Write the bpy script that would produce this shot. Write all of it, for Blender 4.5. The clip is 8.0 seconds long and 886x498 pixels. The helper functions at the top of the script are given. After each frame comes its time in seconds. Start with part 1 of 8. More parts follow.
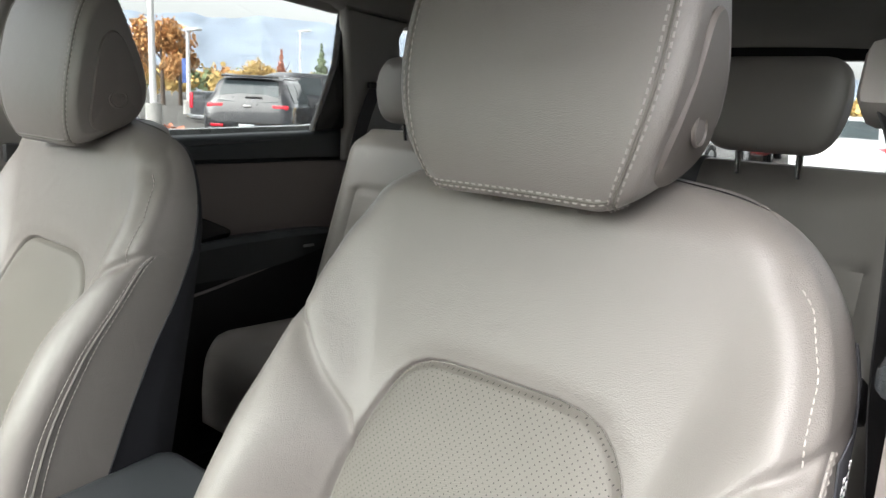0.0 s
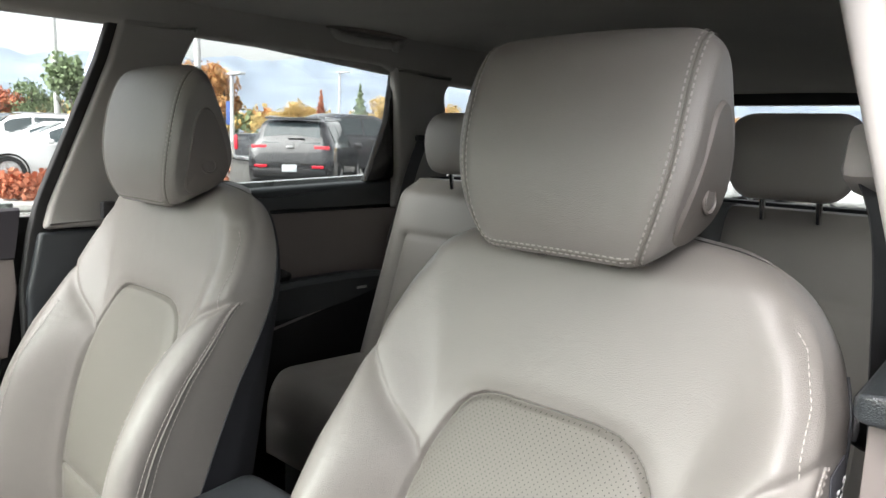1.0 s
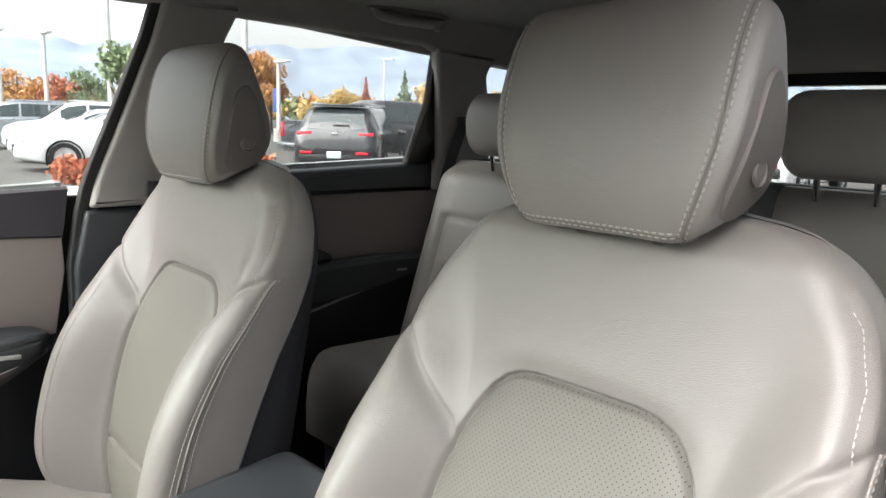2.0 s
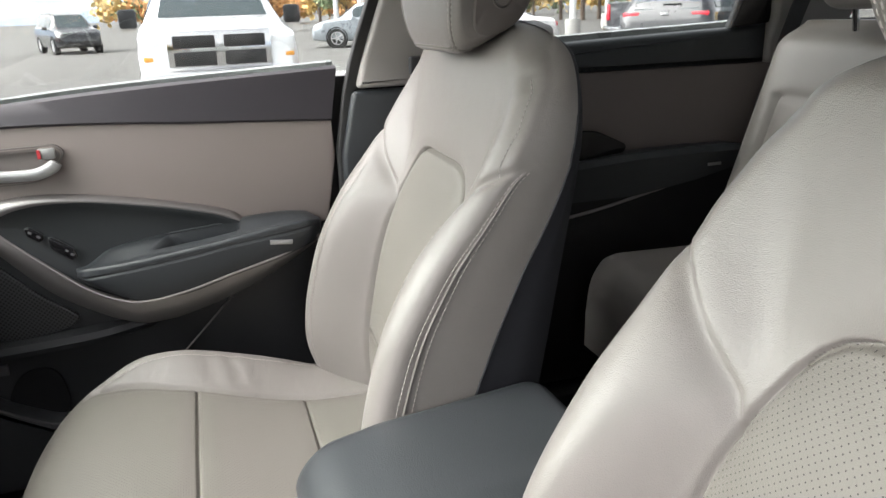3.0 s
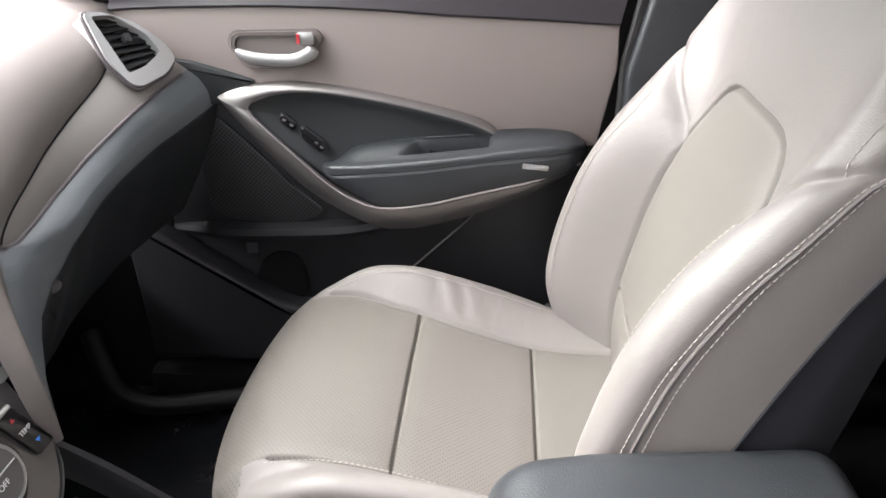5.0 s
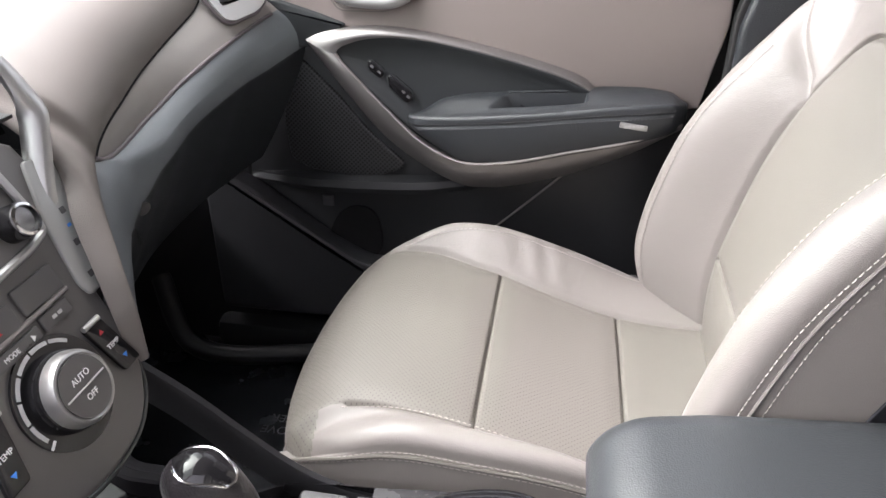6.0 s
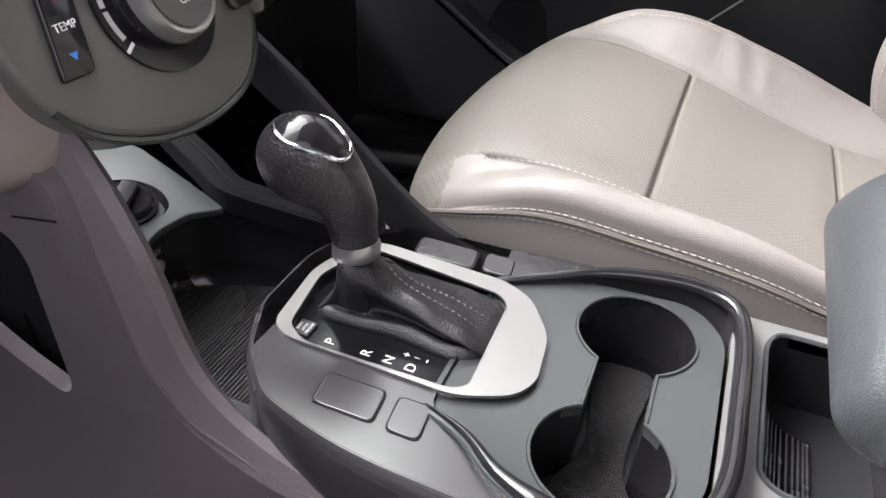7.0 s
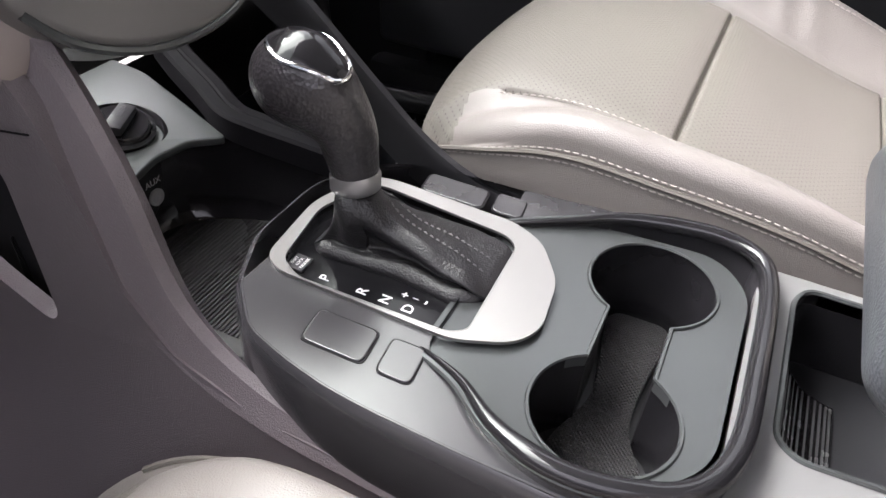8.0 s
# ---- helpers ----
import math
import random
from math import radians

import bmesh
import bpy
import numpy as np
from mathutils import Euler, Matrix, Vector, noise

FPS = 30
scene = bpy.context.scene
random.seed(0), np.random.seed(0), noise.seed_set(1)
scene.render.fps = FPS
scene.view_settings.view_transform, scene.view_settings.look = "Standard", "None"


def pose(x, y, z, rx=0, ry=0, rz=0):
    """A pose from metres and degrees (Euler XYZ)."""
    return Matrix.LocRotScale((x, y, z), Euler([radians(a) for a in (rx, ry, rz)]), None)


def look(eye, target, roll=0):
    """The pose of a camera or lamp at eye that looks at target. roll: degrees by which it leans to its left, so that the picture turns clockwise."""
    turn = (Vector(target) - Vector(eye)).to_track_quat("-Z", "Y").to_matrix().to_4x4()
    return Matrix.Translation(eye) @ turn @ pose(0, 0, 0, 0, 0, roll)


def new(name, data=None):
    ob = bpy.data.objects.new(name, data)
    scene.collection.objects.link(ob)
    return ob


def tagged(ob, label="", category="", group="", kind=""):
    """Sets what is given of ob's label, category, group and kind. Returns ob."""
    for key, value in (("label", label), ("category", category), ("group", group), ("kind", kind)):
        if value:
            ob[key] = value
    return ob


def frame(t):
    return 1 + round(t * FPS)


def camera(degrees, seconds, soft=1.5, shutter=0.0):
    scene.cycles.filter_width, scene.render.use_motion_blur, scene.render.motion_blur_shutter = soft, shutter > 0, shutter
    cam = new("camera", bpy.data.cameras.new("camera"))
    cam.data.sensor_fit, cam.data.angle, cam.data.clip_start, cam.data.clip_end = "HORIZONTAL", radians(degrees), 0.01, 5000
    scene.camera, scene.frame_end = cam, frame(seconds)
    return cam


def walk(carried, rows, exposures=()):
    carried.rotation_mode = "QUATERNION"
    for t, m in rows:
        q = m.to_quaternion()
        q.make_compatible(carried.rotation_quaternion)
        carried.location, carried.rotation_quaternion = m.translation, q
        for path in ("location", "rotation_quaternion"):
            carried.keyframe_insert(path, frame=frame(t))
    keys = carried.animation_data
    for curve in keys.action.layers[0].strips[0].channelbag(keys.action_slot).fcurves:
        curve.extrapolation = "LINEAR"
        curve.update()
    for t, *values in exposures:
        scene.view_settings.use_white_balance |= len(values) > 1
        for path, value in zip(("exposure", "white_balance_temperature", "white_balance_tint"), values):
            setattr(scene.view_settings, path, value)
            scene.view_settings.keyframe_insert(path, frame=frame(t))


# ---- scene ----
cam = camera(63.2, 8.0)
PATH = [
    (0, (0.774, 0.106, 1.342), (-0.476, 1.615, 0.942), 2.9),
    (0.5, (0.822, 0.015, 1.377), (-0.503, 1.474, 1.038), 2.0),
    (1, (0.839, 0.0, 1.382), (-0.504, 1.45, 1.073), 1.8),
    (2.5, (0.825, 0.055, 1.34), (-0.761, 1.191, 0.9), 1.2),
    (3, (0.663, 0.218, 1.313), (-1.143, 0.799, 0.679), -2.1),
    (3.5, (0.519, 0.266, 1.314), (-1.345, 0.396, 0.601), -2.9),
    (4, (0.446, 0.258, 1.335), (-1.36, 0.168, 0.481), -1.3),
    (5.5, (0.436, 0.275, 1.348), (-1.308, 0.102, 0.384), -0.7),
    (6, (0.43, 0.21, 1.275), (-1.297, -0.074, 0.307), 0.4),
    (6.5, (0.404, 0.182, 1.11), (-1.238, -0.301, 0.075), 1.3),
    (7, (0.388, 0.171, 1.02), (-1.14, -0.404, -0.136), 3.4),
    (7.5, (0.367, 0.176, 0.996), (-1.091, -0.424, -0.235), 4.2),
    (8, (0.361, 0.179, 0.991), (-1.066, -0.426, -0.274), 4.2),
]
STOPS = [(0, 2.40, 6490, 13), (1, 2.44, 6490, 13), (2.5, 2.40, 6490, 14), (3, 2.62, 6480, 15), (4, 2.94, 6460, 20), (5.5, 3.04, 6440, 21), (6.5, 3.16, 6430, 22), (8, 3.26, 6420, 22)]
walk(cam, [(t, look(eye, target, roll)) for t, eye, target, roll in PATH], STOPS)

# ---- settings ----
SKY, SUN = 0.18, 1.7
FLOOR = 0.36
DRIVER_DY, DRIVER_LEAN = 0.044, 2.0

from mathutils.bvhtree import BVHTree

# ---- light ----
world = bpy.data.worlds.new("overcast")
scene.world = world
world.use_nodes = True
wn, wl = world.node_tree.nodes, world.node_tree.links
wn.clear()
sky = wn.new("ShaderNodeTexSky")
sky.sky_type = "NISHITA"
sky.sun_disc = False
sky.sun_elevation, sky.sun_rotation = radians(48), radians(187)
sky.air_density, sky.dust_density, sky.ozone_density = 1.0, 4.0, 1.0
grey = wn.new("ShaderNodeRGBToBW")
mixw = wn.new("ShaderNodeMix")
mixw.data_type = "RGBA"
mixw.inputs[0].default_value = 0.92
wl.new(sky.outputs[0], grey.inputs[0])
wl.new(sky.outputs[0], mixw.inputs[6])
wl.new(grey.outputs[0], mixw.inputs[7])
back = wn.new("ShaderNodeBackground")
back.inputs[1].default_value = SKY
wl.new(mixw.outputs[2], back.inputs[0])
wo = wn.new("ShaderNodeOutputWorld")
wl.new(back.outputs[0], wo.inputs[0])

sun_data = bpy.data.lights.new("sun", "SUN")
sun_data.energy, sun_data.angle, sun_data.color = SUN, radians(70), (1.0, 0.97, 0.94)
sun = new("sun", sun_data)
sun.matrix_world = look((-3, -23.5, 26.5), (0, 0, 0))
# ---- materials ----


def mat(name, color, rough=0.5, metal=0.0, spec=0.5, grain=0.0, size=400.0, vary=0.08, blot=6.0, coat=0.0, cell=False, rvary=0.1):
    """A surface with colour change at two scales, fine relief and uneven gloss, in metres."""
    m = bpy.data.materials.new(name)
    m.use_nodes = True
    nt = m.node_tree
    n, l = nt.nodes, nt.links
    b = n["Principled BSDF"]
    b.inputs["Metallic"].default_value = metal
    b.inputs["Specular IOR Level"].default_value = spec
    b.inputs["Coat Weight"].default_value = coat
    co = n.new("ShaderNodeTexCoord")
    big = n.new("ShaderNodeTexNoise")
    big.inputs["Scale"].default_value, big.inputs["Detail"].default_value = blot, 6.0
    l.new(co.outputs["Object"], big.inputs["Vector"])
    fine = n.new("ShaderNodeTexVoronoi" if cell else "ShaderNodeTexNoise")
    fine.inputs["Scale"].default_value = size
    l.new(co.outputs["Object"], fine.inputs["Vector"])
    hsv = n.new("ShaderNodeHueSaturation")
    hsv.inputs["Color"].default_value = (*color, 1)
    val = n.new("ShaderNodeMapRange")
    val.inputs[3].default_value, val.inputs[4].default_value = 1 - 2.2 * vary, 1 + 2.2 * vary
    l.new(big.outputs[0], val.inputs[0])
    l.new(val.outputs[0], hsv.inputs["Value"])
    l.new(hsv.outputs[0], b.inputs["Base Color"])
    rg = n.new("ShaderNodeMapRange")
    rg.inputs[3].default_value, rg.inputs[4].default_value = max(0.02, rough - rvary), min(1, rough + rvary)
    l.new(big.outputs[0], rg.inputs[0])
    l.new(rg.outputs[0], b.inputs["Roughness"])
    if grain:
        bump = n.new("ShaderNodeBump")
        bump.inputs["Strength"].default_value, bump.inputs["Distance"].default_value = grain, 0.6 / size
        l.new(fine.outputs[0], bump.inputs["Height"])
        l.new(bump.outputs[0], b.inputs["Normal"])
    return m


def add_wrinkles(m, scale=30.0, stretch=(1, 1, 1), strength=0.25, distance=0.002):
    """Long soft creases laid under the fine grain."""
    n, l = m.node_tree.nodes, m.node_tree.links
    co = n.new("ShaderNodeTexCoord")
    mp = n.new("ShaderNodeMapping")
    mp.inputs["Scale"].default_value = stretch
    nz = n.new("ShaderNodeTexNoise")
    nz.inputs["Scale"].default_value, nz.inputs["Detail"].default_value, nz.inputs["Distortion"].default_value = scale, 4.0, 0.8
    l.new(co.outputs["Object"], mp.inputs[0])
    l.new(mp.outputs[0], nz.inputs["Vector"])
    b2 = n.new("ShaderNodeBump")
    b2.inputs["Strength"].default_value, b2.inputs["Distance"].default_value = strength, distance
    l.new(nz.outputs[0], b2.inputs["Height"])
    bs = n["Principled BSDF"]
    if bs.inputs["Normal"].links:
        old = bs.inputs["Normal"].links[0].from_node
        l.new(b2.outputs[0], old.inputs["Normal"])
    else:
        l.new(b2.outputs[0], bs.inputs["Normal"])
    return m


def add_dots(m, axes=(0, 1), pitch=0.0070, radius=0.13, dark=0.25):
    """Rows of small punched holes, offset every other row, in the plane of the two axes."""
    n, l = m.node_tree.nodes, m.node_tree.links
    co = n.new("ShaderNodeTexCoord")
    sp = n.new("ShaderNodeSeparateXYZ")
    l.new(co.outputs["Object"], sp.inputs[0])

    def op(kind, a, b=None):
        q = n.new("ShaderNodeMath")
        q.operation = kind
        for k, v in enumerate((a, b)):
            if v is None:
                continue
            if isinstance(v, (int, float)):
                q.inputs[k].default_value = v
            else:
                l.new(v, q.inputs[k])
        return q.outputs[0]

    x, y = sp.outputs[axes[0]], sp.outputs[axes[1]]
    s, d = op("ADD", x, y), op("SUBTRACT", x, y)
    near = []
    for c in (s, d):
        f = op("FRACT", op("ADD", op("DIVIDE", c, pitch), 100.0))
        near.append(op("POWER", op("SUBTRACT", f, 0.5), 2.0))
    hole = op("LESS_THAN", op("ADD", near[0], near[1]), radius * radius)
    bs = n["Principled BSDF"]
    src = bs.inputs["Base Color"].links[0].from_socket
    mx = n.new("ShaderNodeMix")
    mx.data_type = "RGBA"
    l.new(hole, mx.inputs[0])
    l.new(src, mx.inputs[6])
    mx.inputs[7].default_value = (0.2 * dark, 0.18 * dark, 0.16 * dark, 1)
    l.new(mx.outputs[2], bs.inputs["Base Color"])
    return m


def add_weave(m, scale=900.0, axis="Z", strength=0.5, distance=0.0008, rot=(0, 0, 0)):
    """Parallel ribs."""
    n, l = m.node_tree.nodes, m.node_tree.links
    co = n.new("ShaderNodeTexCoord")
    mp = n.new("ShaderNodeMapping")
    mp.inputs["Rotation"].default_value = rot
    w = n.new("ShaderNodeTexWave")
    w.bands_direction = axis
    w.inputs["Scale"].default_value = scale
    l.new(co.outputs["Object"], mp.inputs[0])
    l.new(mp.outputs[0], w.inputs["Vector"])
    b2 = n.new("ShaderNodeBump")
    b2.inputs["Strength"].default_value, b2.inputs["Distance"].default_value = strength, distance
    l.new(w.outputs[1], b2.inputs["Height"])
    bs = n["Principled BSDF"]
    if bs.inputs["Normal"].links:
        l.new(b2.outputs[0], bs.inputs["Normal"].links[0].from_node.inputs["Normal"])
    else:
        l.new(b2.outputs[0], bs.inputs["Normal"])
    return m


LEATHER = (0.208, 0.193, 0.179)
INSERT_LEATHER = (0.156, 0.147, 0.129)
M_LEATHER = add_wrinkles(mat("leather_grey", LEATHER, 0.37, spec=0.55, rvary=0.04, grain=0.38, size=900, vary=0.035, blot=7, cell=True), 26, (1, 1, 1), 0.45, 0.002)
M_INSERT = add_dots(mat("leather_perforated_cushion", INSERT_LEATHER, 0.44, spec=0.38, grain=0.5, size=900, vary=0.035, blot=9, cell=True), (0, 1))
M_INSERT_B = add_dots(mat("leather_perforated_back", INSERT_LEATHER, 0.44, spec=0.38, grain=0.5, size=900, vary=0.03, blot=9, cell=True), (0, 2))
M_SMOOTH = mat("leather_plain_insert", INSERT_LEATHER, 0.44, spec=0.38, grain=0.5, size=900, vary=0.04, blot=9, cell=True)
M_CREASED = add_wrinkles(mat("leather_creased", LEATHER, 0.38, spec=0.6, grain=0.6, size=900, vary=0.03, cell=True), 22, (0.6, 1.3, 1.0), 0.4, 0.005)
M_STITCH = mat("stitching_thread", (0.36, 0.335, 0.305), 0.7, vary=0.05)
M_THREAD = mat("headrest_thread", (0.36, 0.335, 0.31), 0.6, vary=0.05)
M_REARLEATHER = add_wrinkles(mat("rear_leather", LEATHER, 0.42, grain=0.3, size=900, vary=0.03, cell=True), 20, (1, 1, 1), 0.2, 0.002)
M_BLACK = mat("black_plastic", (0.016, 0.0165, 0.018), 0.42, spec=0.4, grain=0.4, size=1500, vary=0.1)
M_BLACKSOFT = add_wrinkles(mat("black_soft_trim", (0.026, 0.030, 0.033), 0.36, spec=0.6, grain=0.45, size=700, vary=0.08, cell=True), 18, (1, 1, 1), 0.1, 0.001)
M_SHELL = mat("seatback_dark_cover", (0.024, 0.025, 0.029), 0.62, spec=0.3, grain=0.3, size=800, vary=0.1)
M_DARKGREY = mat("dark_grey_plastic", (0.055, 0.055, 0.058), 0.45, grain=0.35, size=1200, vary=0.08)
M_MAUVE = mat("dark_brown_grey_plastic", (0.140, 0.122, 0.129), 0.34, spec=0.6, grain=0.8, size=800, vary=0.08)
M_SATIN = mat("satin_grey_console", (0.066, 0.072, 0.072), 0.17, metal=0.35, grain=0.1, size=1600, vary=0.05)
M_GLOSS = mat("gloss_black", (0.012, 0.012, 0.013), 0.12, vary=0.05, rvary=0.05)
M_SILVER = mat("satin_silver", (0.46, 0.46, 0.455), 0.36, metal=0.85, vary=0.04, grain=0.05, size=1500)
M_SILVERLIGHT = mat("bright_satin_silver", (0.52, 0.52, 0.51), 0.40, metal=0.3, vary=0.04, grain=0.05, size=1500)
M_RECESS = mat("taupe_recess", (0.17, 0.15, 0.14), 0.5, grain=0.2, size=1300, vary=0.04)
M_PEWTER = mat("warm_pewter_trim", (0.30, 0.275, 0.265), 0.36, metal=0.75, vary=0.05, rvary=0.06)
M_BEZEL = mat("brushed_dark_silver", (0.27, 0.265, 0.258), 0.38, metal=0.85, vary=0.05, grain=0.08, size=1500)
M_CHROME = mat("chrome", (0.72, 0.72, 0.73), 0.12, metal=1.0, vary=0.02, rvary=0.05)
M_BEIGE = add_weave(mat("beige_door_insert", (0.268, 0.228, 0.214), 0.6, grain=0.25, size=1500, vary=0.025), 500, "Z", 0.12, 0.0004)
M_DASH = mat("beige_dashboard_pad", (0.155, 0.140, 0.127), 0.50, grain=0.4, size=1000, vary=0.03, cell=True)
M_GREYTRIM = mat("taupe_trim_strip", (0.31, 0.295, 0.275), 0.42, metal=0.2, grain=0.15, size=1500, vary=0.04)
M_TRIMLIGHT = mat("light_grey_pillar_trim", (0.34, 0.325, 0.305), 0.6, grain=0.3, size=1400, vary=0.03)
M_LINER = mat("grey_headliner", (0.34, 0.325, 0.305), 0.95, spec=0.2, grain=0.5, size=1200, vary=0.05)
M_CARPET = mat("black_carpet", (0.012, 0.012, 0.013), 0.95, spec=0.2, grain=1.0, size=900, vary=0.25, blot=30)
M_CARPETBROWN = mat("brown_grey_carpet", (0.03, 0.025, 0.026), 0.95, spec=0.2, grain=1.0, size=900, vary=0.25, blot=60)
M_RUBBER = mat("black_rubber", (0.02, 0.02, 0.02), 0.7, grain=0.3, size=800, vary=0.1)
M_MATTE = mat("black_felt", (0.008, 0.008, 0.009), 0.85, spec=0.25, vary=0.1)
M_WHITE = mat("white_print", (0.8, 0.8, 0.8), 0.6, vary=0.02)
M_GREYPRINT = mat("grey_print", (0.5, 0.5, 0.5), 0.6, vary=0.02)
M_RED = mat("red_print", (0.50, 0.04, 0.05), 0.5, vary=0.02)
M_BLUE = mat("blue_print", (0.05, 0.25, 0.75), 0.5, vary=0.02)
M_ORANGE = mat("orange_print", (0.8, 0.22, 0.03), 0.5, vary=0.02)


def glass(name, tint=0.92, gloss=0.06, green=0.0):
    m = bpy.data.materials.new(name)
    m.use_nodes = True
    n, l = m.node_tree.nodes, m.node_tree.links
    n.remove(n["Principled BSDF"])
    t, g, mx = n.new("ShaderNodeBsdfTransparent"), n.new("ShaderNodeBsdfGlossy"), n.new("ShaderNodeMixShader")
    t.inputs[0].default_value = (tint * (0.97 - green), tint, tint * (0.98 - green), 1)
    g.inputs["Roughness"].default_value = 0.02
    mx.inputs[0].default_value = gloss
    l.new(t.outputs[0], mx.inputs[1])
    l.new(g.outputs[0], mx.inputs[2])
    l.new(mx.outputs[0], n["Material Output"].inputs[0])
    return m


M_GLASS = glass("window_glass", 0.74)
M_SCREENGLASS = glass("windscreen_glass", 0.86, green=0.03)
M_REARGLASS = glass("tinted_glass", 0.66)

# ---- mesh helpers ----


def thing(name, loc, label, category, group="", kind=""):
    ob = new(name)
    ob.location = loc
    ob.empty_display_size = 0.05
    return tagged(ob, label, category, group, kind)


def root_of(ob):
    while ob.parent:
        ob = ob.parent
    return ob


def part(name, bm, material, parent=None, label="", sharp=38):
    """Links a bmesh, given in world metres, as one mesh object under a thing or part."""
    me = bpy.data.meshes.new(name)
    if parent is not None:
        o = root_of(parent).location
        for v in bm.verts:
            v.co -= o
    bm.to_mesh(me)
    bm.free()
    me.materials.append(material)
    me.polygons.foreach_set("use_smooth", [True] * len(me.polygons))
    if sharp:
        me.set_sharp_from_angle(angle=radians(sharp))
    ob = new(name, me)
    ob.parent = parent
    return tagged(ob, label)


def solo(name, bm, material, label, category, group="", kind="", sharp=38):
    """A thing of one mesh."""
    lo = Vector((min(v.co.x for v in bm.verts) + max(v.co.x for v in bm.verts), min(v.co.y for v in bm.verts) + max(v.co.y for v in bm.verts), 2 * min(v.co.z for v in bm.verts))) / 2
    for v in bm.verts:
        v.co -= lo
    ob = part(name, bm, material, None, label, sharp)
    ob.location = lo
    return tagged(ob, label, category, group, kind)


def box(bm, c, s, bevel=0.003, rot=None, seg=2):
    g = bmesh.ops.create_cube(bm, size=1.0)
    vs = g["verts"]
    for v in vs:
        v.co = Vector((v.co.x * s[0], v.co.y * s[1], v.co.z * s[2]))
    if bevel:
        es = list({e for v in vs for e in v.link_edges})
        r = bmesh.ops.bevel(bm, geom=es, offset=min(bevel, min(s) * 0.45), segments=seg, affect="EDGES", profile=0.5)
        vs = list({v for f in r["faces"] for v in f.verts} | {v for v in vs if v.is_valid})
    m = Matrix.Translation(c) @ (rot.to_4x4() if rot is not None else Matrix.Identity(4))
    bmesh.ops.transform(bm, matrix=m, verts=vs)
    return bm


def rot(x=0, y=0, z=0):
    return Euler((radians(x), radians(y), radians(z))).to_matrix()


def bx(c, s, bevel=0.003, r=None, seg=2):
    return box(bmesh.new(), c, s, bevel, r, seg)


def curve(pts, n, closed=False):
    """Points along a Catmull-Rom curve through pts."""
    p = np.array(pts, float)
    k = len(p)
    out = []
    span = k if closed else k - 1
    for i in range(n):
        t = i * span / (n if closed else n - 1)
        a = min(int(t), span - 1)
        f = t - a
        q = [p[(a + d) % k] if closed else p[min(max(a + d, 0), k - 1)] for d in (-1, 0, 1, 2)]
        out.append(0.5 * (2 * q[1] + (q[2] - q[0]) * f + (2 * q[0] - 5 * q[1] + 4 * q[2] - q[3]) * f**2 + (3 * q[1] - q[0] - 3 * q[2] + q[3]) * f**3))
    return np.array(out)


def rounded(pts, r, n=5):
    """A closed polygon with its corners rounded by radius r (one or one a corner)."""
    p = [np.array(q, float) for q in pts]
    out = []
    for i, c in enumerate(p):
        a, b = p[i - 1] - c, p[(i + 1) % len(p)] - c
        la, lb = np.linalg.norm(a), np.linalg.norm(b)
        rr = min(r[i] if isinstance(r, (list, tuple)) else r, 0.49 * la, 0.49 * lb)
        s, e = c + a / la * rr, c + b / lb * rr
        for k in range(n + 1):
            t = k / n
            out.append((1 - t) ** 2 * s + 2 * t * (1 - t) * c + t * t * e)
    return np.array(out)


def loft(bm, rings, closed=True, caps=True, flip=False):
    rows = [[bm.verts.new(tuple(map(float, p))) for p in ring] for ring in rings]
    n = len(rows[0])
    for a, b in zip(rows, rows[1:]):
        for j in range(n if closed else n - 1):
            k = (j + 1) % n
            f = (a[j], a[k], b[k], b[j])
            bm.faces.new(f[::-1] if flip else f)
    if caps and closed:
        bm.faces.new(rows[0] if flip else rows[0][::-1])
        bm.faces.new(rows[-1][::-1] if flip else rows[-1])
    return bm


def lofted(rings, closed=True, caps=True):
    bm = loft(bmesh.new(), rings, closed, caps)
    bmesh.ops.recalc_face_normals(bm, faces=bm.faces)
    return bm


def prism(outline, axis, lo, hi, bevel=0.0, holes=(), inset=None):
    """A flat outline (pairs) drawn out along an axis from lo to hi, edges eased by bevel."""
    def place(p, h):
        return {"x": (h, p[0], p[1]), "y": (p[0], h, p[1]), "z": (p[0], p[1], h)}[axis]
    bm = bmesh.new()
    o = np.array(outline, float)
    c = o.mean(0)
    def shrunk(d):
        nxt, prv = np.roll(o, -1, 0), np.roll(o, 1, 0)
        t = nxt - prv
        t /= np.linalg.norm(t, axis=1)[:, None] + 1e-12
        area = 0.5 * np.sum(o[:, 0] * nxt[:, 1] - nxt[:, 0] * o[:, 1])
        nrm = np.stack([-t[:, 1], t[:, 0]], 1) * (1 if area > 0 else -1)
        return o + nrm * d
    rings = []
    if bevel:
        rings = [[place(p, lo + (bevel * (1 - math.cos(a))) * (1 if hi > lo else -1)) for p in shrunk(bevel * (1 - math.sin(a)))] for a in (0, math.pi / 6, math.pi / 3, math.pi / 2)]
        rings += [[place(p, hi - (bevel * (1 - math.cos(a))) * (1 if hi > lo else -1)) for p in shrunk(bevel * (1 - math.sin(a)))] for a in (math.pi / 2, math.pi / 3, math.pi / 6, 0)]
    else:
        rings = [[place(p, lo) for p in o], [place(p, hi) for p in o]]
    loft(bm, rings)
    bmesh.ops.recalc_face_normals(bm, faces=bm.faces)
    return bm


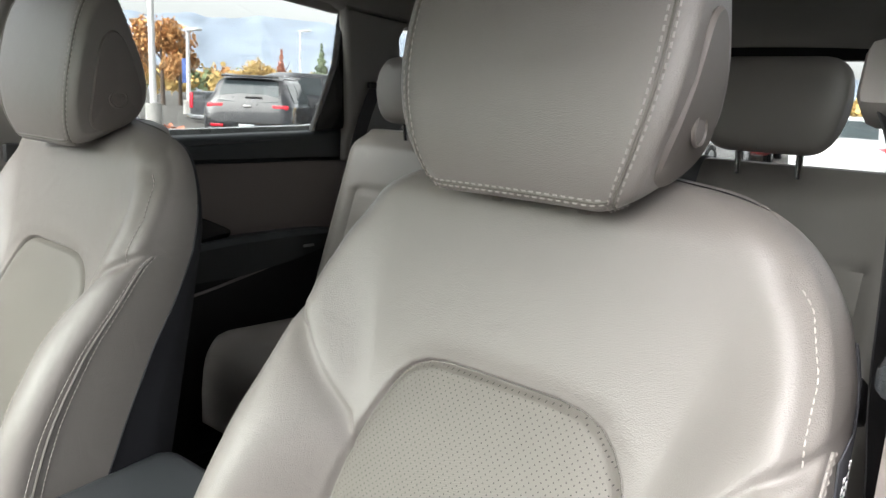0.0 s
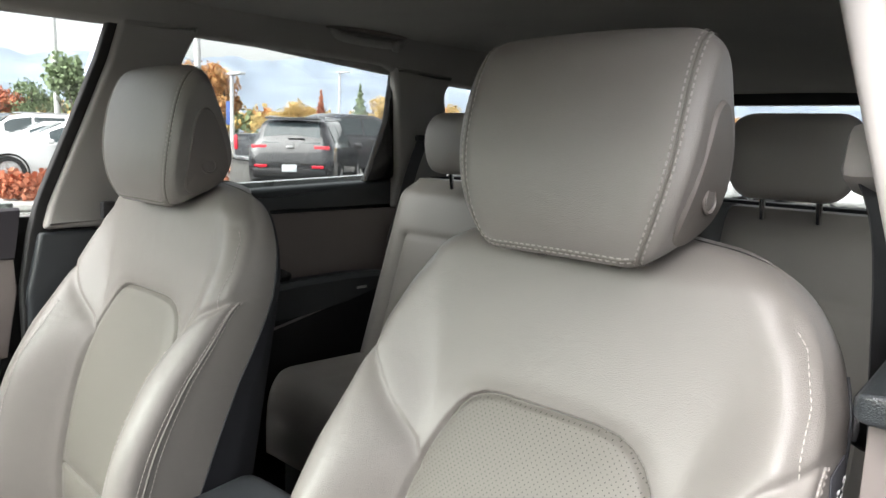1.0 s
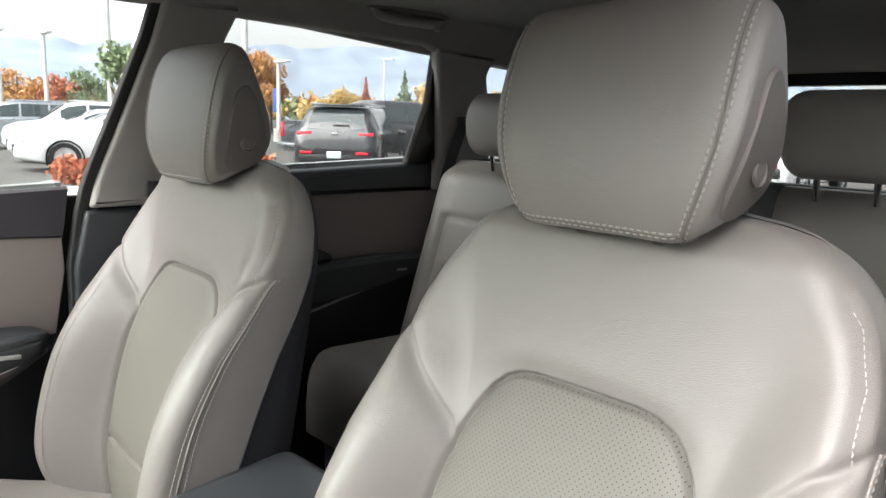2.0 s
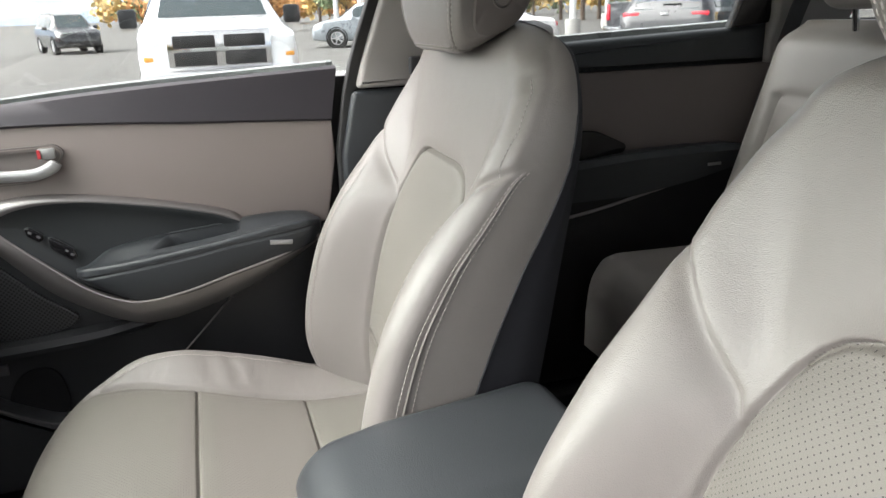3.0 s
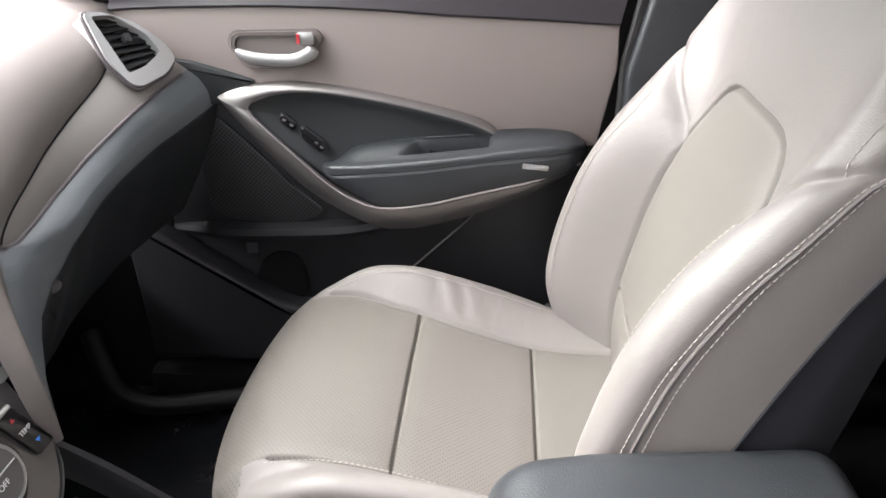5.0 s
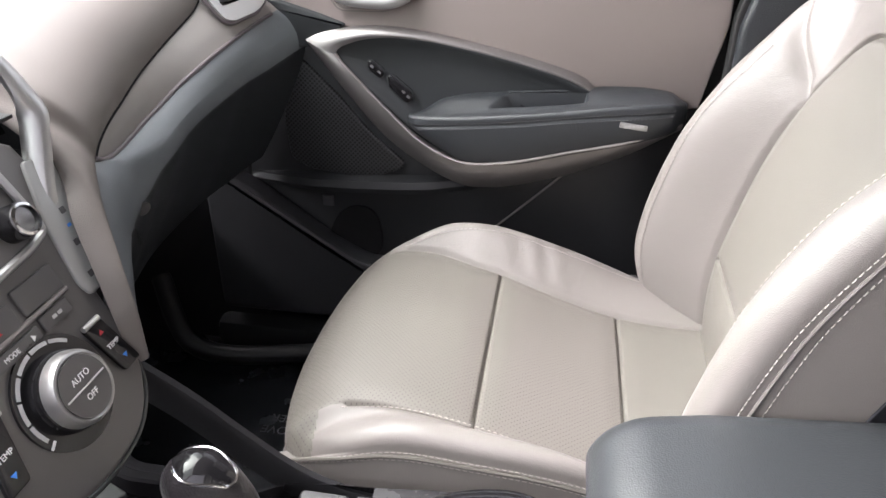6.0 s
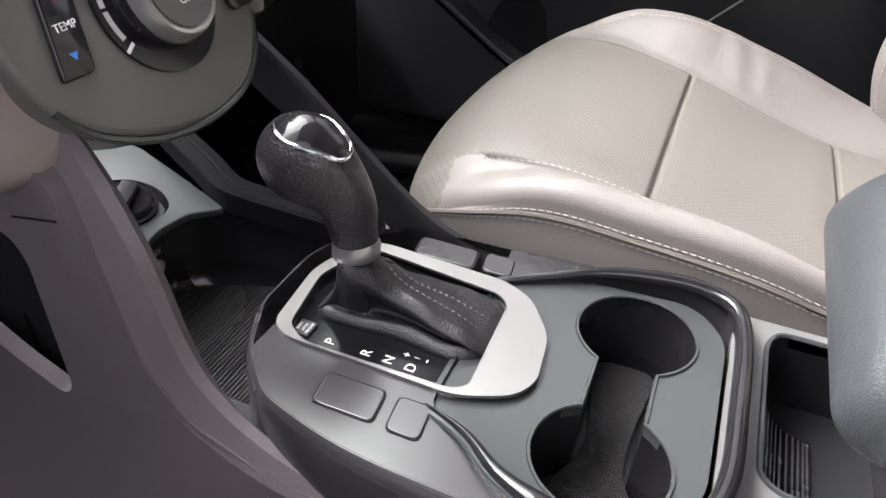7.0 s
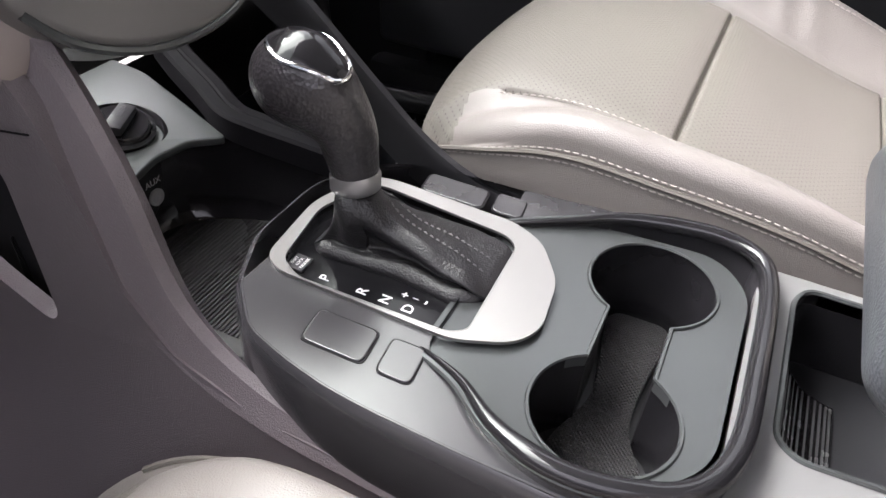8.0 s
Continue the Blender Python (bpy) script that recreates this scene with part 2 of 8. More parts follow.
def plate_with_holes(outline, holes, axis, lo, hi):
    """A slab with openings right through it."""
    def place(p, h):
        return {"x": (h, p[0], p[1]), "y": (p[0], h, p[1]), "z": (p[0], p[1], h)}[axis]
    bm = bmesh.new()
    loops = [np.array(outline, float)] + [np.array(h, float) for h in holes]
    edges = []
    for lp in loops:
        vs = [bm.verts.new(place(p, lo)) for p in lp]
        edges += [bm.edges.new((vs[i], vs[(i + 1) % len(vs)])) for i in range(len(vs))]
    bmesh.ops.triangle_fill(bm, use_beauty=True, use_dissolve=False, edges=edges)
    for h in loops[1:]:
        # faces whose centre lies inside a hole go
        dead = []
        for f in bm.faces:
            c = f.calc_center_median()
            q = {"x": (c.y, c.z), "y": (c.x, c.z), "z": (c.x, c.y)}[axis]
            if inside(q, h):
                dead.append(f)
        bmesh.ops.delete(bm, geom=dead, context="FACES_ONLY")
    r = bmesh.ops.extrude_face_region(bm, geom=list(bm.faces))
    d = Vector(place((0, 0), hi - lo))
    bmesh.ops.translate(bm, vec=d, verts=[g for g in r["geom"] if isinstance(g, bmesh.types.BMVert)])
    bmesh.ops.recalc_face_normals(bm, faces=bm.faces)
    return bm


def inside(q, poly):
    c = False
    for i in range(len(poly)):
        a, b = poly[i - 1], poly[i]
        if (a[1] > q[1]) != (b[1] > q[1]) and q[0] < (b[0] - a[0]) * (q[1] - a[1]) / (b[1] - a[1]) + a[0]:
            c = not c
    return c


def tube(path, r, n=10, flat=1.0, caps=True):
    """A round bar along a path; r may be one number or one a point."""
    p = [Vector(q) for q in path]
    rings = []
    up = Vector((0, 0, 1))
    for i, c in enumerate(p):
        t = (p[min(i + 1, len(p) - 1)] - p[max(i - 1, 0)]).normalized()
        s = t.cross(up)
        s = s.normalized() if s.length > 0.05 else t.cross(Vector((0, 1, 0))).normalized()
        w = s.cross(t).normalized()
        rr = r[i] if isinstance(r, (list, tuple, np.ndarray)) else r
        rings.append([c + s * rr * math.cos(a) + w * rr * flat * math.sin(a) for a in (2 * math.pi * k / n for k in range(n))])
    return lofted(rings, True, caps)


def disc(bm, c, axis, r0, r1, h0, h1, n=32):
    """A ring or, with r0 = 0, a round plate about the unit vector axis, between heights h0 and h1."""
    z = Vector(axis).normalized()
    x = z.orthogonal().normalized()
    y = z.cross(x)
    c = Vector(c)
    def ring(r, h):
        return [bm.verts.new(c + z * h + (x * math.cos(a) + y * math.sin(a)) * r) for a in (2 * math.pi * k / n for k in range(n))]
    rows = [ring(r1, h0), ring(r1, h1)]
    if r0:
        rows += [ring(r0, h1), ring(r0, h0)]
    for i in range(len(rows) if r0 else 1):
        a, b = rows[i], rows[(i + 1) % len(rows)]
        for k in range(n):
            bm.faces.new((a[k], a[(k + 1) % n], b[(k + 1) % n], b[k]))
    if not r0:
        bm.faces.new(rows[0][::-1])
        bm.faces.new(rows[1])
    return bm


def turned(c, axis, profile, n=40):
    """A turned piece: (radius, height) pairs swept about the axis through c."""
    z = Vector(axis).normalized()
    x = z.orthogonal().normalized()
    y = z.cross(x)
    c = Vector(c)
    rings = [[c + z * h + (x * math.cos(a) + y * math.sin(a)) * r for a in (2 * math.pi * k / n for k in range(n))] for r, h in profile]
    return lofted(rings)


def stitch_mesh(path, normal, on=0.0050, off=0.0024, w=0.0015, h=0.0012):
    """A row of raised thread stitches along a path of points, with a normal a point."""
    bm = bmesh.new()
    p = np.array(path, float)
    nn = np.array(normal, float)
    seg = np.linalg.norm(np.diff(p, axis=0), axis=1)
    s = np.r_[0, np.cumsum(seg)]
    d = 0.0
    while d + on < s[-1]:
        ends = []
        for q in (d, d + on):
            ends.append((np.array([np.interp(q, s, p[:, k]) for k in range(3)]), np.array([np.interp(q, s, nn[:, k]) for k in range(3)])))
        (a, na), (b, nb) = ends
        t = (b - a) / (np.linalg.norm(b - a) + 1e-12)
        side = np.cross(t, na)
        side /= np.linalg.norm(side) + 1e-12
        vs = []
        for c, hh in ((a, 0.2), (0.5 * (a + b), 1.0), (b, 0.2)):
            vs.append([bm.verts.new(tuple(c + side * w / 2 * e + na * h * (hh if e == 0 else 0.15 * hh - 0.1))) for e in (-1, 0, 1)])
        for i in range(2):
            for j in range(2):
                bm.faces.new((vs[i][j], vs[i + 1][j], vs[i + 1][j + 1], vs[i][j + 1]))
        d += on + off
    return bm


def smoothstep(a, b, x):
    t = np.clip((np.asarray(x, float) - a) / (b - a), 0, 1)
    return t * t * (3 - 2 * t)


def smooth_interp(x, xs, ys):
    """A smooth curve through points, without overshoot."""
    x, xs, ys = np.asarray(x, float), np.array(xs, float), np.array(ys, float)
    h, d = np.diff(xs), np.diff(ys) / np.diff(xs)
    m = np.r_[d[0], np.where(d[:-1] * d[1:] > 0, 2 * d[:-1] * d[1:] / (d[:-1] + d[1:] + 1e-12), 0), d[-1]]
    c = np.clip(x, xs[0], xs[-1])
    k = np.clip(np.searchsorted(xs, c, side="right") - 1, 0, len(h) - 1)
    t = (c - xs[k]) / h[k]
    return (1 + 2 * t) * (1 - t) ** 2 * ys[k] + t * (1 - t) ** 2 * h[k] * m[k] + t * t * (3 - 2 * t) * ys[k + 1] + t * t * (t - 1) * h[k] * m[k + 1]


def seam_distance(x, z, line):
    """Distance from points to a polyline in a plane."""
    x, z = np.asarray(x, float), np.asarray(z, float)
    best = np.full(np.broadcast(x, z).shape, 1e9)
    for (ax, az), (bx_, bz) in zip(line, line[1:]):
        dx, dz = bx_ - ax, bz - az
        t = np.clip(((x - ax) * dx + (z - az) * dz) / (dx * dx + dz * dz), 0, 1)
        best = np.minimum(best, np.hypot(x - ax - t * dx, z - az - t * dz))
    return best


def grid_part(name, P, keep, material, parent, label="", wrap=False, cap=False):
    """The faces keep[i, j] of a grid of points as one mesh."""
    nr, nc = P.shape[:2]
    bm = bmesh.new()
    made = {}
    def vert(i, j):
        if (i, j) not in made:
            made[i, j] = bm.verts.new(tuple(map(float, P[i, j])))
        return made[i, j]
    for i in range(nr - 1):
        for j in range(nc if wrap else nc - 1):
            if keep[i, j]:
                k = (j + 1) % nc
                bm.faces.new((vert(i, j), vert(i, k), vert(i + 1, k), vert(i + 1, j)))
    if cap:
        bm.faces.new([vert(0, j) for j in range(nc)])
        bm.faces.new([vert(nr - 1, j) for j in range(nc)])
    ob = part(name, bm, material, parent, label, sharp=0)
    if not cap:
        # shading normals come from the whole sheet, so that pieces meet without a step
        du = np.roll(P, -1, 1) - np.roll(P, 1, 1)
        if not wrap:
            du[:, 0], du[:, -1] = P[:, 1] - P[:, 0], P[:, -1] - P[:, -2]
        dv = np.empty_like(P)
        dv[1:-1], dv[0], dv[-1] = P[2:] - P[:-2], P[1] - P[0], P[-1] - P[-2]
        nn = np.cross(du, dv)
        nn /= np.linalg.norm(nn, axis=2)[..., None] + 1e-12
        ob.data.normals_split_custom_set_from_vertices([tuple(nn[ij]) for ij in made])
    return ob


def word(body, size, m, material, parent, name="lettering", depth=0.0002, label=""):
    """Printed letters as a thin mesh, centred, at the pose m (text reads along its x, up along its y)."""
    cu = bpy.data.curves.new(name, "FONT")
    cu.body, cu.size, cu.align_x, cu.align_y, cu.extrude = body, size, "CENTER", "CENTER", depth
    tmp = bpy.data.objects.new(name, cu)
    scene.collection.objects.link(tmp)
    dg = bpy.context.evaluated_depsgraph_get()
    me = bpy.data.meshes.new_from_object(tmp.evaluated_get(dg))
    bpy.data.objects.remove(tmp)
    bm = bmesh.new()
    bm.from_mesh(me)
    bmesh.ops.transform(bm, matrix=m, verts=bm.verts)
    return part(name, bm, material, parent, label, sharp=0)


def basis(o, xdir, ydir):
    """A pose at o whose x and y axes run along the two directions."""
    x = Vector(xdir).normalized()
    z = x.cross(Vector(ydir)).normalized()
    y = z.cross(x)
    m = Matrix((x, y, z)).transposed().to_4x4()
    m.translation = o
    return m

M_GLOSSDARK = mat("well_black", (0.010, 0.010, 0.011), 0.26, vary=0.08, grain=0.1, size=1500)
M_SATINDARK = mat("satin_black", (0.030, 0.030, 0.032), 0.26, spec=0.8, rvary=0.06, vary=0.05, grain=0.08, size=1600)
M_SATINLIGHT = mat("satin_grey_green", (0.060, 0.067, 0.066), 0.36, metal=0.25, vary=0.04, grain=0.1, size=1600)
M_ARMREST = add_wrinkles(mat("armrest_leather", (0.032, 0.036, 0.039), 0.40, spec=0.55, grain=0.25, size=600, vary=0.06, cell=True), 25, (1, 1, 1), 0.15, 0.001)
VENT_OUT = [(0.0747, -0.0816), (0.0387, -0.0796), (-0.0079, -0.0627), (-0.0468, -0.0246), (-0.0554, -0.001), (-0.0269, 0.0224), (0.0251, 0.0388), (0.0413, 0.0355), (0.0663, -0.0056)]
VENT_IN = [(0.0637, -0.074), (0.0279, -0.0762), (-0.0162, -0.0442), (-0.0325, -0.0134), (0.007, 0.0082), (0.0393, 0.0167), (0.05, -0.0224)]
VENT_SLATS = [((0.0579, -0.068), (0.0099, -0.0735)), ((0.0552, -0.0514), (-0.0082, -0.0566)), ((0.0497, -0.0338), (-0.0236, -0.0397)), ((0.0442, -0.0163), (-0.0312, -0.0266)), ((0.0411, 0.0031), (-0.0318, -0.0122))]
M_DECK = mat("satin_deck_grey", (0.19, 0.19, 0.19), 0.36, metal=0.25, grain=0.1, size=1600, vary=0.04)

# ---- car shell: floor, roof, pillars, glass ----
def wall_x(z):
    """The half-width of the cabin side at a height: upright below the sill, leaning in above it."""
    return 0.745 - max(0.0, z - 1.22) * 0.35


def side_sheet(outline, s, inset, thick, bevel=0.004):
    """A panel that follows the leaning cabin side: outline in (y, z), s = -1 right, 1 left."""
    bm = prism(outline, "x", 0.0, thick, bevel)
    bmesh.ops.bisect_plane(bm, geom=bm.verts[:] + bm.edges[:] + bm.faces[:], plane_co=(0, 0, 1.22), plane_no=(0, 0, 1))
    for v in bm.verts:
        v.co.x = s * (wall_x(v.co.z) - inset - v.co.x)
    bmesh.ops.recalc_face_normals(bm, faces=bm.faces)
    return bm


bm = bx((0, 0.85, FLOOR - 0.03), (1.56, 3.5, 0.06), 0.01)
solo("floor", bm, M_CARPET, "black carpeted car floor", "car floor", kind="structure")
rings = []
for y in np.linspace(-1.0, 2.4, 30):
    h = 0.50
    rings.append([(x, y, z) for x, z in ((-0.17, FLOOR - 0.02), (-0.145, 0.42), (-0.12, h), (0.12, h), (0.145, 0.42), (0.17, FLOOR - 0.02))])
solo("floor_tunnel", lofted(rings), M_CARPETBROWN, "carpeted centre tunnel along the floor", "car floor", kind="structure")

# headliner
ny, nx = 60, 41
P = np.zeros((ny, nx, 3))
for i, t in enumerate(np.linspace(0, 1, ny)):
    for j, u in enumerate(np.linspace(-1, 1, nx)):
        y0 = -0.19 + 0.12 * u * u
        y = y0 + (2.45 - y0) * t
        x = u * 0.635
        z = 1.655 - 0.034 * abs(u) ** 2.5 - 0.045 * max(0, abs(u) - 0.9) / 0.1 - 0.105 * smoothstep(1.75, 2.5, y) - np.interp(y, [-0.19, -0.05, 0.25], [0.075, 0.04, 0.0])
        P[i, j] = (x, y, z)
bm = bmesh.new()
rows = [[tuple(p) for p in r] + [(p[0], p[1], p[2] + 0.03) for p in r[::-1]] for r in P]
loft(bm, rows)
bmesh.ops.recalc_face_normals(bm, faces=bm.faces)
solo("ceiling", bm, M_LINER, "dark grey cloth headliner", "headliner", kind="structure")

# outer roof skin keeps daylight out
rings = [[(u * 0.70, y, 1.70 - 0.06 * abs(u) ** 3 - 0.09 * smoothstep(1.7, 2.55, y) - 0.07 * (1 - smoothstep(-0.3, 0.2, y))) for u in np.linspace(-1, 1, 15)] + [(u * 0.70, y, 1.715 - 0.06 * abs(u) ** 3 - 0.09 * smoothstep(1.7, 2.55, y) - 0.07 * (1 - smoothstep(-0.3, 0.2, y))) for u in np.linspace(1, -1, 15)] for y in np.linspace(-0.16, 2.55, 24)]
M_CARPAINT = mat("silver_car_paint", (0.55, 0.57, 0.56), 0.3, metal=0.4, vary=0.02, coat=0.8)
solo("roof", lofted(rings), M_CARPAINT, "silver painted steel roof skin", "car roof", kind="structure")

B_TRIM = [(0.497, 1.174), (0.522, 1.261), (0.560, 1.383), (0.598, 1.511), (0.612, 1.585), (0.775, 1.59), (0.748, 1.52), (0.712, 1.38), (0.655, 1.174)]
for s, name in ((-1, "right"), (1, "left")):
    dyp, di = (0.0, 0.0) if s < 0 else (0.05, -0.056)
    B_TRIM = [(y + dyp, z) for y, z in B_TRIM]
    body = thing("pillar_" + name, (s * 0.74, 0.55, FLOOR), "light grey trimmed centre door pillar with dark lower cover", "car pillar", kind="structure")
    part("upper_trim", side_sheet(rounded(B_TRIM, 0.012, 3), s, 0.012 + di, 0.034, 0.012), M_TRIMLIGHT, body, "light grey moulded trim")
    part("lower_trim", side_sheet(rounded([(y + 1.6 * dyp, z) for y, z in ((0.462, 0.44), (0.462, 1.05), (0.490, 1.170), (0.668, 1.170), (0.70, 1.0), (0.70, 0.44))], 0.01, 3), s, 0.016 + 1.5 * di, 0.03, 0.01), M_BLACKSOFT, body, "black moulded trim")
    part("seal", side_sheet([(y + 1.4 * dyp, z) for y, z in ((0.455, 0.45), (0.455, 1.06), (0.474, 1.165), (0.502, 1.265), (0.540, 1.385), (0.578, 1.51), (0.596, 1.59), (0.622, 1.59), (0.604, 1.511), (0.566, 1.383), (0.528, 1.261), (0.50, 1.165), (0.474, 1.05), (0.474, 0.45))], s, 0.008 + 1.5 * di, 0.024, 0.004), M_RUBBER, body, "black rubber door seal")
    part("outer_skin", side_sheet([(y + 1.2 * dyp, z) for y, z in ((0.51, 0.30), (0.52, 1.20), (0.645, 1.60), (0.74, 1.60), (0.70, 1.2), (0.72, 0.30))], s, -0.07, 0.05, 0.0), M_GLOSS, body)
    if s < 0:
        part("door_jamb", side_sheet([(0.43, 0.45), (0.43, 1.05), (0.45, 1.16), (0.462, 1.195), (0.53, 1.195), (0.50, 0.45)], s, -0.035, 0.02, 0.0), M_RUBBER, body, "black door jamb")
    # adjustable belt anchor
    if s > 0:
        part("belt_guide", bx((0.668, 0.770, 1.372), (0.036, 0.062, 0.058), 0.012, rot(-20, 0, 0)), M_TRIMLIGHT, body, "light grey belt guide")
    part("belt_anchor", side_sheet(rounded([(0.60 + dyp, 1.32), (0.61 + dyp, 1.40), (0.645 + dyp, 1.40), (0.64 + dyp, 1.32)], 0.012, 4), s, 0.036 + di, 0.014, 0.006), M_TRIMLIGHT, body, "light grey belt height slider")

# rear pillars, cant rails and the sides behind the rear doors
for s, name in ((-1, "right"), (1, "left")):
    body = thing("body_side_" + name, (s * 0.75, 1.6, FLOOR), "dark grey trimmed rear quarter and roof rail of the car", "car body", kind="structure")
    part("cant_rail", side_sheet(rounded([(-0.12, 1.590), (1.30, 1.560), (1.37, 1.535), (2.4, 1.50), (2.4, 1.62), (1.5, 1.68), (0.3, 1.68), (-0.12, 1.64)], 0.01, 2), s, -0.01, 0.05, 0.01), M_LINER, body, "cloth-covered roof rail")
    part("c_pillar_trim", side_sheet(rounded([(1.33, 1.56), (1.375, 1.45), (1.44, 1.27), (1.44, 1.17), (1.62, 1.17), (1.66, 1.27), (1.60, 1.40), (1.545, 1.50), (1.565, 1.55)], 0.012, 3), s, 0.012, 0.035, 0.012), M_TRIMLIGHT, body, "grey pillar trim")
    part("quarter_panel", side_sheet([(1.50, 0.36), (1.50, 1.20), (1.58, 1.262), (2.45, 1.24), (2.45, 0.36)], s, 0.0, 0.05, 0.008), M_SHELL, body, "dark grey luggage area lining")
    part("outer_skin", side_sheet([(1.30, 0.30), (1.42, 1.255), (2.55, 1.235), (2.55, 0.30)], s, -0.10, 0.06, 0.0), M_CARPAINT, body)
    part("d_pillar", side_sheet(rounded([(2.10, 1.27), (2.02, 1.56), (2.40, 1.56), (2.55, 1.20)], 0.02, 3), s, 0.0, 0.05, 0.012), M_LINER, body)
    pane = side_sheet([(1.60, 1.25), (1.55, 1.53), (2.05, 1.53), (2.12, 1.25)], s, -0.02, 0.004, 0.0)
    g = part("quarter_pane", pane, M_REARGLASS, body, "tinted quarter window pane", sharp=0)

# tailgate with its window
tail = thing("tailgate", (0, 2.5, 0.45), "dark-lined car tailgate with a wide rear window", "tailgate", kind="structure")
hole = rounded([(-0.56, 1.20), (-0.50, 1.515), (0.50, 1.515), (0.56, 1.20)], 0.04)
part("liner", plate_with_holes([(-0.74, 0.40), (-0.74, 1.20), (-0.60, 1.60), (0.60, 1.60), (0.74, 1.20), (0.74, 0.40)], [hole], "y", 2.46, 2.52), M_SHELL, tail)
g = part("rear_pane", prism([(-0.57, 1.19), (-0.51, 1.525), (0.51, 1.525), (0.57, 1.19)], "y", 2.530, 2.534), M_REARGLASS, tail, "tinted rear window pane", sharp=0)

# windscreen and its pillars
wind = thing("windscreen", (0, -0.6, 1.05), "clear windscreen between light grey pillars", "windscreen", kind="structure")
g = part("pane", lofted([[(x, -1.02 + 0.26 * (x / 0.7) ** 2, 1.08), (x, -0.21 + 0.12 * (x / 0.7) ** 2, 1.585), (x, -0.215 + 0.12 * (x / 0.7) ** 2, 1.589), (x, -1.025 + 0.26 * (x / 0.7) ** 2, 1.084)] for x in np.linspace(-0.68, 0.68, 15)]), M_SCREENGLASS, wind, "clear glass", sharp=0)
g.visible_shadow = False
for s in (-1, 1):
    path = [(s * 0.775, -0.62, 1.10), (s * 0.745, -0.44, 1.22), (s * 0.70, -0.26, 1.40), (s * 0.645, -0.10, 1.57), (s * 0.625, 0.05, 1.61)]
    part("a_pillar", tube(curve(path, 16), 0.038, 12, 0.8), M_TRIMLIGHT, wind, "light grey pillar trim")
solo("bulkhead", bx((0, -0.98, 0.72), (1.56, 0.05, 0.78), 0.01), M_CARPET, "black carpeted bulkhead before the footwell", "bulkhead", kind="structure")
for s, name in ((-1, "right"), (1, "left")):
    solo("cowl_side_" + name, side_sheet([(-0.98, 0.30), (-0.98, 1.10), (-0.345, 1.14), (-0.345, 0.30)], s, -0.04, 0.05, 0.006), M_BLACK, "black kick panel beside the footwell", "kick panel", kind="structure")
    solo("wing_" + name, bx((s * 0.86, -0.98, 0.70), (0.12, 1.24, 0.86), 0.04), M_CARPAINT, "silver painted front wing of the car", "car body", kind="structure")
    solo("sill_" + name, bx((s * 0.755, 0.75, 0.37), (0.12, 2.4, 0.12), 0.02), M_BLACK, "black door sill cover", "door sill", kind="structure")

# grab handle under the roof rail
gh = thing("grab_handle", (-0.56, 1.22, 1.60), "folded grey ceiling grab handle with a coat hook", "grab handle")
path = [(-0.570, 1.105, 1.640), (-0.560, 1.118, 1.614), (-0.550, 1.160, 1.606), (-0.550, 1.270, 1.606), (-0.560, 1.318, 1.614), (-0.570, 1.332, 1.640)]
part("grip", tube(curve(path, 24), 0.0135, 12, 0.8), M_TRIMLIGHT, gh)
part("recess", lofted([[(-0.566 + 0.032 * k * math.cos(a), 1.218 + 0.135 * k * math.sin(a), z) for a in np.linspace(0, 2 * math.pi, 33)[:-1]] for k, z in ((1.0, 1.634), (1.0, 1.6265), (0.92, 1.6235))]), M_RECESS, gh, "grey recess behind the grip")
for y in (1.112, 1.326):
    part("mount", bx((-0.568, y, 1.632), (0.03, 0.040, 0.02), 0.006), M_TRIMLIGHT, gh)
part("coat_hook", bx((-0.540, 1.290, 1.602), (0.016, 0.022, 0.026), 0.006), M_TRIMLIGHT, gh)

# ---- passenger front door ----
def band(inner, outer, x_in, x_out, bulge, n=40, thick=0.012):
    """A strip between two (y, z) lines, bowed towards the cabin, with a body behind it."""
    a, b = curve(inner, n), curve(outer, n)
    xi = np.interp(np.linspace(0, 1, n), np.linspace(0, 1, len(x_in)), x_in)
    xo = np.interp(np.linspace(0, 1, n), np.linspace(0, 1, len(x_out)), x_out)
    rings = []
    for k in range(n):
        ring = []
        for t in np.linspace(0, 1, 9):
            p = a[k] * (1 - t) + b[k] * t
            x = xi[k] * (1 - t) + xo[k] * t + bulge * math.sin(math.pi * t)
            ring.append((x, p[0], p[1]))
        for t in np.linspace(1, 0, 5):
            p = a[k] * (1 - t) + b[k] * t
            ring.append((xi[k] * (1 - t) + xo[k] * t - thick, p[0], p[1]))
        rings.append(ring)
    return lofted(rings)


M_SPEAR = mat("spear_satin", (0.285, 0.272, 0.265), 0.38, metal=0.8, vary=0.04, rvary=0.05)
M_DOORLOW = mat("dark_door_plastic", (0.019, 0.020, 0.022), 0.48, grain=0.4, size=1300, vary=0.08)
M_SILLDARK = mat("dark_mauve_sill", (0.040, 0.036, 0.042), 0.55, grain=0.4, size=1100, vary=0.06)
M_BOWL = mat("black_green_plastic", (0.032, 0.036, 0.038), 0.45, grain=0.35, size=1300, vary=0.08)
door = thing("passenger_door", (-0.76, 0.06, 0.42), "closed front passenger door, beige panel over black with silver spear trim", "car door")
TOP = [(-0.37, 1.141), (-0.272, 1.145), (-0.092, 1.146), (0.06, 1.140), (0.188, 1.131), (0.32, 1.124), (0.449, 1.116)]
SILL = [(-0.37, 1.160), (-0.285, 1.166), (-0.178, 1.176), (-0.03, 1.190), (0.101, 1.199), (0.30, 1.209), (0.468, 1.216)]
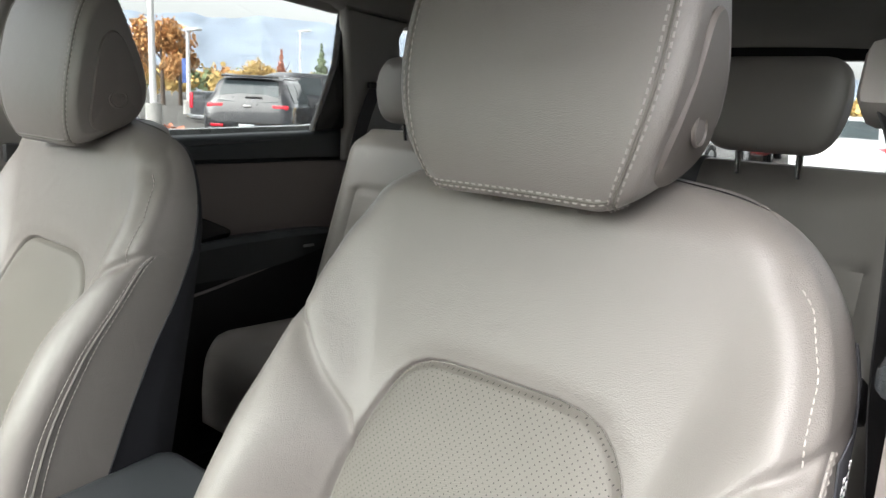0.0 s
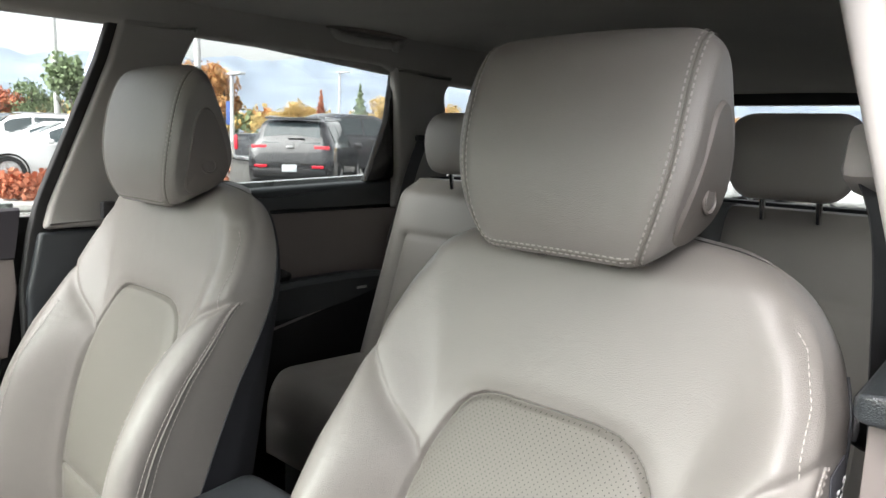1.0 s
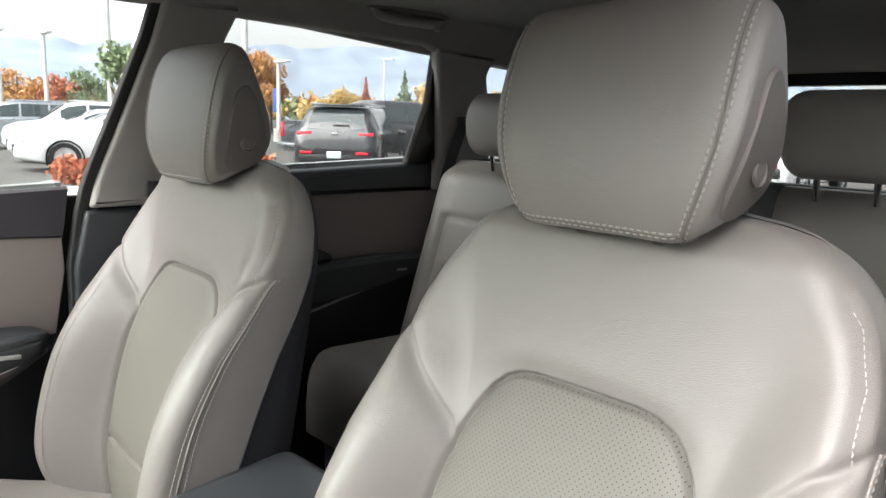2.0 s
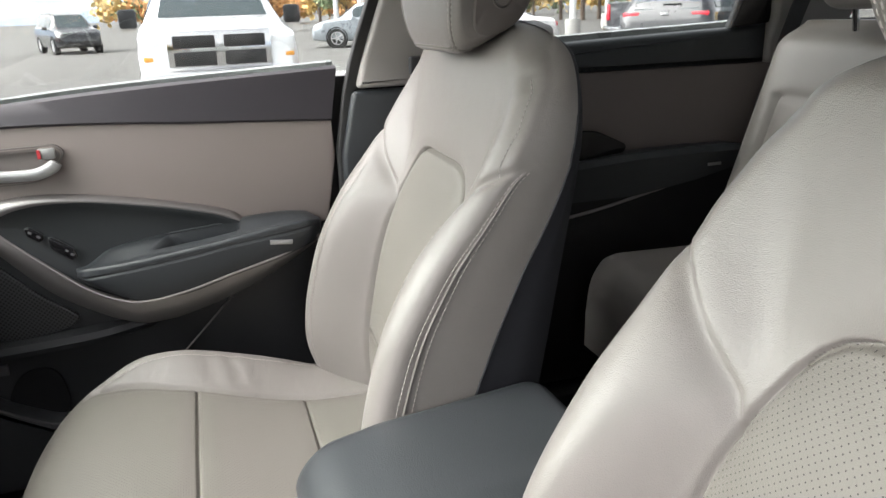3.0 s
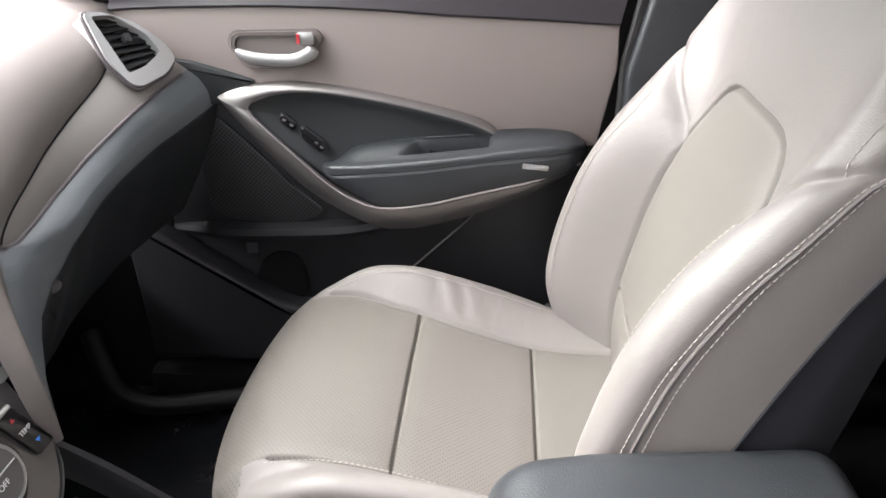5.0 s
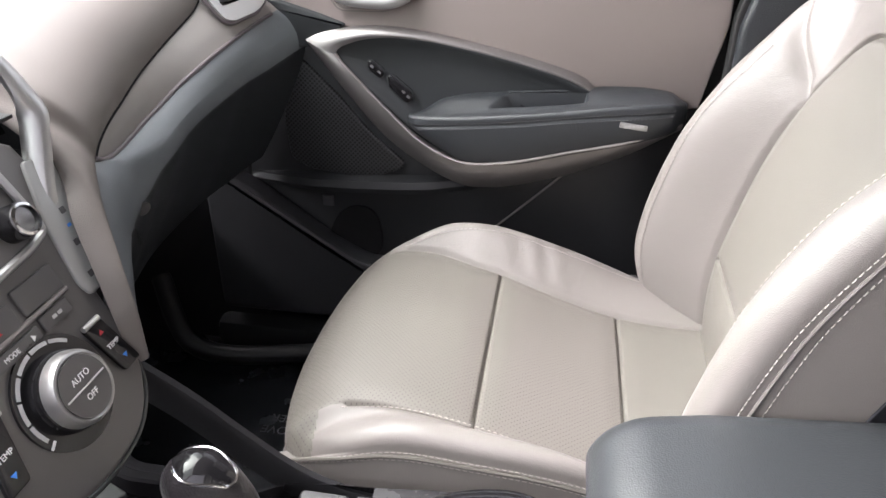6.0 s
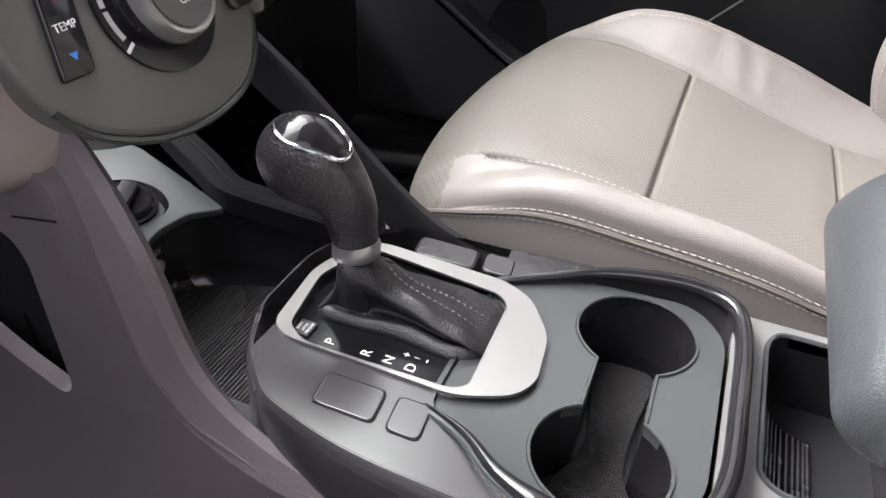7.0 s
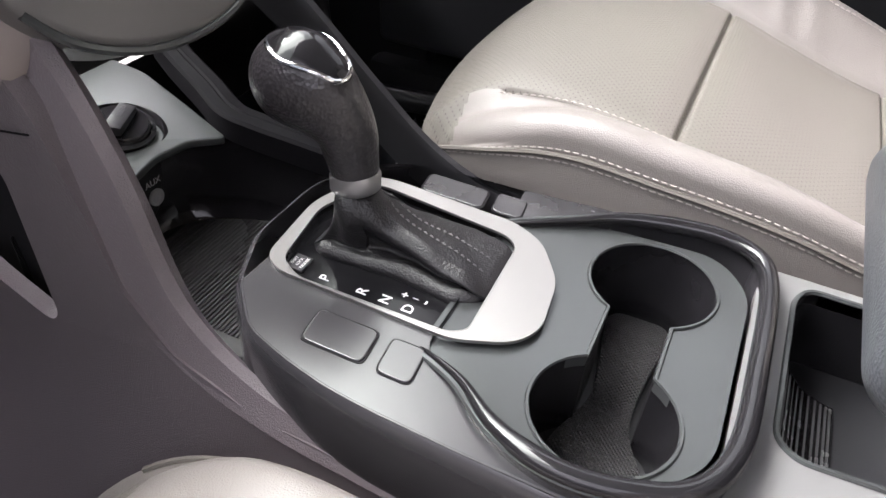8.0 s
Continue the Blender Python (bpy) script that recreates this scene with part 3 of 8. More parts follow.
# upper sill of dark soft plastic, rolled over to the glass
a, b = curve(TOP, 40), curve(SILL, 40)
rings = []
for p, q in zip(a, b):
    rings.append([(-0.726, p[0], p[1]), (-0.722, p[0], p[1] + 0.004), (-0.728, (p[0] + q[0]) / 2, 0.5 * (p[1] + q[1])), (-0.737, q[0], q[1] - 0.004), (-0.746, q[0], q[1] + 0.001), (-0.758, q[0], q[1] - 0.002), (-0.775, q[0], q[1] - 0.03), (-0.775, p[0], p[1])])
part("sill", lofted(rings), M_SILLDARK, door, "dark mauve soft plastic top roll")
part("upper_panel", prism([*map(tuple, curve(TOP, 30)), (0.452, 1.05), (0.428, 0.92), (0.30, 0.90), (0.0, 0.95), (-0.15, 1.0), (-0.37, 1.06)], "x", -0.752, -0.728, 0.003), M_BEIGE, door, "beige vinyl panel")
part("lower_panel", prism([(-0.37, 1.03), (-0.20, 1.01), (0.0, 0.95), (0.43, 0.94), (0.445, 0.90), (0.445, 0.45), (-0.37, 0.45)], "x", -0.775, -0.742, 0.004), M_DOORLOW, door, "black plastic lower panel")
part("front_corner", prism(rounded([(-0.37, 1.075), (-0.25, 1.062), (-0.19, 1.045), (-0.14, 1.028), (-0.20, 0.99), (-0.37, 0.97)], 0.008), "x", -0.74, -0.722, 0.005), M_BOWL, door)
UP_OUT = [(-0.209, 1.003), (-0.190, 1.012), (-0.161, 1.020), (-0.102, 1.028), (-0.027, 1.024), (0.048, 1.012), (0.141, 0.992), (0.216, 0.972), (0.249, 0.958), (0.264, 0.944)]
UP_IN = [(-0.157, 0.984), (-0.152, 0.992), (-0.140, 0.999), (-0.104, 1.010), (-0.047, 1.013), (0.029, 1.003), (0.122, 0.984), (0.197, 0.964), (0.236, 0.949), (0.252, 0.941)]
LO_IN = [(-0.157, 0.984), (-0.137, 0.962), (-0.076, 0.905), (-0.020, 0.858), (0.033, 0.832), (0.080, 0.824), (0.150, 0.835), (0.230, 0.856), (0.330, 0.881), (0.402, 0.905)]
LO_OUT = [(-0.209, 1.003), (-0.158, 0.939), (-0.079, 0.850), (-0.002, 0.797), (0.057, 0.772), (0.100, 0.771), (0.145, 0.778), (0.235, 0.805), (0.326, 0.846), (0.401, 0.892)]
# bowl inside the spear: a smooth hollow, deepest in the middle
hollow = np.array([*curve(UP_IN, 40), *curve([(0.252, 0.941), (0.256, 0.90), (0.20, 0.850)], 12)[1:], *curve(LO_IN[:7], 40)[::-1][:-1]])
hm = np.array([0.02, 0.935])
part("bowl", lofted([[(x, *(hm + (q - hm) * sc)) for q in hollow] for sc, x in ((1.03, -0.745), (1.03, -0.708), (0.985, -0.7085), (0.93, -0.712), (0.84, -0.717), (0.70, -0.7215), (0.5, -0.7240), (0.25, -0.7250), (0.03, -0.7252))]), M_BOWL, door, "black moulded bowl")
part("spear_upper", band(UP_IN, UP_OUT, [-0.702, -0.706, -0.712, -0.716], [-0.714, -0.717, -0.722, -0.724], 0.006), M_SPEAR, door, "satin silver spear trim")
part("spear_lower", band(LO_IN, LO_OUT, [-0.702, -0.690, -0.680, -0.672, -0.672, -0.690], [-0.714, -0.706, -0.700, -0.698, -0.698, -0.700], 0.006, 60), M_SPEAR, door, "satin pewter trim along the armrest")
p = curve([(-0.702, -0.155, 0.985), (-0.697, -0.137, 0.964), (-0.688, -0.076, 0.907), (-0.677, -0.020, 0.860), (-0.668, 0.033, 0.833), (-0.6655, 0.080, 0.825), (-0.6640, 0.15, 0.835), (-0.6640, 0.23, 0.856), (-0.6665, 0.33, 0.881), (-0.686, 0.40, 0.905)], 60)
part("spear_edge", tube(p, 0.0026, 8), M_PEWTER, door, "bright silver edge")
# armrest: one padded shelf with a rolled front edge, a seam along its face and a pull cup let into its top
REST_Y = np.linspace(-0.034, 0.404, 90)
rest_x = smooth_interp(REST_Y, [-0.034, -0.015, 0.05, 0.15, 0.33, 0.38, 0.404], [-0.690, -0.674, -0.665, -0.660, -0.660, -0.667, -0.690])
rest_f = smooth_interp(REST_Y, [-0.034, -0.016, 0.041, 0.127, 0.21, 0.274, 0.328, 0.372, 0.404], [0.893, 0.897, 0.902, 0.912, 0.922, 0.932, 0.939, 0.942, 0.934])
rest_b = smooth_interp(REST_Y, [-0.034, -0.016, 0.023, 0.082, 0.14, 0.24, 0.275, 0.329, 0.38, 0.404], [0.880, 0.890, 0.914, 0.926, 0.931, 0.938, 0.946, 0.948, 0.943, 0.928])
rest_l = smooth_interp(REST_Y, [-0.034, -0.02, 0.027, 0.075, 0.143, 0.229, 0.322, 0.404], [0.876, 0.868, 0.842, 0.822, 0.828, 0.850, 0.874, 0.900])
seam_z = smooth_interp(REST_Y, [-0.034, 0.136, 0.275, 0.404], [0.878, 0.898, 0.917, 0.930])
tops, faces_n, roll = np.linspace(0, 1, 44), np.linspace(0, 1, 30)[1:], 0.007
P = []
for y, xi, zf, zb, zl, zs in zip(REST_Y, rest_x, rest_f, rest_b, rest_l, seam_z):
    xt = -0.738 + (xi - roll + 0.738) * tops
    zt = zb + (zf - zb) * smoothstep(-0.725, xi - roll, xt) + 0.003 * np.sin(np.pi * tops)
    zt = zt - 0.045 * smoothstep(0.108, 0.150, y + 0.9 * (xt + 0.700)) * smoothstep(0.250, 0.244, y) * smoothstep(-0.7150, -0.7115, xt) * smoothstep(-0.6845, -0.6880, xt)
    phi = np.linspace(0, math.pi / 2, 9)[1:]
    z0 = zf - roll
    zz = z0 + (zl - z0) * faces_n
    xx = xi + 0.002 * np.sin(np.pi * faces_n) - 0.008 * faces_n ** 3 - 0.0022 * np.exp(-(((zz - zs) / 0.0022) ** 2))
    P.append(np.r_[np.c_[xt, np.full(44, y), zt], np.c_[xi - roll + roll * np.sin(phi), np.full(8, y), z0 + roll * np.cos(phi)], np.c_[xx, np.full(29, y), zz]])
P = np.array(P)
# faces inside the cup get a blacker material to deepen its shade
low = np.zeros((89, 80), bool)
low[:, :43] = (0.25 * (P[:-1, :43, 2] + P[1:, :43, 2] + P[:-1, 1:44, 2] + P[1:, 1:44, 2]) < (np.minimum(rest_f, rest_b)[:-1] - 0.010)[:, None]) & (REST_Y[:-1] > 0.09)[:, None] & (REST_Y[:-1] < 0.26)[:, None]
rest = grid_part("armrest", P, ~low, M_BLACKSOFT, door, "stitched black padded armrest")
grid_part("pull_cup", P, low, M_MATTE, rest, "dark pull cup")
part("armrest_end", lofted([P[-1], P[-1] * np.array([1, 1, 1]) + np.array([-0.012, 0.004, -0.004])], closed=False, caps=False), M_BLACKSOFT, rest)
for dz in (0.0042, -0.0042):
    pick = range(4, 88)
    q = np.array([(rest_x[k] + 0.0024, REST_Y[k], seam_z[k] + dz) for k in pick])
    part("stitching", stitch_mesh(q, np.tile([1.0, 0, 0.2], (len(q), 1)), on=0.0032, off=0.0024, w=0.0009), M_DARKGREY, rest)
part("cup_lip", tube(curve([(-0.7165, 0.128, 0.9335), (-0.7165, 0.18, 0.9375), (-0.7160, 0.245, 0.9425)], 16), 0.0022, 8), M_BLACKSOFT, rest)
bd = part("badge", bx((-0.6575, 0.325, 0.9075), (0.004, 0.042, 0.0085), 0.001, rot(-7, 0, 3)), M_SILVER, door, "small silver badge")
for k in range(5):
    part("badge_mark", bx((-0.6550, 0.313 + 0.006 * k, 0.9068 + 0.0007 * k), (0.0008, 0.004, 0.004), 0.0), M_GREYPRINT, bd)
# two window and lock switches on the slope of the bowl
for pod, marks in (([(-0.106, 0.972), (-0.098, 0.975), (-0.078, 0.958), (-0.079, 0.950), (-0.086, 0.945), (-0.104, 0.959)], ((-0.098, 0.965), (-0.086, 0.956))),
                   ([(-0.072, 0.951), (-0.064, 0.951), (-0.033, 0.926), (-0.030, 0.911), (-0.042, 0.906), (-0.071, 0.932)], ((-0.046, 0.925), (-0.038, 0.917)))):
    pod = rounded(pod, 0.004, 4)
    pm = pod.mean(0)
    sw = part("switch", prism(pod, "x", -0.730, -0.7125, 0.0025), M_GLOSS, door, "gloss black window switch")
    part("switch_rim", tube([(-0.7150, *(pm + (q - pm) * 1.05)) for q in [*pod, pod[0]]], 0.0012, 6, caps=False), M_BOWL, sw)
    for y, z in marks:
        part("switch_mark", bx((-0.7123, y, z), (0.0008, 0.0062, 0.0038), 0.0, rot(-38, 0, 0)), M_SILVER, sw)
# inner handle
M_LEVER = mat("lever_chrome", (0.44, 0.44, 0.435), 0.34, metal=0.6, vary=0.03, rvary=0.05)
out = rounded([(-0.180, 1.090), (-0.170, 1.112), (-0.030, 1.114), (-0.018, 1.098), (-0.050, 1.058), (-0.075, 1.050), (-0.145, 1.049), (-0.155, 1.053)], 0.014, 5)
mid = out.mean(0)
inn = mid + (out - mid) * np.array([0.86, 0.74])
part("handle_bezel", plate_with_holes(out, [inn], "x", -0.730, -0.7205), M_RECESS, door, "taupe handle surround")
part("handle_bezel_line", plate_with_holes(mid + (out - mid) * np.array([0.955, 0.92]), [mid + (out - mid) * np.array([0.93, 0.88])], "x", -0.7215, -0.7195), M_BEIGE, door)
part("handle_recess", prism(inn, "x", -0.7265, -0.7255), M_RECESS, door, "dark handle recess")
path = curve([(-0.712, -0.163, 1.082), (-0.711, -0.150, 1.074), (-0.710, -0.125, 1.0685), (-0.709, -0.085, 1.0665), (-0.709, -0.060, 1.069), (-0.710, -0.040, 1.078), (-0.711, -0.033, 1.086)], 40)
part("lever", tube(path, list(np.interp(np.linspace(0, 1, 40), [0, 0.06, 0.2, 0.6, 0.85, 0.96, 1], [0.0020, 0.0045, 0.0062, 0.0066, 0.0072, 0.0062, 0.0020])), 16, 1.55), M_LEVER, door, "satin chrome door lever")
lk = part("lock_knob", bx((-0.713, -0.046, 1.1005), (0.010, 0.028, 0.019), 0.004), M_LEVER, door, "silver lock knob with red mark")
part("red_mark", bx((-0.7075, -0.0570, 1.1005), (0.003, 0.005, 0.015), 0.0), M_RED, lk)
# loudspeaker grille
M_GRILLE = mat("speaker_grille", (0.042, 0.043, 0.046), 0.5, vary=0.05)
add_dots(M_GRILLE, (1, 2), 0.0082, 0.33, 0.012)
part("speaker_grille", prism(rounded([(-0.250, 0.975), (-0.222, 0.962), (-0.196, 0.936), (-0.165, 0.905), (-0.110, 0.841), (-0.050, 0.790), (-0.060, 0.775), (-0.098, 0.762), (-0.142, 0.756), (-0.227, 0.766), (-0.262, 0.785), (-0.268, 0.86)], 0.012), "x", -0.745, -0.735, 0.003), M_GRILLE, door, "black diamond-mesh speaker grille")
# bulge under the speaker, map pocket with its bright line; the bottle hollow's shade is a black patch
rings = []
for y in np.linspace(-0.37, 0.12, 30):
    w = 0.028 * smoothstep(-0.37, -0.2, y) * (1 - 0.95 * smoothstep(-0.06, 0.12, y))
    zt = np.interp(y, [-0.37, -0.15, 0.0, 0.1, 0.25, 0.43], [0.745, 0.752, 0.758, 0.765, 0.80, 0.86])
    zb = np.interp(y, [-0.37, -0.15, 0.0, 0.15, 0.43], [0.735, 0.735, 0.742, 0.755, 0.82])
    w -= 0.008 * smoothstep(-0.02, 0.12, y)
    rings.append([(-0.75, y, zt + 0.01), (-0.742 + w, y, zt + 0.004), (-0.738 + w, y, 0.5 * (zt + zb)), (-0.742 + w, y, zb - 0.002), (-0.75, y, zb - 0.01)])
part("lower_ledge", lofted(rings), M_DOORLOW, door)
pocket = rounded([(-0.420, 0.790), (-0.330, 0.736), (-0.19, 0.635), (-0.121, 0.598), (0.02, 0.590), (0.05, 0.47), (-0.42, 0.47)], 0.02)
part("map_pocket", prism(pocket, "x", -0.745, -0.69, 0.012), M_DOORLOW, door, "black door pocket")
part("pocket_line", tube(curve([(-0.688, -0.335, 0.735), (-0.687, -0.26, 0.686), (-0.686, -0.19, 0.640), (-0.686, -0.13, 0.605), (-0.687, -0.09, 0.597)], 24), 0.0022, 8), M_DARKGREY, door, "grey edge of the pocket")
part("hollow_shade", prism(curve([(-0.196, 0.62), (-0.188, 0.665), (-0.160, 0.692), (-0.125, 0.694), (-0.104, 0.670), (-0.100, 0.61), (-0.135, 0.590)], 36, True), "x", -0.742, -0.736, 0.0), M_MATTE, door)
part("pocket_clip", bx((-0.739, -0.199, 0.703), (0.006, 0.022, 0.022), 0.003), M_DARKGREY, door)
part("swage_line", tube(curve([(-0.739, 0.225, 0.785), (-0.739, 0.18, 0.74), (-0.739, 0.11, 0.672), (-0.739, 0.06, 0.63)], 20), 0.002, 6), M_PEWTER, door, "thin bright swage line")
# glass, its outer belt, the black frame and the outer skin
g = part("window_pane", side_sheet([(-0.30, 1.16), (0.50, 1.20), (0.60, 1.58), (-0.05, 1.60), (-0.28, 1.34)], -1, -0.022, 0.004, 0.0), M_GLASS, door, "clear window pane", sharp=0)
g.visible_shadow = False
b = curve(SILL, 40)
part("belt_moulding", lofted([[(-0.778, q[0], q[1] - 0.02), (-0.778, q[0], q[1] + 0.006), (-0.792, q[0], q[1] + 0.008), (-0.805, q[0], q[1] - 0.002), (-0.805, q[0], q[1] - 0.02)] for q in b]), M_CARPAINT, door, "pale silver outer window ledge")
part("outer_skin", prism([(-0.36, 0.32), (-0.36, 1.14), (0.46, 1.185), (0.46, 0.32)], "x", -0.90, -0.80, 0.03), M_CARPAINT, door)
part("sail", prism(rounded([(-0.47, 1.14), (-0.285, 1.168), (-0.262, 1.30), (-0.25, 1.40), (-0.30, 1.42), (-0.47, 1.26)], 0.01), "x", -0.765, -0.735, 0.006), M_BLACK, door, "black mirror sail")
part("sail_frame", tube(curve([(-0.742, -0.283, 1.170), (-0.738, -0.272, 1.24), (-0.728, -0.258, 1.32), (-0.70, -0.225, 1.42)], 16), 0.010, 10), M_RUBBER, door)

# wing mirror outside
mir = thing("wing_mirror", (-0.93, -0.27, 1.14), "black-edged passenger wing mirror reflecting the car park", "wing mirror")
shell = curve([(-0.345, 1.30), (-0.335, 1.235), (-0.30, 1.185), (-0.255, 1.158), (-0.205, 1.168), (-0.155, 1.205), (-0.135, 1.26), (-0.145, 1.32), (-0.20, 1.36), (-0.30, 1.36)], 50, True)
mm = shell.mean(0)
def mirror_pt(p, d):
    # the mirror faces back and a little inwards
    y, z = p
    return Vector((-0.93, -0.24, 1.25)) + Vector((-(y + 0.24) * 1.0 - d * 0.547, (y + 0.24) * 0.66 - d * 0.837, z - 1.25))
rings = [[mirror_pt(mm + (q - mm) * sc, d) for q in shell] for sc, d in ((0.93, 0.006), (1.0, 0.0), (1.06, 0.012), (1.05, 0.05), (0.85, 0.09), (0.4, 0.11))]
part("housing", lofted(rings), M_GLOSS, mir, "black mirror housing")
M_MIRROR = mat("mirror_glass", (0.9, 0.92, 0.92), 0.02, metal=1.0, vary=0.0, rvary=0.0)
part("mirror_glass", lofted([[mirror_pt(mm + (q - mm) * sc, d) for q in shell] for sc, d in ((0.90, 0.004), (0.90, -0.001))]), M_MIRROR, mir, "mirror glass", sharp=30)
part("stalk", tube([(-0.80, -0.34, 1.17), (-0.88, -0.30, 1.185), (-0.95, -0.27, 1.20)], 0.028, 10, 0.7), M_BLACK, mir)

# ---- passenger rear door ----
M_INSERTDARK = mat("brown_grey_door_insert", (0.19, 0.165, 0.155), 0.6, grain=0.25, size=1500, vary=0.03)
for s in (-1, 1):
    rd = thing("rear_door", (s * 0.76, 1.0, 0.42), "closed rear door with black sill and brown-grey insert" if s < 0 else "closed rear door behind the driver with black sill", "car door", "rear doors")

    def sp(outline, x0, x1, bev):
        bm = prism(outline, "x", s * x0, s * x1, bev)
        bmesh.ops.recalc_face_normals(bm, faces=bm.faces)
        return bm
    part("sill", sp(rounded([(0.60, 1.20), (0.95, 1.236), (1.36, 1.250), (1.50, 1.262), (1.52, 1.17), (0.60, 1.175)], 0.006), 0.775, 0.712, 0.012), M_BLACKSOFT, rd, "black soft sill")
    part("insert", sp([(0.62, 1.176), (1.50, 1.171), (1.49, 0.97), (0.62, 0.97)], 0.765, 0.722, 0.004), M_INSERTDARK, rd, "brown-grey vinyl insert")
    part("lower_panel", sp([(0.62, 0.99), (1.48, 0.99), (1.40, 0.45), (0.62, 0.45)], 0.765, 0.726, 0.004), M_BLACK, rd, "black lower panel")
    rings = []
    for y, zt, zb, xi in ((0.80, 0.985, 0.93, 0.715), (0.95, 0.985, 0.90, 0.690), (1.10, 0.998, 0.905, 0.672), (1.25, 1.000, 0.925, 0.668), (1.36, 0.996, 0.945, 0.675), (1.42, 0.985, 0.955, 0.70)):
        rings.append([(s * 0.73, y, zb), (s * 0.73, y, zt), (s * (xi + 0.015), y, zt), (s * xi, y, zt - 0.012), (s * (xi + 0.003), y, zb)])
    part("armrest", lofted(rings), M_BLACKSOFT, rd, "black armrest")
    part("bright_line", tube(curve([(s * 0.708, 0.86, 0.855), (s * 0.700, 1.0, 0.873), (s * 0.692, 1.15, 0.905), (s * 0.69, 1.30, 0.938), (s * 0.70, 1.38, 0.955)], 24), 0.004, 8), M_PEWTER, rd, "pewter edge line")
    part("badge", bx((s * 0.671, 1.30, 0.958), (0.004, 0.035, 0.007), 0.001), M_SILVER, rd)
    part("handle_bowl", sp(rounded([(0.94, 1.055), (1.02, 1.05), (1.10, 1.012), (1.08, 0.985), (0.94, 0.985)], 0.015), 0.722, 0.712, 0.004), M_GLOSS, rd, "black handle bowl")
    part("frame_seal", side_sheet([(1.345, 1.25), (1.366, 1.42), (1.345, 1.555), (1.375, 1.560), (1.42, 1.43), (1.495, 1.262)], s, 0.0, 0.028, 0.005), M_GLOSS, rd, "black triangular window divider")
    part("top_frame", side_sheet([(0.73, 1.582), (1.34, 1.540), (1.37, 1.565), (0.73, 1.615)], s, -0.004, 0.02, 0.004), M_LINER, rd)
    part("belt_moulding", lofted([[(s * 0.778, y, z - 0.02), (s * 0.778, y, z + 0.006), (s * 0.792, y, z + 0.008), (s * 0.805, y, z - 0.002), (s * 0.805, y, z - 0.02)] for y, z in ((0.62, 1.222), (0.95, 1.241), (1.36, 1.254), (1.48, 1.262))]), M_CARPAINT, rd, "pale silver outer window ledge")
    part("outer_skin", sp([(0.60, 0.32), (0.60, 1.195), (1.48, 1.23), (1.30, 0.32)], 0.90, 0.80, 0.03), M_CARPAINT, rd)
    g = part("window_pane", side_sheet([(0.68, 1.20), (0.75, 1.60), (1.36, 1.58), (1.44, 1.23)], s, -0.022, 0.004, 0.0), M_REARGLASS, rd, "lightly tinted window pane", sharp=0)

# ---- driver's door, swung wide open; unseen, added to block light from the front left ----
dd = thing("driver_door", (0.80, -0.36, 0.40), "wide open driver door with black lining", "car door")
def swing(bm):
    m = Matrix.Translation((0.82, -0.38, 0)) @ Matrix.Rotation(radians(-66), 4, "Z")
    bmesh.ops.transform(bm, matrix=m, verts=bm.verts)
    return bm
part("outer_skin", swing(prism(rounded([(0.0, 0.34), (0.0, 1.12), (1.02, 1.18), (1.02, 0.40)], 0.04), "x", 0.02, 0.10, 0.02)), M_CARPAINT, dd)
part("lining", swing(prism(rounded([(0.03, 0.42), (0.03, 1.12), (0.98, 1.17), (0.98, 0.46)], 0.04), "x", -0.04, 0.02, 0.015)), M_BLACK, dd, "black door lining")
part("armrest", swing(bx((-0.07, 0.45, 0.88), (0.07, 0.50, 0.06), 0.02)), M_BLACKSOFT, dd)
part("window_frame", swing(tube(curve([(0.05, 0.03, 1.13), (0.04, 0.30, 1.42), (0.0, 0.62, 1.56), (0.0, 0.98, 1.55), (0.05, 1.01, 1.18)], 30), 0.018, 8)), M_RUBBER, dd)
g = part("window_pane", swing(prism([(0.05, 1.13), (0.30, 1.41), (0.62, 1.55), (0.97, 1.54), (1.0, 1.18)], "x", 0.02, 0.024)), M_GLASS, dd, sharp=0)
g.visible_shadow = False

# ---- rear bench and belts ----
bench = thing("rear_bench", (0, 1.25, FLOOR), "grey leather rear bench seat in shade", "car seat")
def rear_ring(y, W, zt, zb, c, r):
    pts = []
    for u in np.linspace(-1, 1, 61):
        a = abs(u)
        e = np.clip((a - 0.88) / 0.12, 0, 1) * math.pi / 2
        x = math.copysign(min(a, 0.88) / 0.88 * (W - r) + r * math.sin(e), u)
        z = zt - r * (1 - math.cos(e)) - 0.010 * math.exp(-((abs(x) - 0.17) / 0.012) ** 2) - 0.006 * math.exp(-((abs(x) - 0.52) / 0.01) ** 2)
        pts.append((c + x, y, z))
    pts += [(c + W, y, zb), (c - W, y, zb)]
    return pts
rings = []
for t in np.linspace(0, 1, 50):
    y = 0.955 + 0.50 * t
    f = min(1, t / 0.16)
    drop = 0.085 * (1 - math.sqrt(max(0, 1 - (1 - f) ** 2)))
    rings.append(rear_ring(y, 0.665 - 0.04 * (1 - f) ** 2, 0.800 - 0.02 * t - drop, 0.56 + 0.03 * (1 - f), 0, 0.05))
part("cushion", lofted(rings), M_REARLEATHER, bench, "grey leather cushion")
part("cushion_base", bx((0, 1.22, 0.47), (1.26, 0.44, 0.24), 0.03), M_SHELL, bench, "dark base")
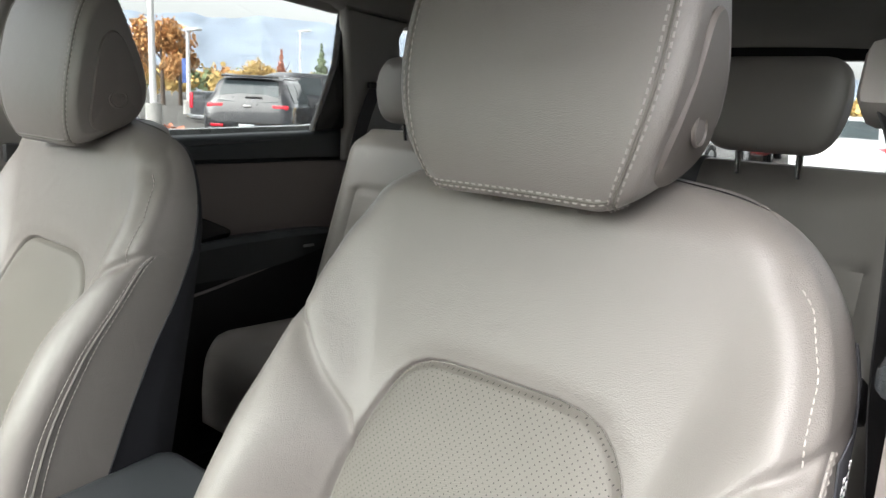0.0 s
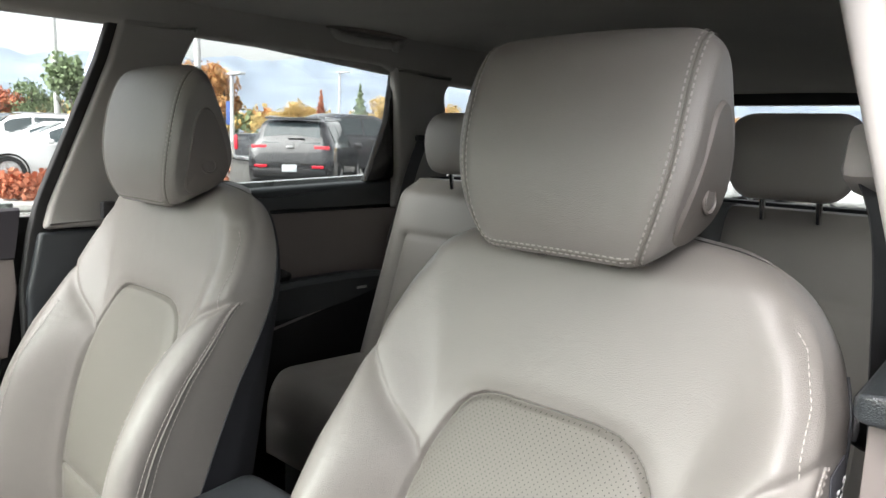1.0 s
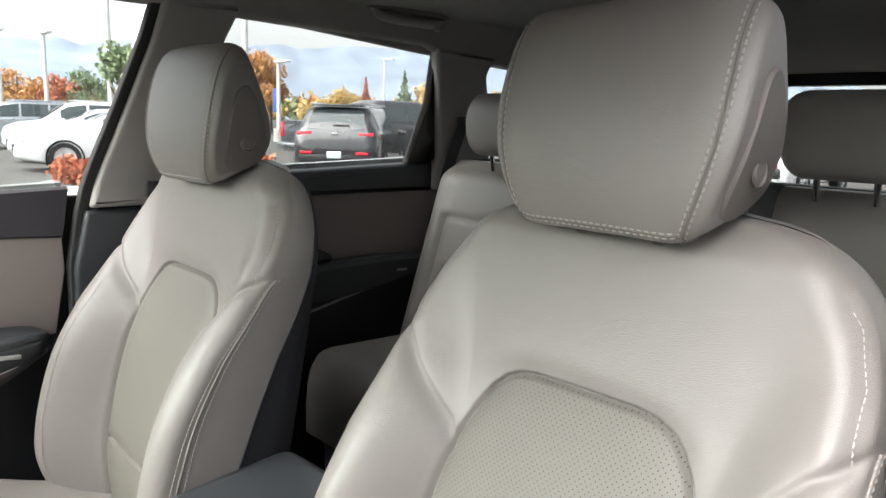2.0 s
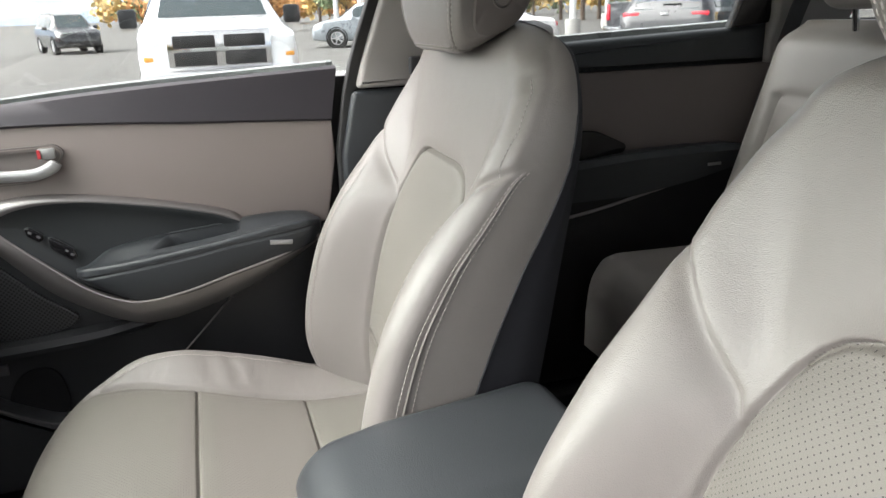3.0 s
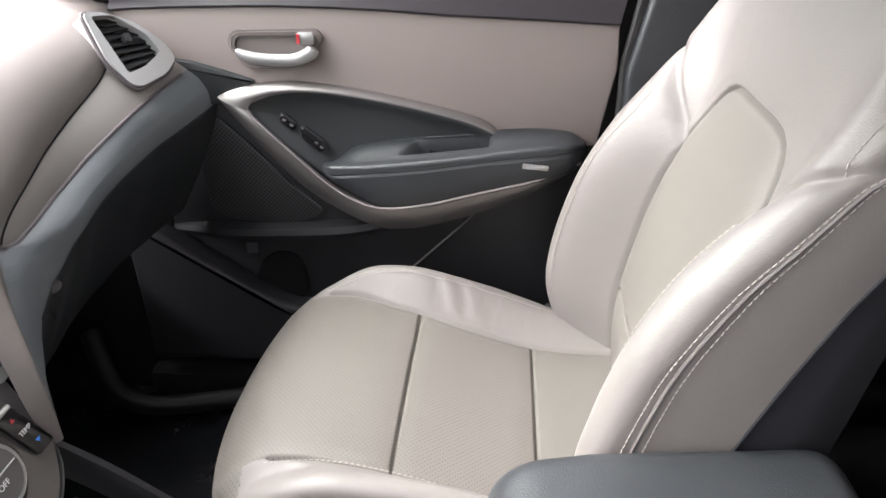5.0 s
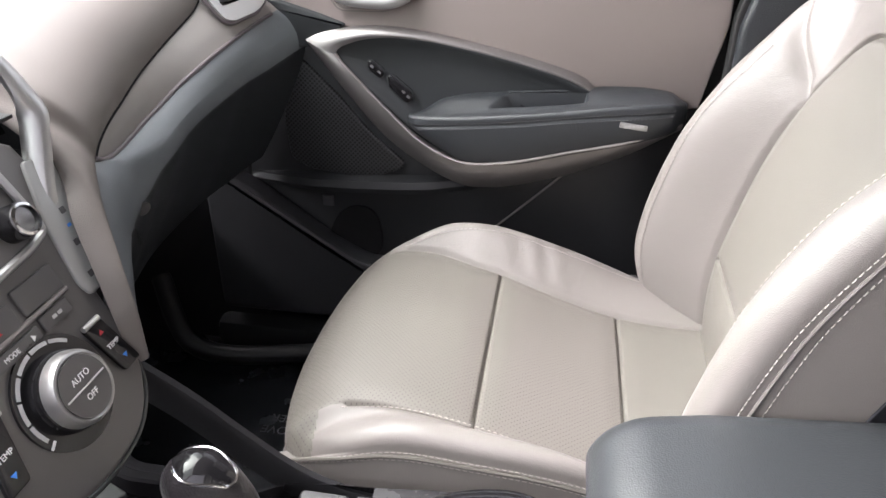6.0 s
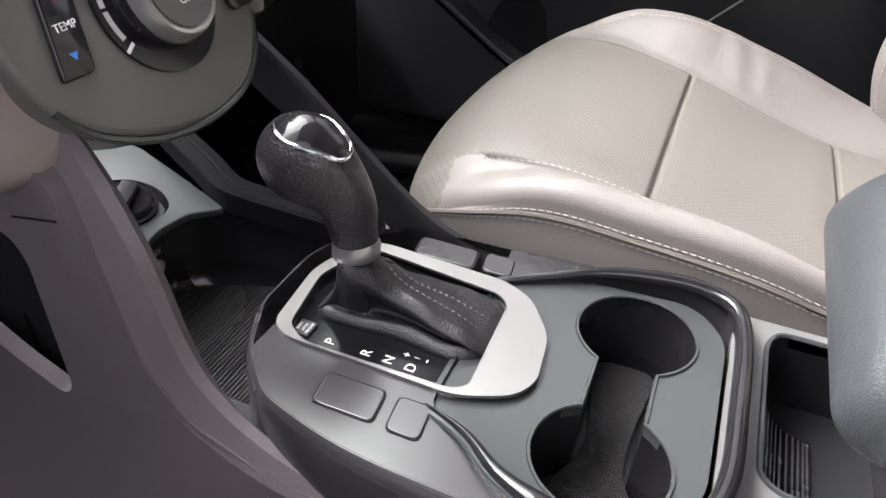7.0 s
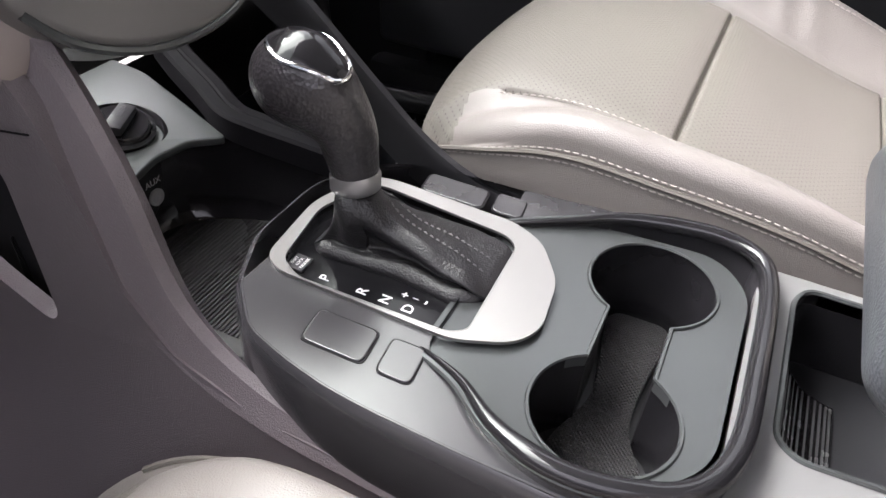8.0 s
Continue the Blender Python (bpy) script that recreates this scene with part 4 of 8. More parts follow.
for c, W in ((-0.40, 0.245), (0.02, 0.165), (0.42, 0.225)):
    rings = []
    for z in np.linspace(0.74, 1.262, 60):
        top = smoothstep(1.20, 1.263, z)
        y0 = 1.40 + 0.33 * (z - 1.2)
        ring = []
        for u in np.linspace(-1, 1, 41):
            a = abs(u)
            e = np.clip((a - 0.8) / 0.2, 0, 1) * math.pi / 2
            x = math.copysign(min(a, 0.8) / 0.8 * (W - 0.03) + 0.03 * math.sin(e), u) * (1 - 0.05 * top**3)
            seam = 0.007 * math.exp(-((abs(x) - (W - 0.07)) / 0.006) ** 2) * (z < 1.12) + 0.007 * math.exp(-((z - 1.115) / 0.006) ** 2) * (abs(x) < W - 0.065)
            ring.append((c + x, y0 + 0.03 * (1 - math.cos(e)) + seam + 0.05 * top**2 - 0.012 * math.exp(-((abs(x) - (W - 0.04)) / 0.03) ** 2), z))
        ring += [(c + W * (1 - 0.05 * top**3), y0 + 0.15 - 0.05 * top**2, z), (c - W * (1 - 0.05 * top**3), y0 + 0.15 - 0.05 * top**2, z)]
        rings.append(ring)
    part("backrest", lofted(rings), M_REARLEATHER, bench, "grey leather backrest")
for c in (-0.40, 0.402):
    prof = curve([(1.372, 1.272), (1.360, 1.30), (1.362, 1.36), (1.375, 1.405), (1.40, 1.425), (1.43, 1.41), (1.45, 1.35), (1.44, 1.29), (1.41, 1.268)], 40, True)
    pm = prof.mean(0)
    rings = []
    for t in np.linspace(-1, 1, 33):
        a = abs(t)
        e = np.clip((a - 0.6) / 0.4, 0, 1) * math.pi / 2
        x = math.copysign(min(a, 0.6) / 0.6 * 0.068 + 0.042 * math.sin(e), t)
        q = pm + (prof - pm) * (1 - 0.45 * (1 - math.cos(e)))
        rings.append([(c + x * (1.04 - 0.14 * float(smoothstep(1.36, 1.27, p[1]))), p[0], p[1] + 0.018) for p in q])
    part("headrest", lofted(rings), M_REARLEATHER, bench, "grey leather rear headrest in the shade")
    for d in (-0.05, 0.05):
        part("post", tube([(c + d, 1.41, 1.30), (c + d, 1.42, 1.245)], 0.006, 10), M_CHROME, bench)


def belt(name, pts, width, side, label):
    """A flat webbing strap through points; side: the direction across it."""
    c = curve(pts, 40)
    rings = []
    for i, p in enumerate(c):
        t = c[min(i + 1, 39)] - c[max(i - 1, 0)]
        t /= np.linalg.norm(t)
        w = np.array(side, float) - t * np.dot(side, t)
        w /= np.linalg.norm(w)
        n = np.cross(t, w) * 0.0008
        rings.append([p - w * width / 2 - n, p + w * width / 2 - n, p + w * width / 2 + n, p - w * width / 2 + n])
    return lofted(rings)


M_WEB = mat("belt_webbing", (0.045, 0.045, 0.048), 0.7, grain=0.6, size=900, vary=0.08)
add_weave(M_WEB, 600, "Z", 0.4, 0.0004)
rb = thing("rear_seat_belt", (-0.66, 1.47, 1.0), "black rear seat belt hanging from the pillar guide", "seat belt", "seat belts")
part("webbing", belt("b", [(-0.632, 1.49, 1.372), (-0.66, 1.475, 1.28), (-0.69, 1.46, 1.15), (-0.70, 1.44, 1.05), (-0.67, 1.42, 0.90)], 0.046, (0, 1, 0.1), ""), M_WEB, rb)
part("guide", bx((-0.628, 1.49, 1.375), (0.016, 0.062, 0.018), 0.005), M_BLACK, rb)
fb = thing("front_seat_belt", (0.69, 0.72, 0.9), "black driver seat belt with tongue beside the pillar", "seat belt", "seat belts")
part("webbing", belt("b", [(0.668, 0.765, 1.36), (0.688, 0.772, 1.29), (0.690, 0.830, 1.11), (0.70, 0.85, 0.95), (0.70, 0.80, 0.60)], 0.046, (0.2, 1, 0), ""), M_WEB, fb)
tg = part("tongue", bx((0.672, 0.850, 1.085), (0.014, 0.075, 0.040), 0.006, rot(-25, 0, 0)), M_BLACK, fb, "black belt tongue")
part("tongue_plate", bx((0.664, 0.822, 1.040), (0.003, 0.022, 0.055), 0.001, rot(20, 0, 0)), M_CHROME, tg, "steel tongue plate")
cb = thing("centre_seat_belt", (0.272, 1.38, 1.0), "black centre seat belt lying on the rear backrest", "seat belt", "seat belts")
part("webbing", belt("b", [(0.272, 1.455, 1.268), (0.272, 1.405, 1.262), (0.272, 1.378, 1.22), (0.272, 1.362, 1.15), (0.272, 1.335, 1.05)], 0.046, (1, 0, 0), ""), M_WEB, cb)
pb = thing("front_seat_belt", (-0.69, 0.62, 0.9), "black passenger seat belt behind the seat", "seat belt", "seat belts")
part("webbing", belt("b", [(-0.690, 0.68, 1.14), (-0.692, 0.67, 1.05), (-0.695, 0.66, 0.95), (-0.70, 0.64, 0.75), (-0.70, 0.62, 0.60)], 0.046, (0.2, 1, 0), ""), M_WEB, pb)
part("latch_stop", bx((-0.640, 0.600, 1.215), (0.02, 0.03, 0.035), 0.006), M_BLACK, pb)

# ---- front seats ----
INSERT_LINE = [(0, 1.098), (0.06, 1.0975), (0.085, 1.094), (0.103, 1.086), (0.117, 1.073), (0.128, 1.056), (0.139, 1.032), (0.150, 1.002), (0.158, 0.95), (0.163, 0.90), (0.17, 0.76), (0.165, 0.55)]
SHOULDER_LINE = [(0.152, 0.996), (0.165, 1.022), (0.197, 1.058), (0.235, 1.100), (0.30, 1.150)]
SIDE_LINE = [(0.257, 1.114), (0.253, 1.17), (0.238, 1.213), (0.222, 1.232)]


def seat_front(x, z):
    """The y of the front of the backrest at x from the seat's middle and height z."""
    ax = np.abs(x)
    y = smooth_interp(z, [0.53, 0.62, 0.70, 0.76, 0.83, 0.90, 1.0, 1.087, 1.16, 1.22, 1.27, 1.31], [0.468, 0.455, 0.450, 0.455, 0.467, 0.483, 0.515, 0.552, 0.572, 0.587, 0.600, 0.612])
    b = smooth_interp(z, [0.53, 0.62, 0.75, 0.90, 1.0, 1.06, 1.126, 1.20, 1.27], [0.060, 0.085, 0.108, 0.100, 0.080, 0.060, 0.036, 0.014, 0.0])
    xs = smooth_interp(z, [0.55, 0.76, 0.9, 1.0, 1.06, 1.126, 1.2, 1.3], [0.165, 0.17, 0.163, 0.155, 0.160, 0.177, 0.19, 0.2])
    y = y - b * smoothstep(xs - 0.012, xs + 0.075, ax) - 0.005 * (1 - np.clip(ax / 0.16, 0, 1) ** 2)
    d = seam_distance(ax, z, INSERT_LINE)
    soft, side = seam_distance(ax, z, SHOULDER_LINE), seam_distance(ax, z, SIDE_LINE)
    inner = np.where(ax < 0.165, np.abs(np.asarray(z) - 0.752), 1.0)
    d = np.minimum(d, inner)
    return y + 0.008 * np.exp(-((d / 0.0030) ** 2)) + 0.0075 * np.exp(-((soft / 0.0062) ** 2)) + 0.004 * np.exp(-((side / 0.0075) ** 2)) + 0.005 * np.exp(-((np.minimum(np.minimum(d, soft), side) / 0.016) ** 2))


def seat_width(z):
    return smooth_interp(z, [0.53, 0.62, 0.75, 0.88, 1.0, 1.08, 1.14, 1.19, 1.225, 1.25, 1.27, 1.285, 1.293], [0.235, 0.248, 0.262, 0.268, 0.268, 0.268, 0.266, 0.255, 0.238, 0.218, 0.192, 0.155, 0.10])


def cushion_seam(y, outer):
    """How far from the middle the insert ends; the bolster on the door side is the broad one."""
    wide = np.interp(y, [-0.1, -0.03, 0.03, 0.10, 0.20, 0.33, 0.5], [0.212, 0.208, 0.194, 0.172, 0.158, 0.150, 0.148])
    slim = np.interp(y, [-0.1, -0.03, 0.05, 0.13, 0.20, 0.28, 0.5], [0.200, 0.182, 0.184, 0.190, 0.198, 0.210, 0.212])
    return np.where(outer, wide, slim)


def cushion_top(x, y, out=0.0):
    """The cushion's height; the bolster on the side of the sign of out stands higher."""
    ax = np.abs(x)
    outer = (np.asarray(x) * out > 0) * 1.0
    z = sum(smooth_interp(np.asarray(y, float) + o, [-0.13, -0.08, -0.03, 0.03, 0.09, 0.14, 0.24, 0.326, 0.40, 0.50], [0.655, 0.677, 0.690, 0.694, 0.688, 0.680, 0.650, 0.628, 0.622, 0.622]) for o in np.linspace(-0.045, 0.045, 13)) / 13
    z = z + 0.008 + (0.016 + 0.034 * outer * smoothstep(-0.11, 0.15, y) * smoothstep(0.48, 0.24, y)) * smoothstep(cushion_seam(y, outer > 0) - 0.012, 0.225, ax) * smoothstep(-0.10, 0.06, y) + 0.006 * (1 - np.clip(ax / 0.18, 0, 1) ** 2)
    xs = cushion_seam(y, outer > 0)
    z = z + (1 - outer) * smoothstep(xs - 0.006, xs + 0.024, ax) * (0.5 - 0.5 * np.sign(out)) * (0.026 * smoothstep(0.10, 0.28, y) - 0.018 * smoothstep(0.12, -0.03, y))
    # the broad bolster lies in soft folds that fan out from its seam
    u = ax - xs
    z = z + 0.0013 * outer * np.sin(2 * math.pi * (11.5 * np.asarray(y) + 7.0 * u + 0.5 * np.sin(31.0 * np.asarray(y)))) * smoothstep(0.004, 0.022, u) * smoothstep(0.075, 0.045, u) * smoothstep(0.05, 0.14, y) * smoothstep(0.40, 0.30, y)
    d = np.abs(ax - xs) + 0.05 * smoothstep(-0.02, -0.075, y)
    for ys in (0.143, 0.327):
        d = np.minimum(d, np.where(ax < xs, np.abs(np.asarray(y) - ys), 1))
    return z - 0.006 * np.exp(-((d / 0.0026) ** 2)) - 0.0035 * np.exp(-((d / 0.018) ** 2))


def lean(P, angle, dy, pivot=(0.47, 0.58)):
    """Turns points back about the seat's hinge and moves them along."""
    a = radians(angle)
    P = np.array(P, float)
    y, z = P[..., 1] - pivot[0], P[..., 2] - pivot[1]
    P[..., 1] = pivot[0] + y * math.cos(a) + z * math.sin(a) + dy
    P[..., 2] = pivot[1] + z * math.cos(a) - y * math.sin(a)
    return P


def surface_path(fn, pts):
    """Points and normals along a line on a sheet fn(x, s) -> xyz."""
    e = 1e-4
    path, nrm = [], []
    for a, b in pts:
        p = fn(a, b)
        u, v = fn(a + e, b) - p, fn(a, b + e) - p
        n = np.cross(u, v)
        path.append(p)
        nrm.append(n / (np.linalg.norm(n) + 1e-12))
    return np.array(path), np.array(nrm)


def front_seat(cx, dy, recline, perforated, label, cz=0.0, head_up=0.0, tilt=0.0, cy=0.0):
    seat = thing("car_seat", (cx, 0.2 + dy, FLOOR), label, "car seat", "front seats")

    # backrest: rings at each height; columns run along the front, round the side, the back and home
    zs = np.r_[np.linspace(0.53, 0.738, 36), np.linspace(0.740, 0.764, 19), np.linspace(0.770, 0.995, 44), np.linspace(0.998, 1.03, 17), np.linspace(1.0315, 1.11, 66), np.linspace(1.1125, 1.16, 22), np.linspace(1.165, 1.20, 10), np.linspace(1.205, 1.293, 30)]
    nf, ns, nb = 149, 9, 31
    rings = []
    for z in zs:
        W = float(seat_width(z))
        r = 0.034
        up = smoothstep(1.17, 1.295, z)
        # columns follow the insert seam, closely spaced near it, then the bolster and its rolled edge
        xi = float(np.interp(z, [0.55, 0.76, 0.90, 1.002, 1.062, 1.14, 1.20, 1.293], [0.165, 0.17, 0.163, 0.151, 0.126, 0.126, 0.10, 0.04]))
        s1, s2 = np.linspace(0, 1, 31), np.linspace(0, 1, 35)[1:]
        half = np.r_[xi * (1 - (1 - s1) ** 1.6), xi + (W - r - xi) * s2**1.25]
        phi = np.linspace(0, math.pi / 2, 11)[1:]
        hx = np.r_[half, W - r + r * np.sin(phi)]
        hp = np.r_[np.zeros(65), phi]
        x = np.r_[-hx[:0:-1], hx]
        phi = np.r_[hp[:0:-1], hp]
        y = seat_front(x, z) + r * (1 - np.cos(phi)) + 0.030 * smoothstep(1.24, 1.293, z) ** 2
        y_side = y[0]
        yb = float(np.interp(z, [0.53, 0.8, 1.0, 1.15, 1.293], [0.60, 0.61, 0.645, 0.672, 0.690])) - 0.028 * smoothstep(1.24, 1.293, z) ** 2
        front = np.stack([x, y, np.full(nf, z)], 1)
        f = float(np.interp(z, [0.58, 0.80, 1.0, 1.10, 1.18], [0.40, 0.50, 0.66, 0.80, 0.86]))
        t = np.r_[0.1, np.linspace(0.2, f, 7), 0.5 * (1 + f)]
        right = np.stack([W + 0.004 * np.sin(t * math.pi), y[-1] + (yb - 0.02 - y[-1]) * t, np.full(ns, z)], 1)
        xb = np.linspace(1, -1, nb) * (W - 0.004)
        bend = 0.02 * (1 - np.clip(np.abs(xb) / W, 0, 1) ** 6)
        rear = np.stack([xb, np.full(nb, yb - 0.02) + bend, np.full(nb, z)], 1)
        left = right[::-1] * np.array([-1, 1, 1])
        rings.append(np.r_[front, right, rear, left])
    P = np.array(rings)
    flat = P.copy()
    P = lean(P, recline, dy)
    P[..., 0] += cx
    nr, nc = P.shape[:2]
    j = np.arange(nc)
    fx = 0.5 * (flat[:-1, :, 0] + np.roll(flat, -1, 1)[:-1, :, 0])
    fz = 0.5 * (flat[:-1, :, 2] + flat[1:, :, 2])
    isf = np.broadcast_to(j[None] < nf - 1, fx.shape)
    near = np.abs(j - (nf - 1) / 2 + 0.5)[None]
    edge = INSERT_LINE[::-1]
    is_ins = isf & (near < 30) & (np.abs(fx) < np.interp(fz, [p[1] for p in edge], [p[0] for p in edge], right=-1.0) + 0.002)
    sh_z = np.interp(np.abs(fx), [p[0] for p in SHOULDER_LINE], [p[1] for p in SHOULDER_LINE])
    is_bol = isf & ~is_ins & (fz < sh_z)
    is_sho = isf & ~is_ins & ~is_bol
    side_n = 7
    is_side = np.broadcast_to(((j >= nf - 1) & (j < nf + side_n)) | (j >= nc - side_n - 1), fx.shape) & ~isf
    is_shell = ~isf & ~is_side
    shell = grid_part("backrest", P, is_shell, M_SHELL, seat, "dark cover over the back of the seat", wrap=True)
    grid_part("backrest_insert", P, is_ins & (fz > 0.752), M_INSERT_B if perforated else M_SMOOTH, shell, "perforated grey leather centre panel" if perforated else "")
    grid_part("lower_insert", P, is_ins & (fz <= 0.752), M_SMOOTH, shell)
    grid_part("shoulder_panel", P, is_sho, M_LEATHER, shell)
    grid_part("bolster", P, is_bol & (fx < 0), M_LEATHER, shell)
    grid_part("bolster", P, is_bol & (fx > 0), M_LEATHER, shell)
    grid_part("side_panel", P, is_side & (fx > 0), M_LEATHER, shell)
    grid_part("side_panel", P, is_side & (fx < 0), M_LEATHER, shell)
    top = P[-1]
    bm = bmesh.new()
    bm.faces.new([bm.verts.new(tuple(map(float, p))) for p in top])
    part("top_panel", bm, M_LEATHER, shell)

    def on_front(x, z):
        roll = min(0.98, max(0.0, (abs(x) - float(seat_width(z)) + 0.034) / 0.034))
        return lean(np.array([x, float(seat_front(x, z)) + 0.034 * (1 - math.sqrt(1 - roll * roll)), z]), recline, dy) + np.array([cx, 0, 0])

    for s in (-1, 1):
        # ridge seam of the bolster and the shoulder stitching
        zz = np.linspace(1.052, 0.60, 84)
        path, nrm = surface_path(on_front, [(s * float(np.interp(z, [0.6, 0.8, 0.95, 1.02, 1.052], [0.222, 0.228, 0.222, 0.212, 0.216])), z) for z in zz])
        nrm *= -np.sign(nrm[:, 1:2])
        if cx < 0 or s > 0:
            part("stitching", stitch_mesh(path + nrm * 0.0012, nrm), M_STITCH, shell)
        zz = np.linspace(1.116, 1.230, 26)
        path, nrm = surface_path(on_front, [(s * (float(np.interp(z, [1.114, 1.17, 1.213, 1.232], [0.257, 0.253, 0.238, 0.222])) - 0.001), z) for z in zz])
        if s > 0:
            part("stitching", stitch_mesh(path + nrm * 0.0006, nrm), M_STITCH, shell)
        # twin stitched seam along the side of the bolster, and dark piping where the cover begins
        rows = [i for i in range(nr) if 0.56 < zs[i] < 1.13][::2]
        def side_line(f, lift):
            k = int(f)
            c0, c1 = ((nf - 1 + k), (nf + k)) if s > 0 else ((-k) % nc, (-k - 1) % nc)
            return P[rows, c0] * (1 - f + k) + P[rows, c1] * (f - k) + np.array([s * lift, 0, 0])
        for f in (0.1, 1.1):
            part("stitching", stitch_mesh(side_line(f, 0.0012), np.tile([s, 0, 0], (len(rows), 1))), M_STITCH, shell)
        part("side_seam", tube(side_line(0.6, 0.0004)[::2], 0.0020, 6), M_LEATHER, shell)
        jj = nf + side_n if s > 0 else nc - side_n - 1
        part("piping", tube([p + np.array([s * 0.001, 0, 0]) for p, zz in zip(P[2:-6:3, jj], zs[2:-6:3]) if zz < 1.19], 0.0016, 8), M_SHELL, shell)

    # cushion: sections along y; columns run along the top, down the side and below
    ys = np.r_[-0.118 + 0.10 * (1 - np.cos(np.linspace(0, math.pi / 2, 40))), np.linspace(-0.014, 0.130, 36), np.linspace(0.132, 0.154, 20), np.linspace(0.158, 0.314, 36), np.linspace(0.316, 0.338, 20), np.linspace(0.343, 0.49, 34)]
    nt, nsd = 121, 14
    slim = 0.93 if cx < 0 else 1.0
    secs = []
    for y in ys:
        f = np.clip((y + 0.118) / 0.13, 0, 1)
        W = 0.246 * (0.74 + 0.26 * math.sqrt(max(0.0, 1 - (1 - f) ** 2.2))) - 0.02 * smoothstep(0.3, 0.49, y)
        drop = 0.055 * (1 - math.sqrt(max(0.0, 1 - (1 - np.clip((y + 0.118) / 0.105, 0, 1)) ** 2.8)))
        s1, s2 = np.linspace(0, 1, 36), np.linspace(0, 1, 16)[1:]
        hp = np.linspace(0, math.pi / 2, 11)[1:]
        halves = []
        for side in (-1, 1):
            r = 0.030 if side * cx > 0 else 0.018
            xi = min(float(cushion_seam(y, side * cx > 0)), 0.955 * (W - r))
            halves.append(np.r_[xi * (1 - (1 - s1) ** 1.5), xi + (W - r - xi) * s2**1.3, W - r + r * np.sin(hp)])
        hp = np.r_[np.zeros(51), hp]
        x, phi = np.r_[-halves[0][:0:-1], halves[1]], np.r_[hp[:0:-1], hp]
        bow = np.where(x * cx > 0, 0.022, 0.042) * (np.abs(x) / 0.246) ** 2.4 * (1 - smoothstep(-0.118, 0.10, y))
        z = cushion_top(x, y, cx) - np.where(x * cx > 0, 0.030, 0.018) * (1 - np.cos(phi)) - drop
        t = np.linspace(0, 1, nsd + 1)[1:]
        zb = 0.50 + 0.03 * (1 - f)
        right = np.stack([W + 0.006 * np.sin(t * math.pi) - 0.028 * t**3, np.full(nsd, y), z[-1] + (zb - z[-1]) * t], 1)
        left = np.stack([-right[:, 0], right[:, 1], z[0] + (zb - z[0]) * t], 1)[::-1]
        wide = np.where(np.r_[left[:, 0], x, right[:, 0]] * cx > 0, 1 + 0.07 * smoothstep(-0.1, 0.1, y), slim)[:, None]
        secs.append(np.r_[left, np.stack([x, y + bow, z], 1), right] * np.c_[wide, np.ones_like(wide), np.ones_like(wide)])
    C = np.array(secs)
    flat = C.copy()
    C[..., 0] += cx
    C[..., 1] += cy
    C[..., 2] += cz + tilt * flat[..., 1]
    fx = 0.5 * (flat[:-1, :, 0] + np.roll(flat, -1, 1)[:-1, :, 0])
    fy = 0.5 * (flat[:-1, :, 1] + flat[1:, :, 1])
    j = np.arange(C.shape[1])
    istop = np.broadcast_to((j >= nsd) & (j < nsd + nt - 1), fx.shape)
    near = np.abs(j - nsd - (nt - 1) / 2 + 0.5)[None]
    ins = istop & ((near < 35) | (fy < -0.045))
    sides = np.broadcast_to((j < nsd) | ((j >= nsd + nt - 1) & (j < C.shape[1] - 1)), fx.shape)
    base = grid_part("cushion", C, sides & (fx < 0), M_LEATHER, seat)
    grid_part("cushion_side", C, sides & (fx >= 0), M_LEATHER, base)
    grid_part("front_insert", C, ins & (fy < 0.143), M_INSERT, base, "perforated grey leather panel")
    grid_part("middle_insert", C, ins & (fy >= 0.143) & (fy < 0.327), M_INSERT, base, "perforated grey leather panel, slightly soiled")
    grid_part("rear_insert", C, ins & (fy >= 0.327), M_SMOOTH, base)
    grid_part("cushion_bolster", C, istop & ~ins & (fx < 0), M_CREASED if cx < 0 else M_LEATHER, base, "creased grey leather side bolster" if cx < 0 else "")
    grid_part("cushion_bolster", C, istop & ~ins & (fx > 0), M_LEATHER if cx < 0 else M_CREASED, base)
    front = C[0]
    bm = bmesh.new()
    bm.faces.new([bm.verts.new(tuple(map(float, p))) for p in front])
    part("cushion_front", bm, M_LEATHER, base)

    def on_top(x, y):
        f = np.clip((y + 0.118) / 0.13, 0, 1)
        bow = (0.022 if x * cx > 0 else 0.042) * (abs(x) / 0.246) ** 2.4 * (1 - float(smoothstep(-0.118, 0.10, y)))
        return np.array([x + cx, y + cy + bow, float(cushion_top(x, y, cx)) + cz + tilt * y])

    for s in (-1, 1):
        line = [(s * (0.211 if s * cx > 0 else float(cushion_seam(y, False)) + 0.006), y) for y in np.linspace(-0.030, 0.40, 80)]
        path, nrm = surface_path(on_top, line)
        path[:, 0] = cx + (path[:, 0] - cx) * (1 + (0.07 * smoothstep(-0.1, 0.1, path[:, 1] - cy) if s * cx > 0 else slim - 1))
        part("stitching", stitch_mesh(path + nrm * 0.0030, nrm), M_STITCH, base)
        jj = nsd + nt - 1 if s > 0 else nsd
        rows = [i for i in range(len(ys)) if -0.075 < ys[i] < 0.40]
        def side_row(f):
            k = int(f)
            p = C[rows, jj + s * k] * (1 - f + k) + C[rows, jj + s * (k + 1)] * (f - k)
            return p + np.array([s * 0.0012, 0, 0.0004])
        for f in (0.5, 1.3):
            part("stitching", stitch_mesh(side_row(f), np.tile([s, 0, 0.0], (len(rows), 1))), M_STITCH, base)
        part("side_seam", tube(side_row(0.9)[::3], 0.0024, 6), M_SMOOTH, base)

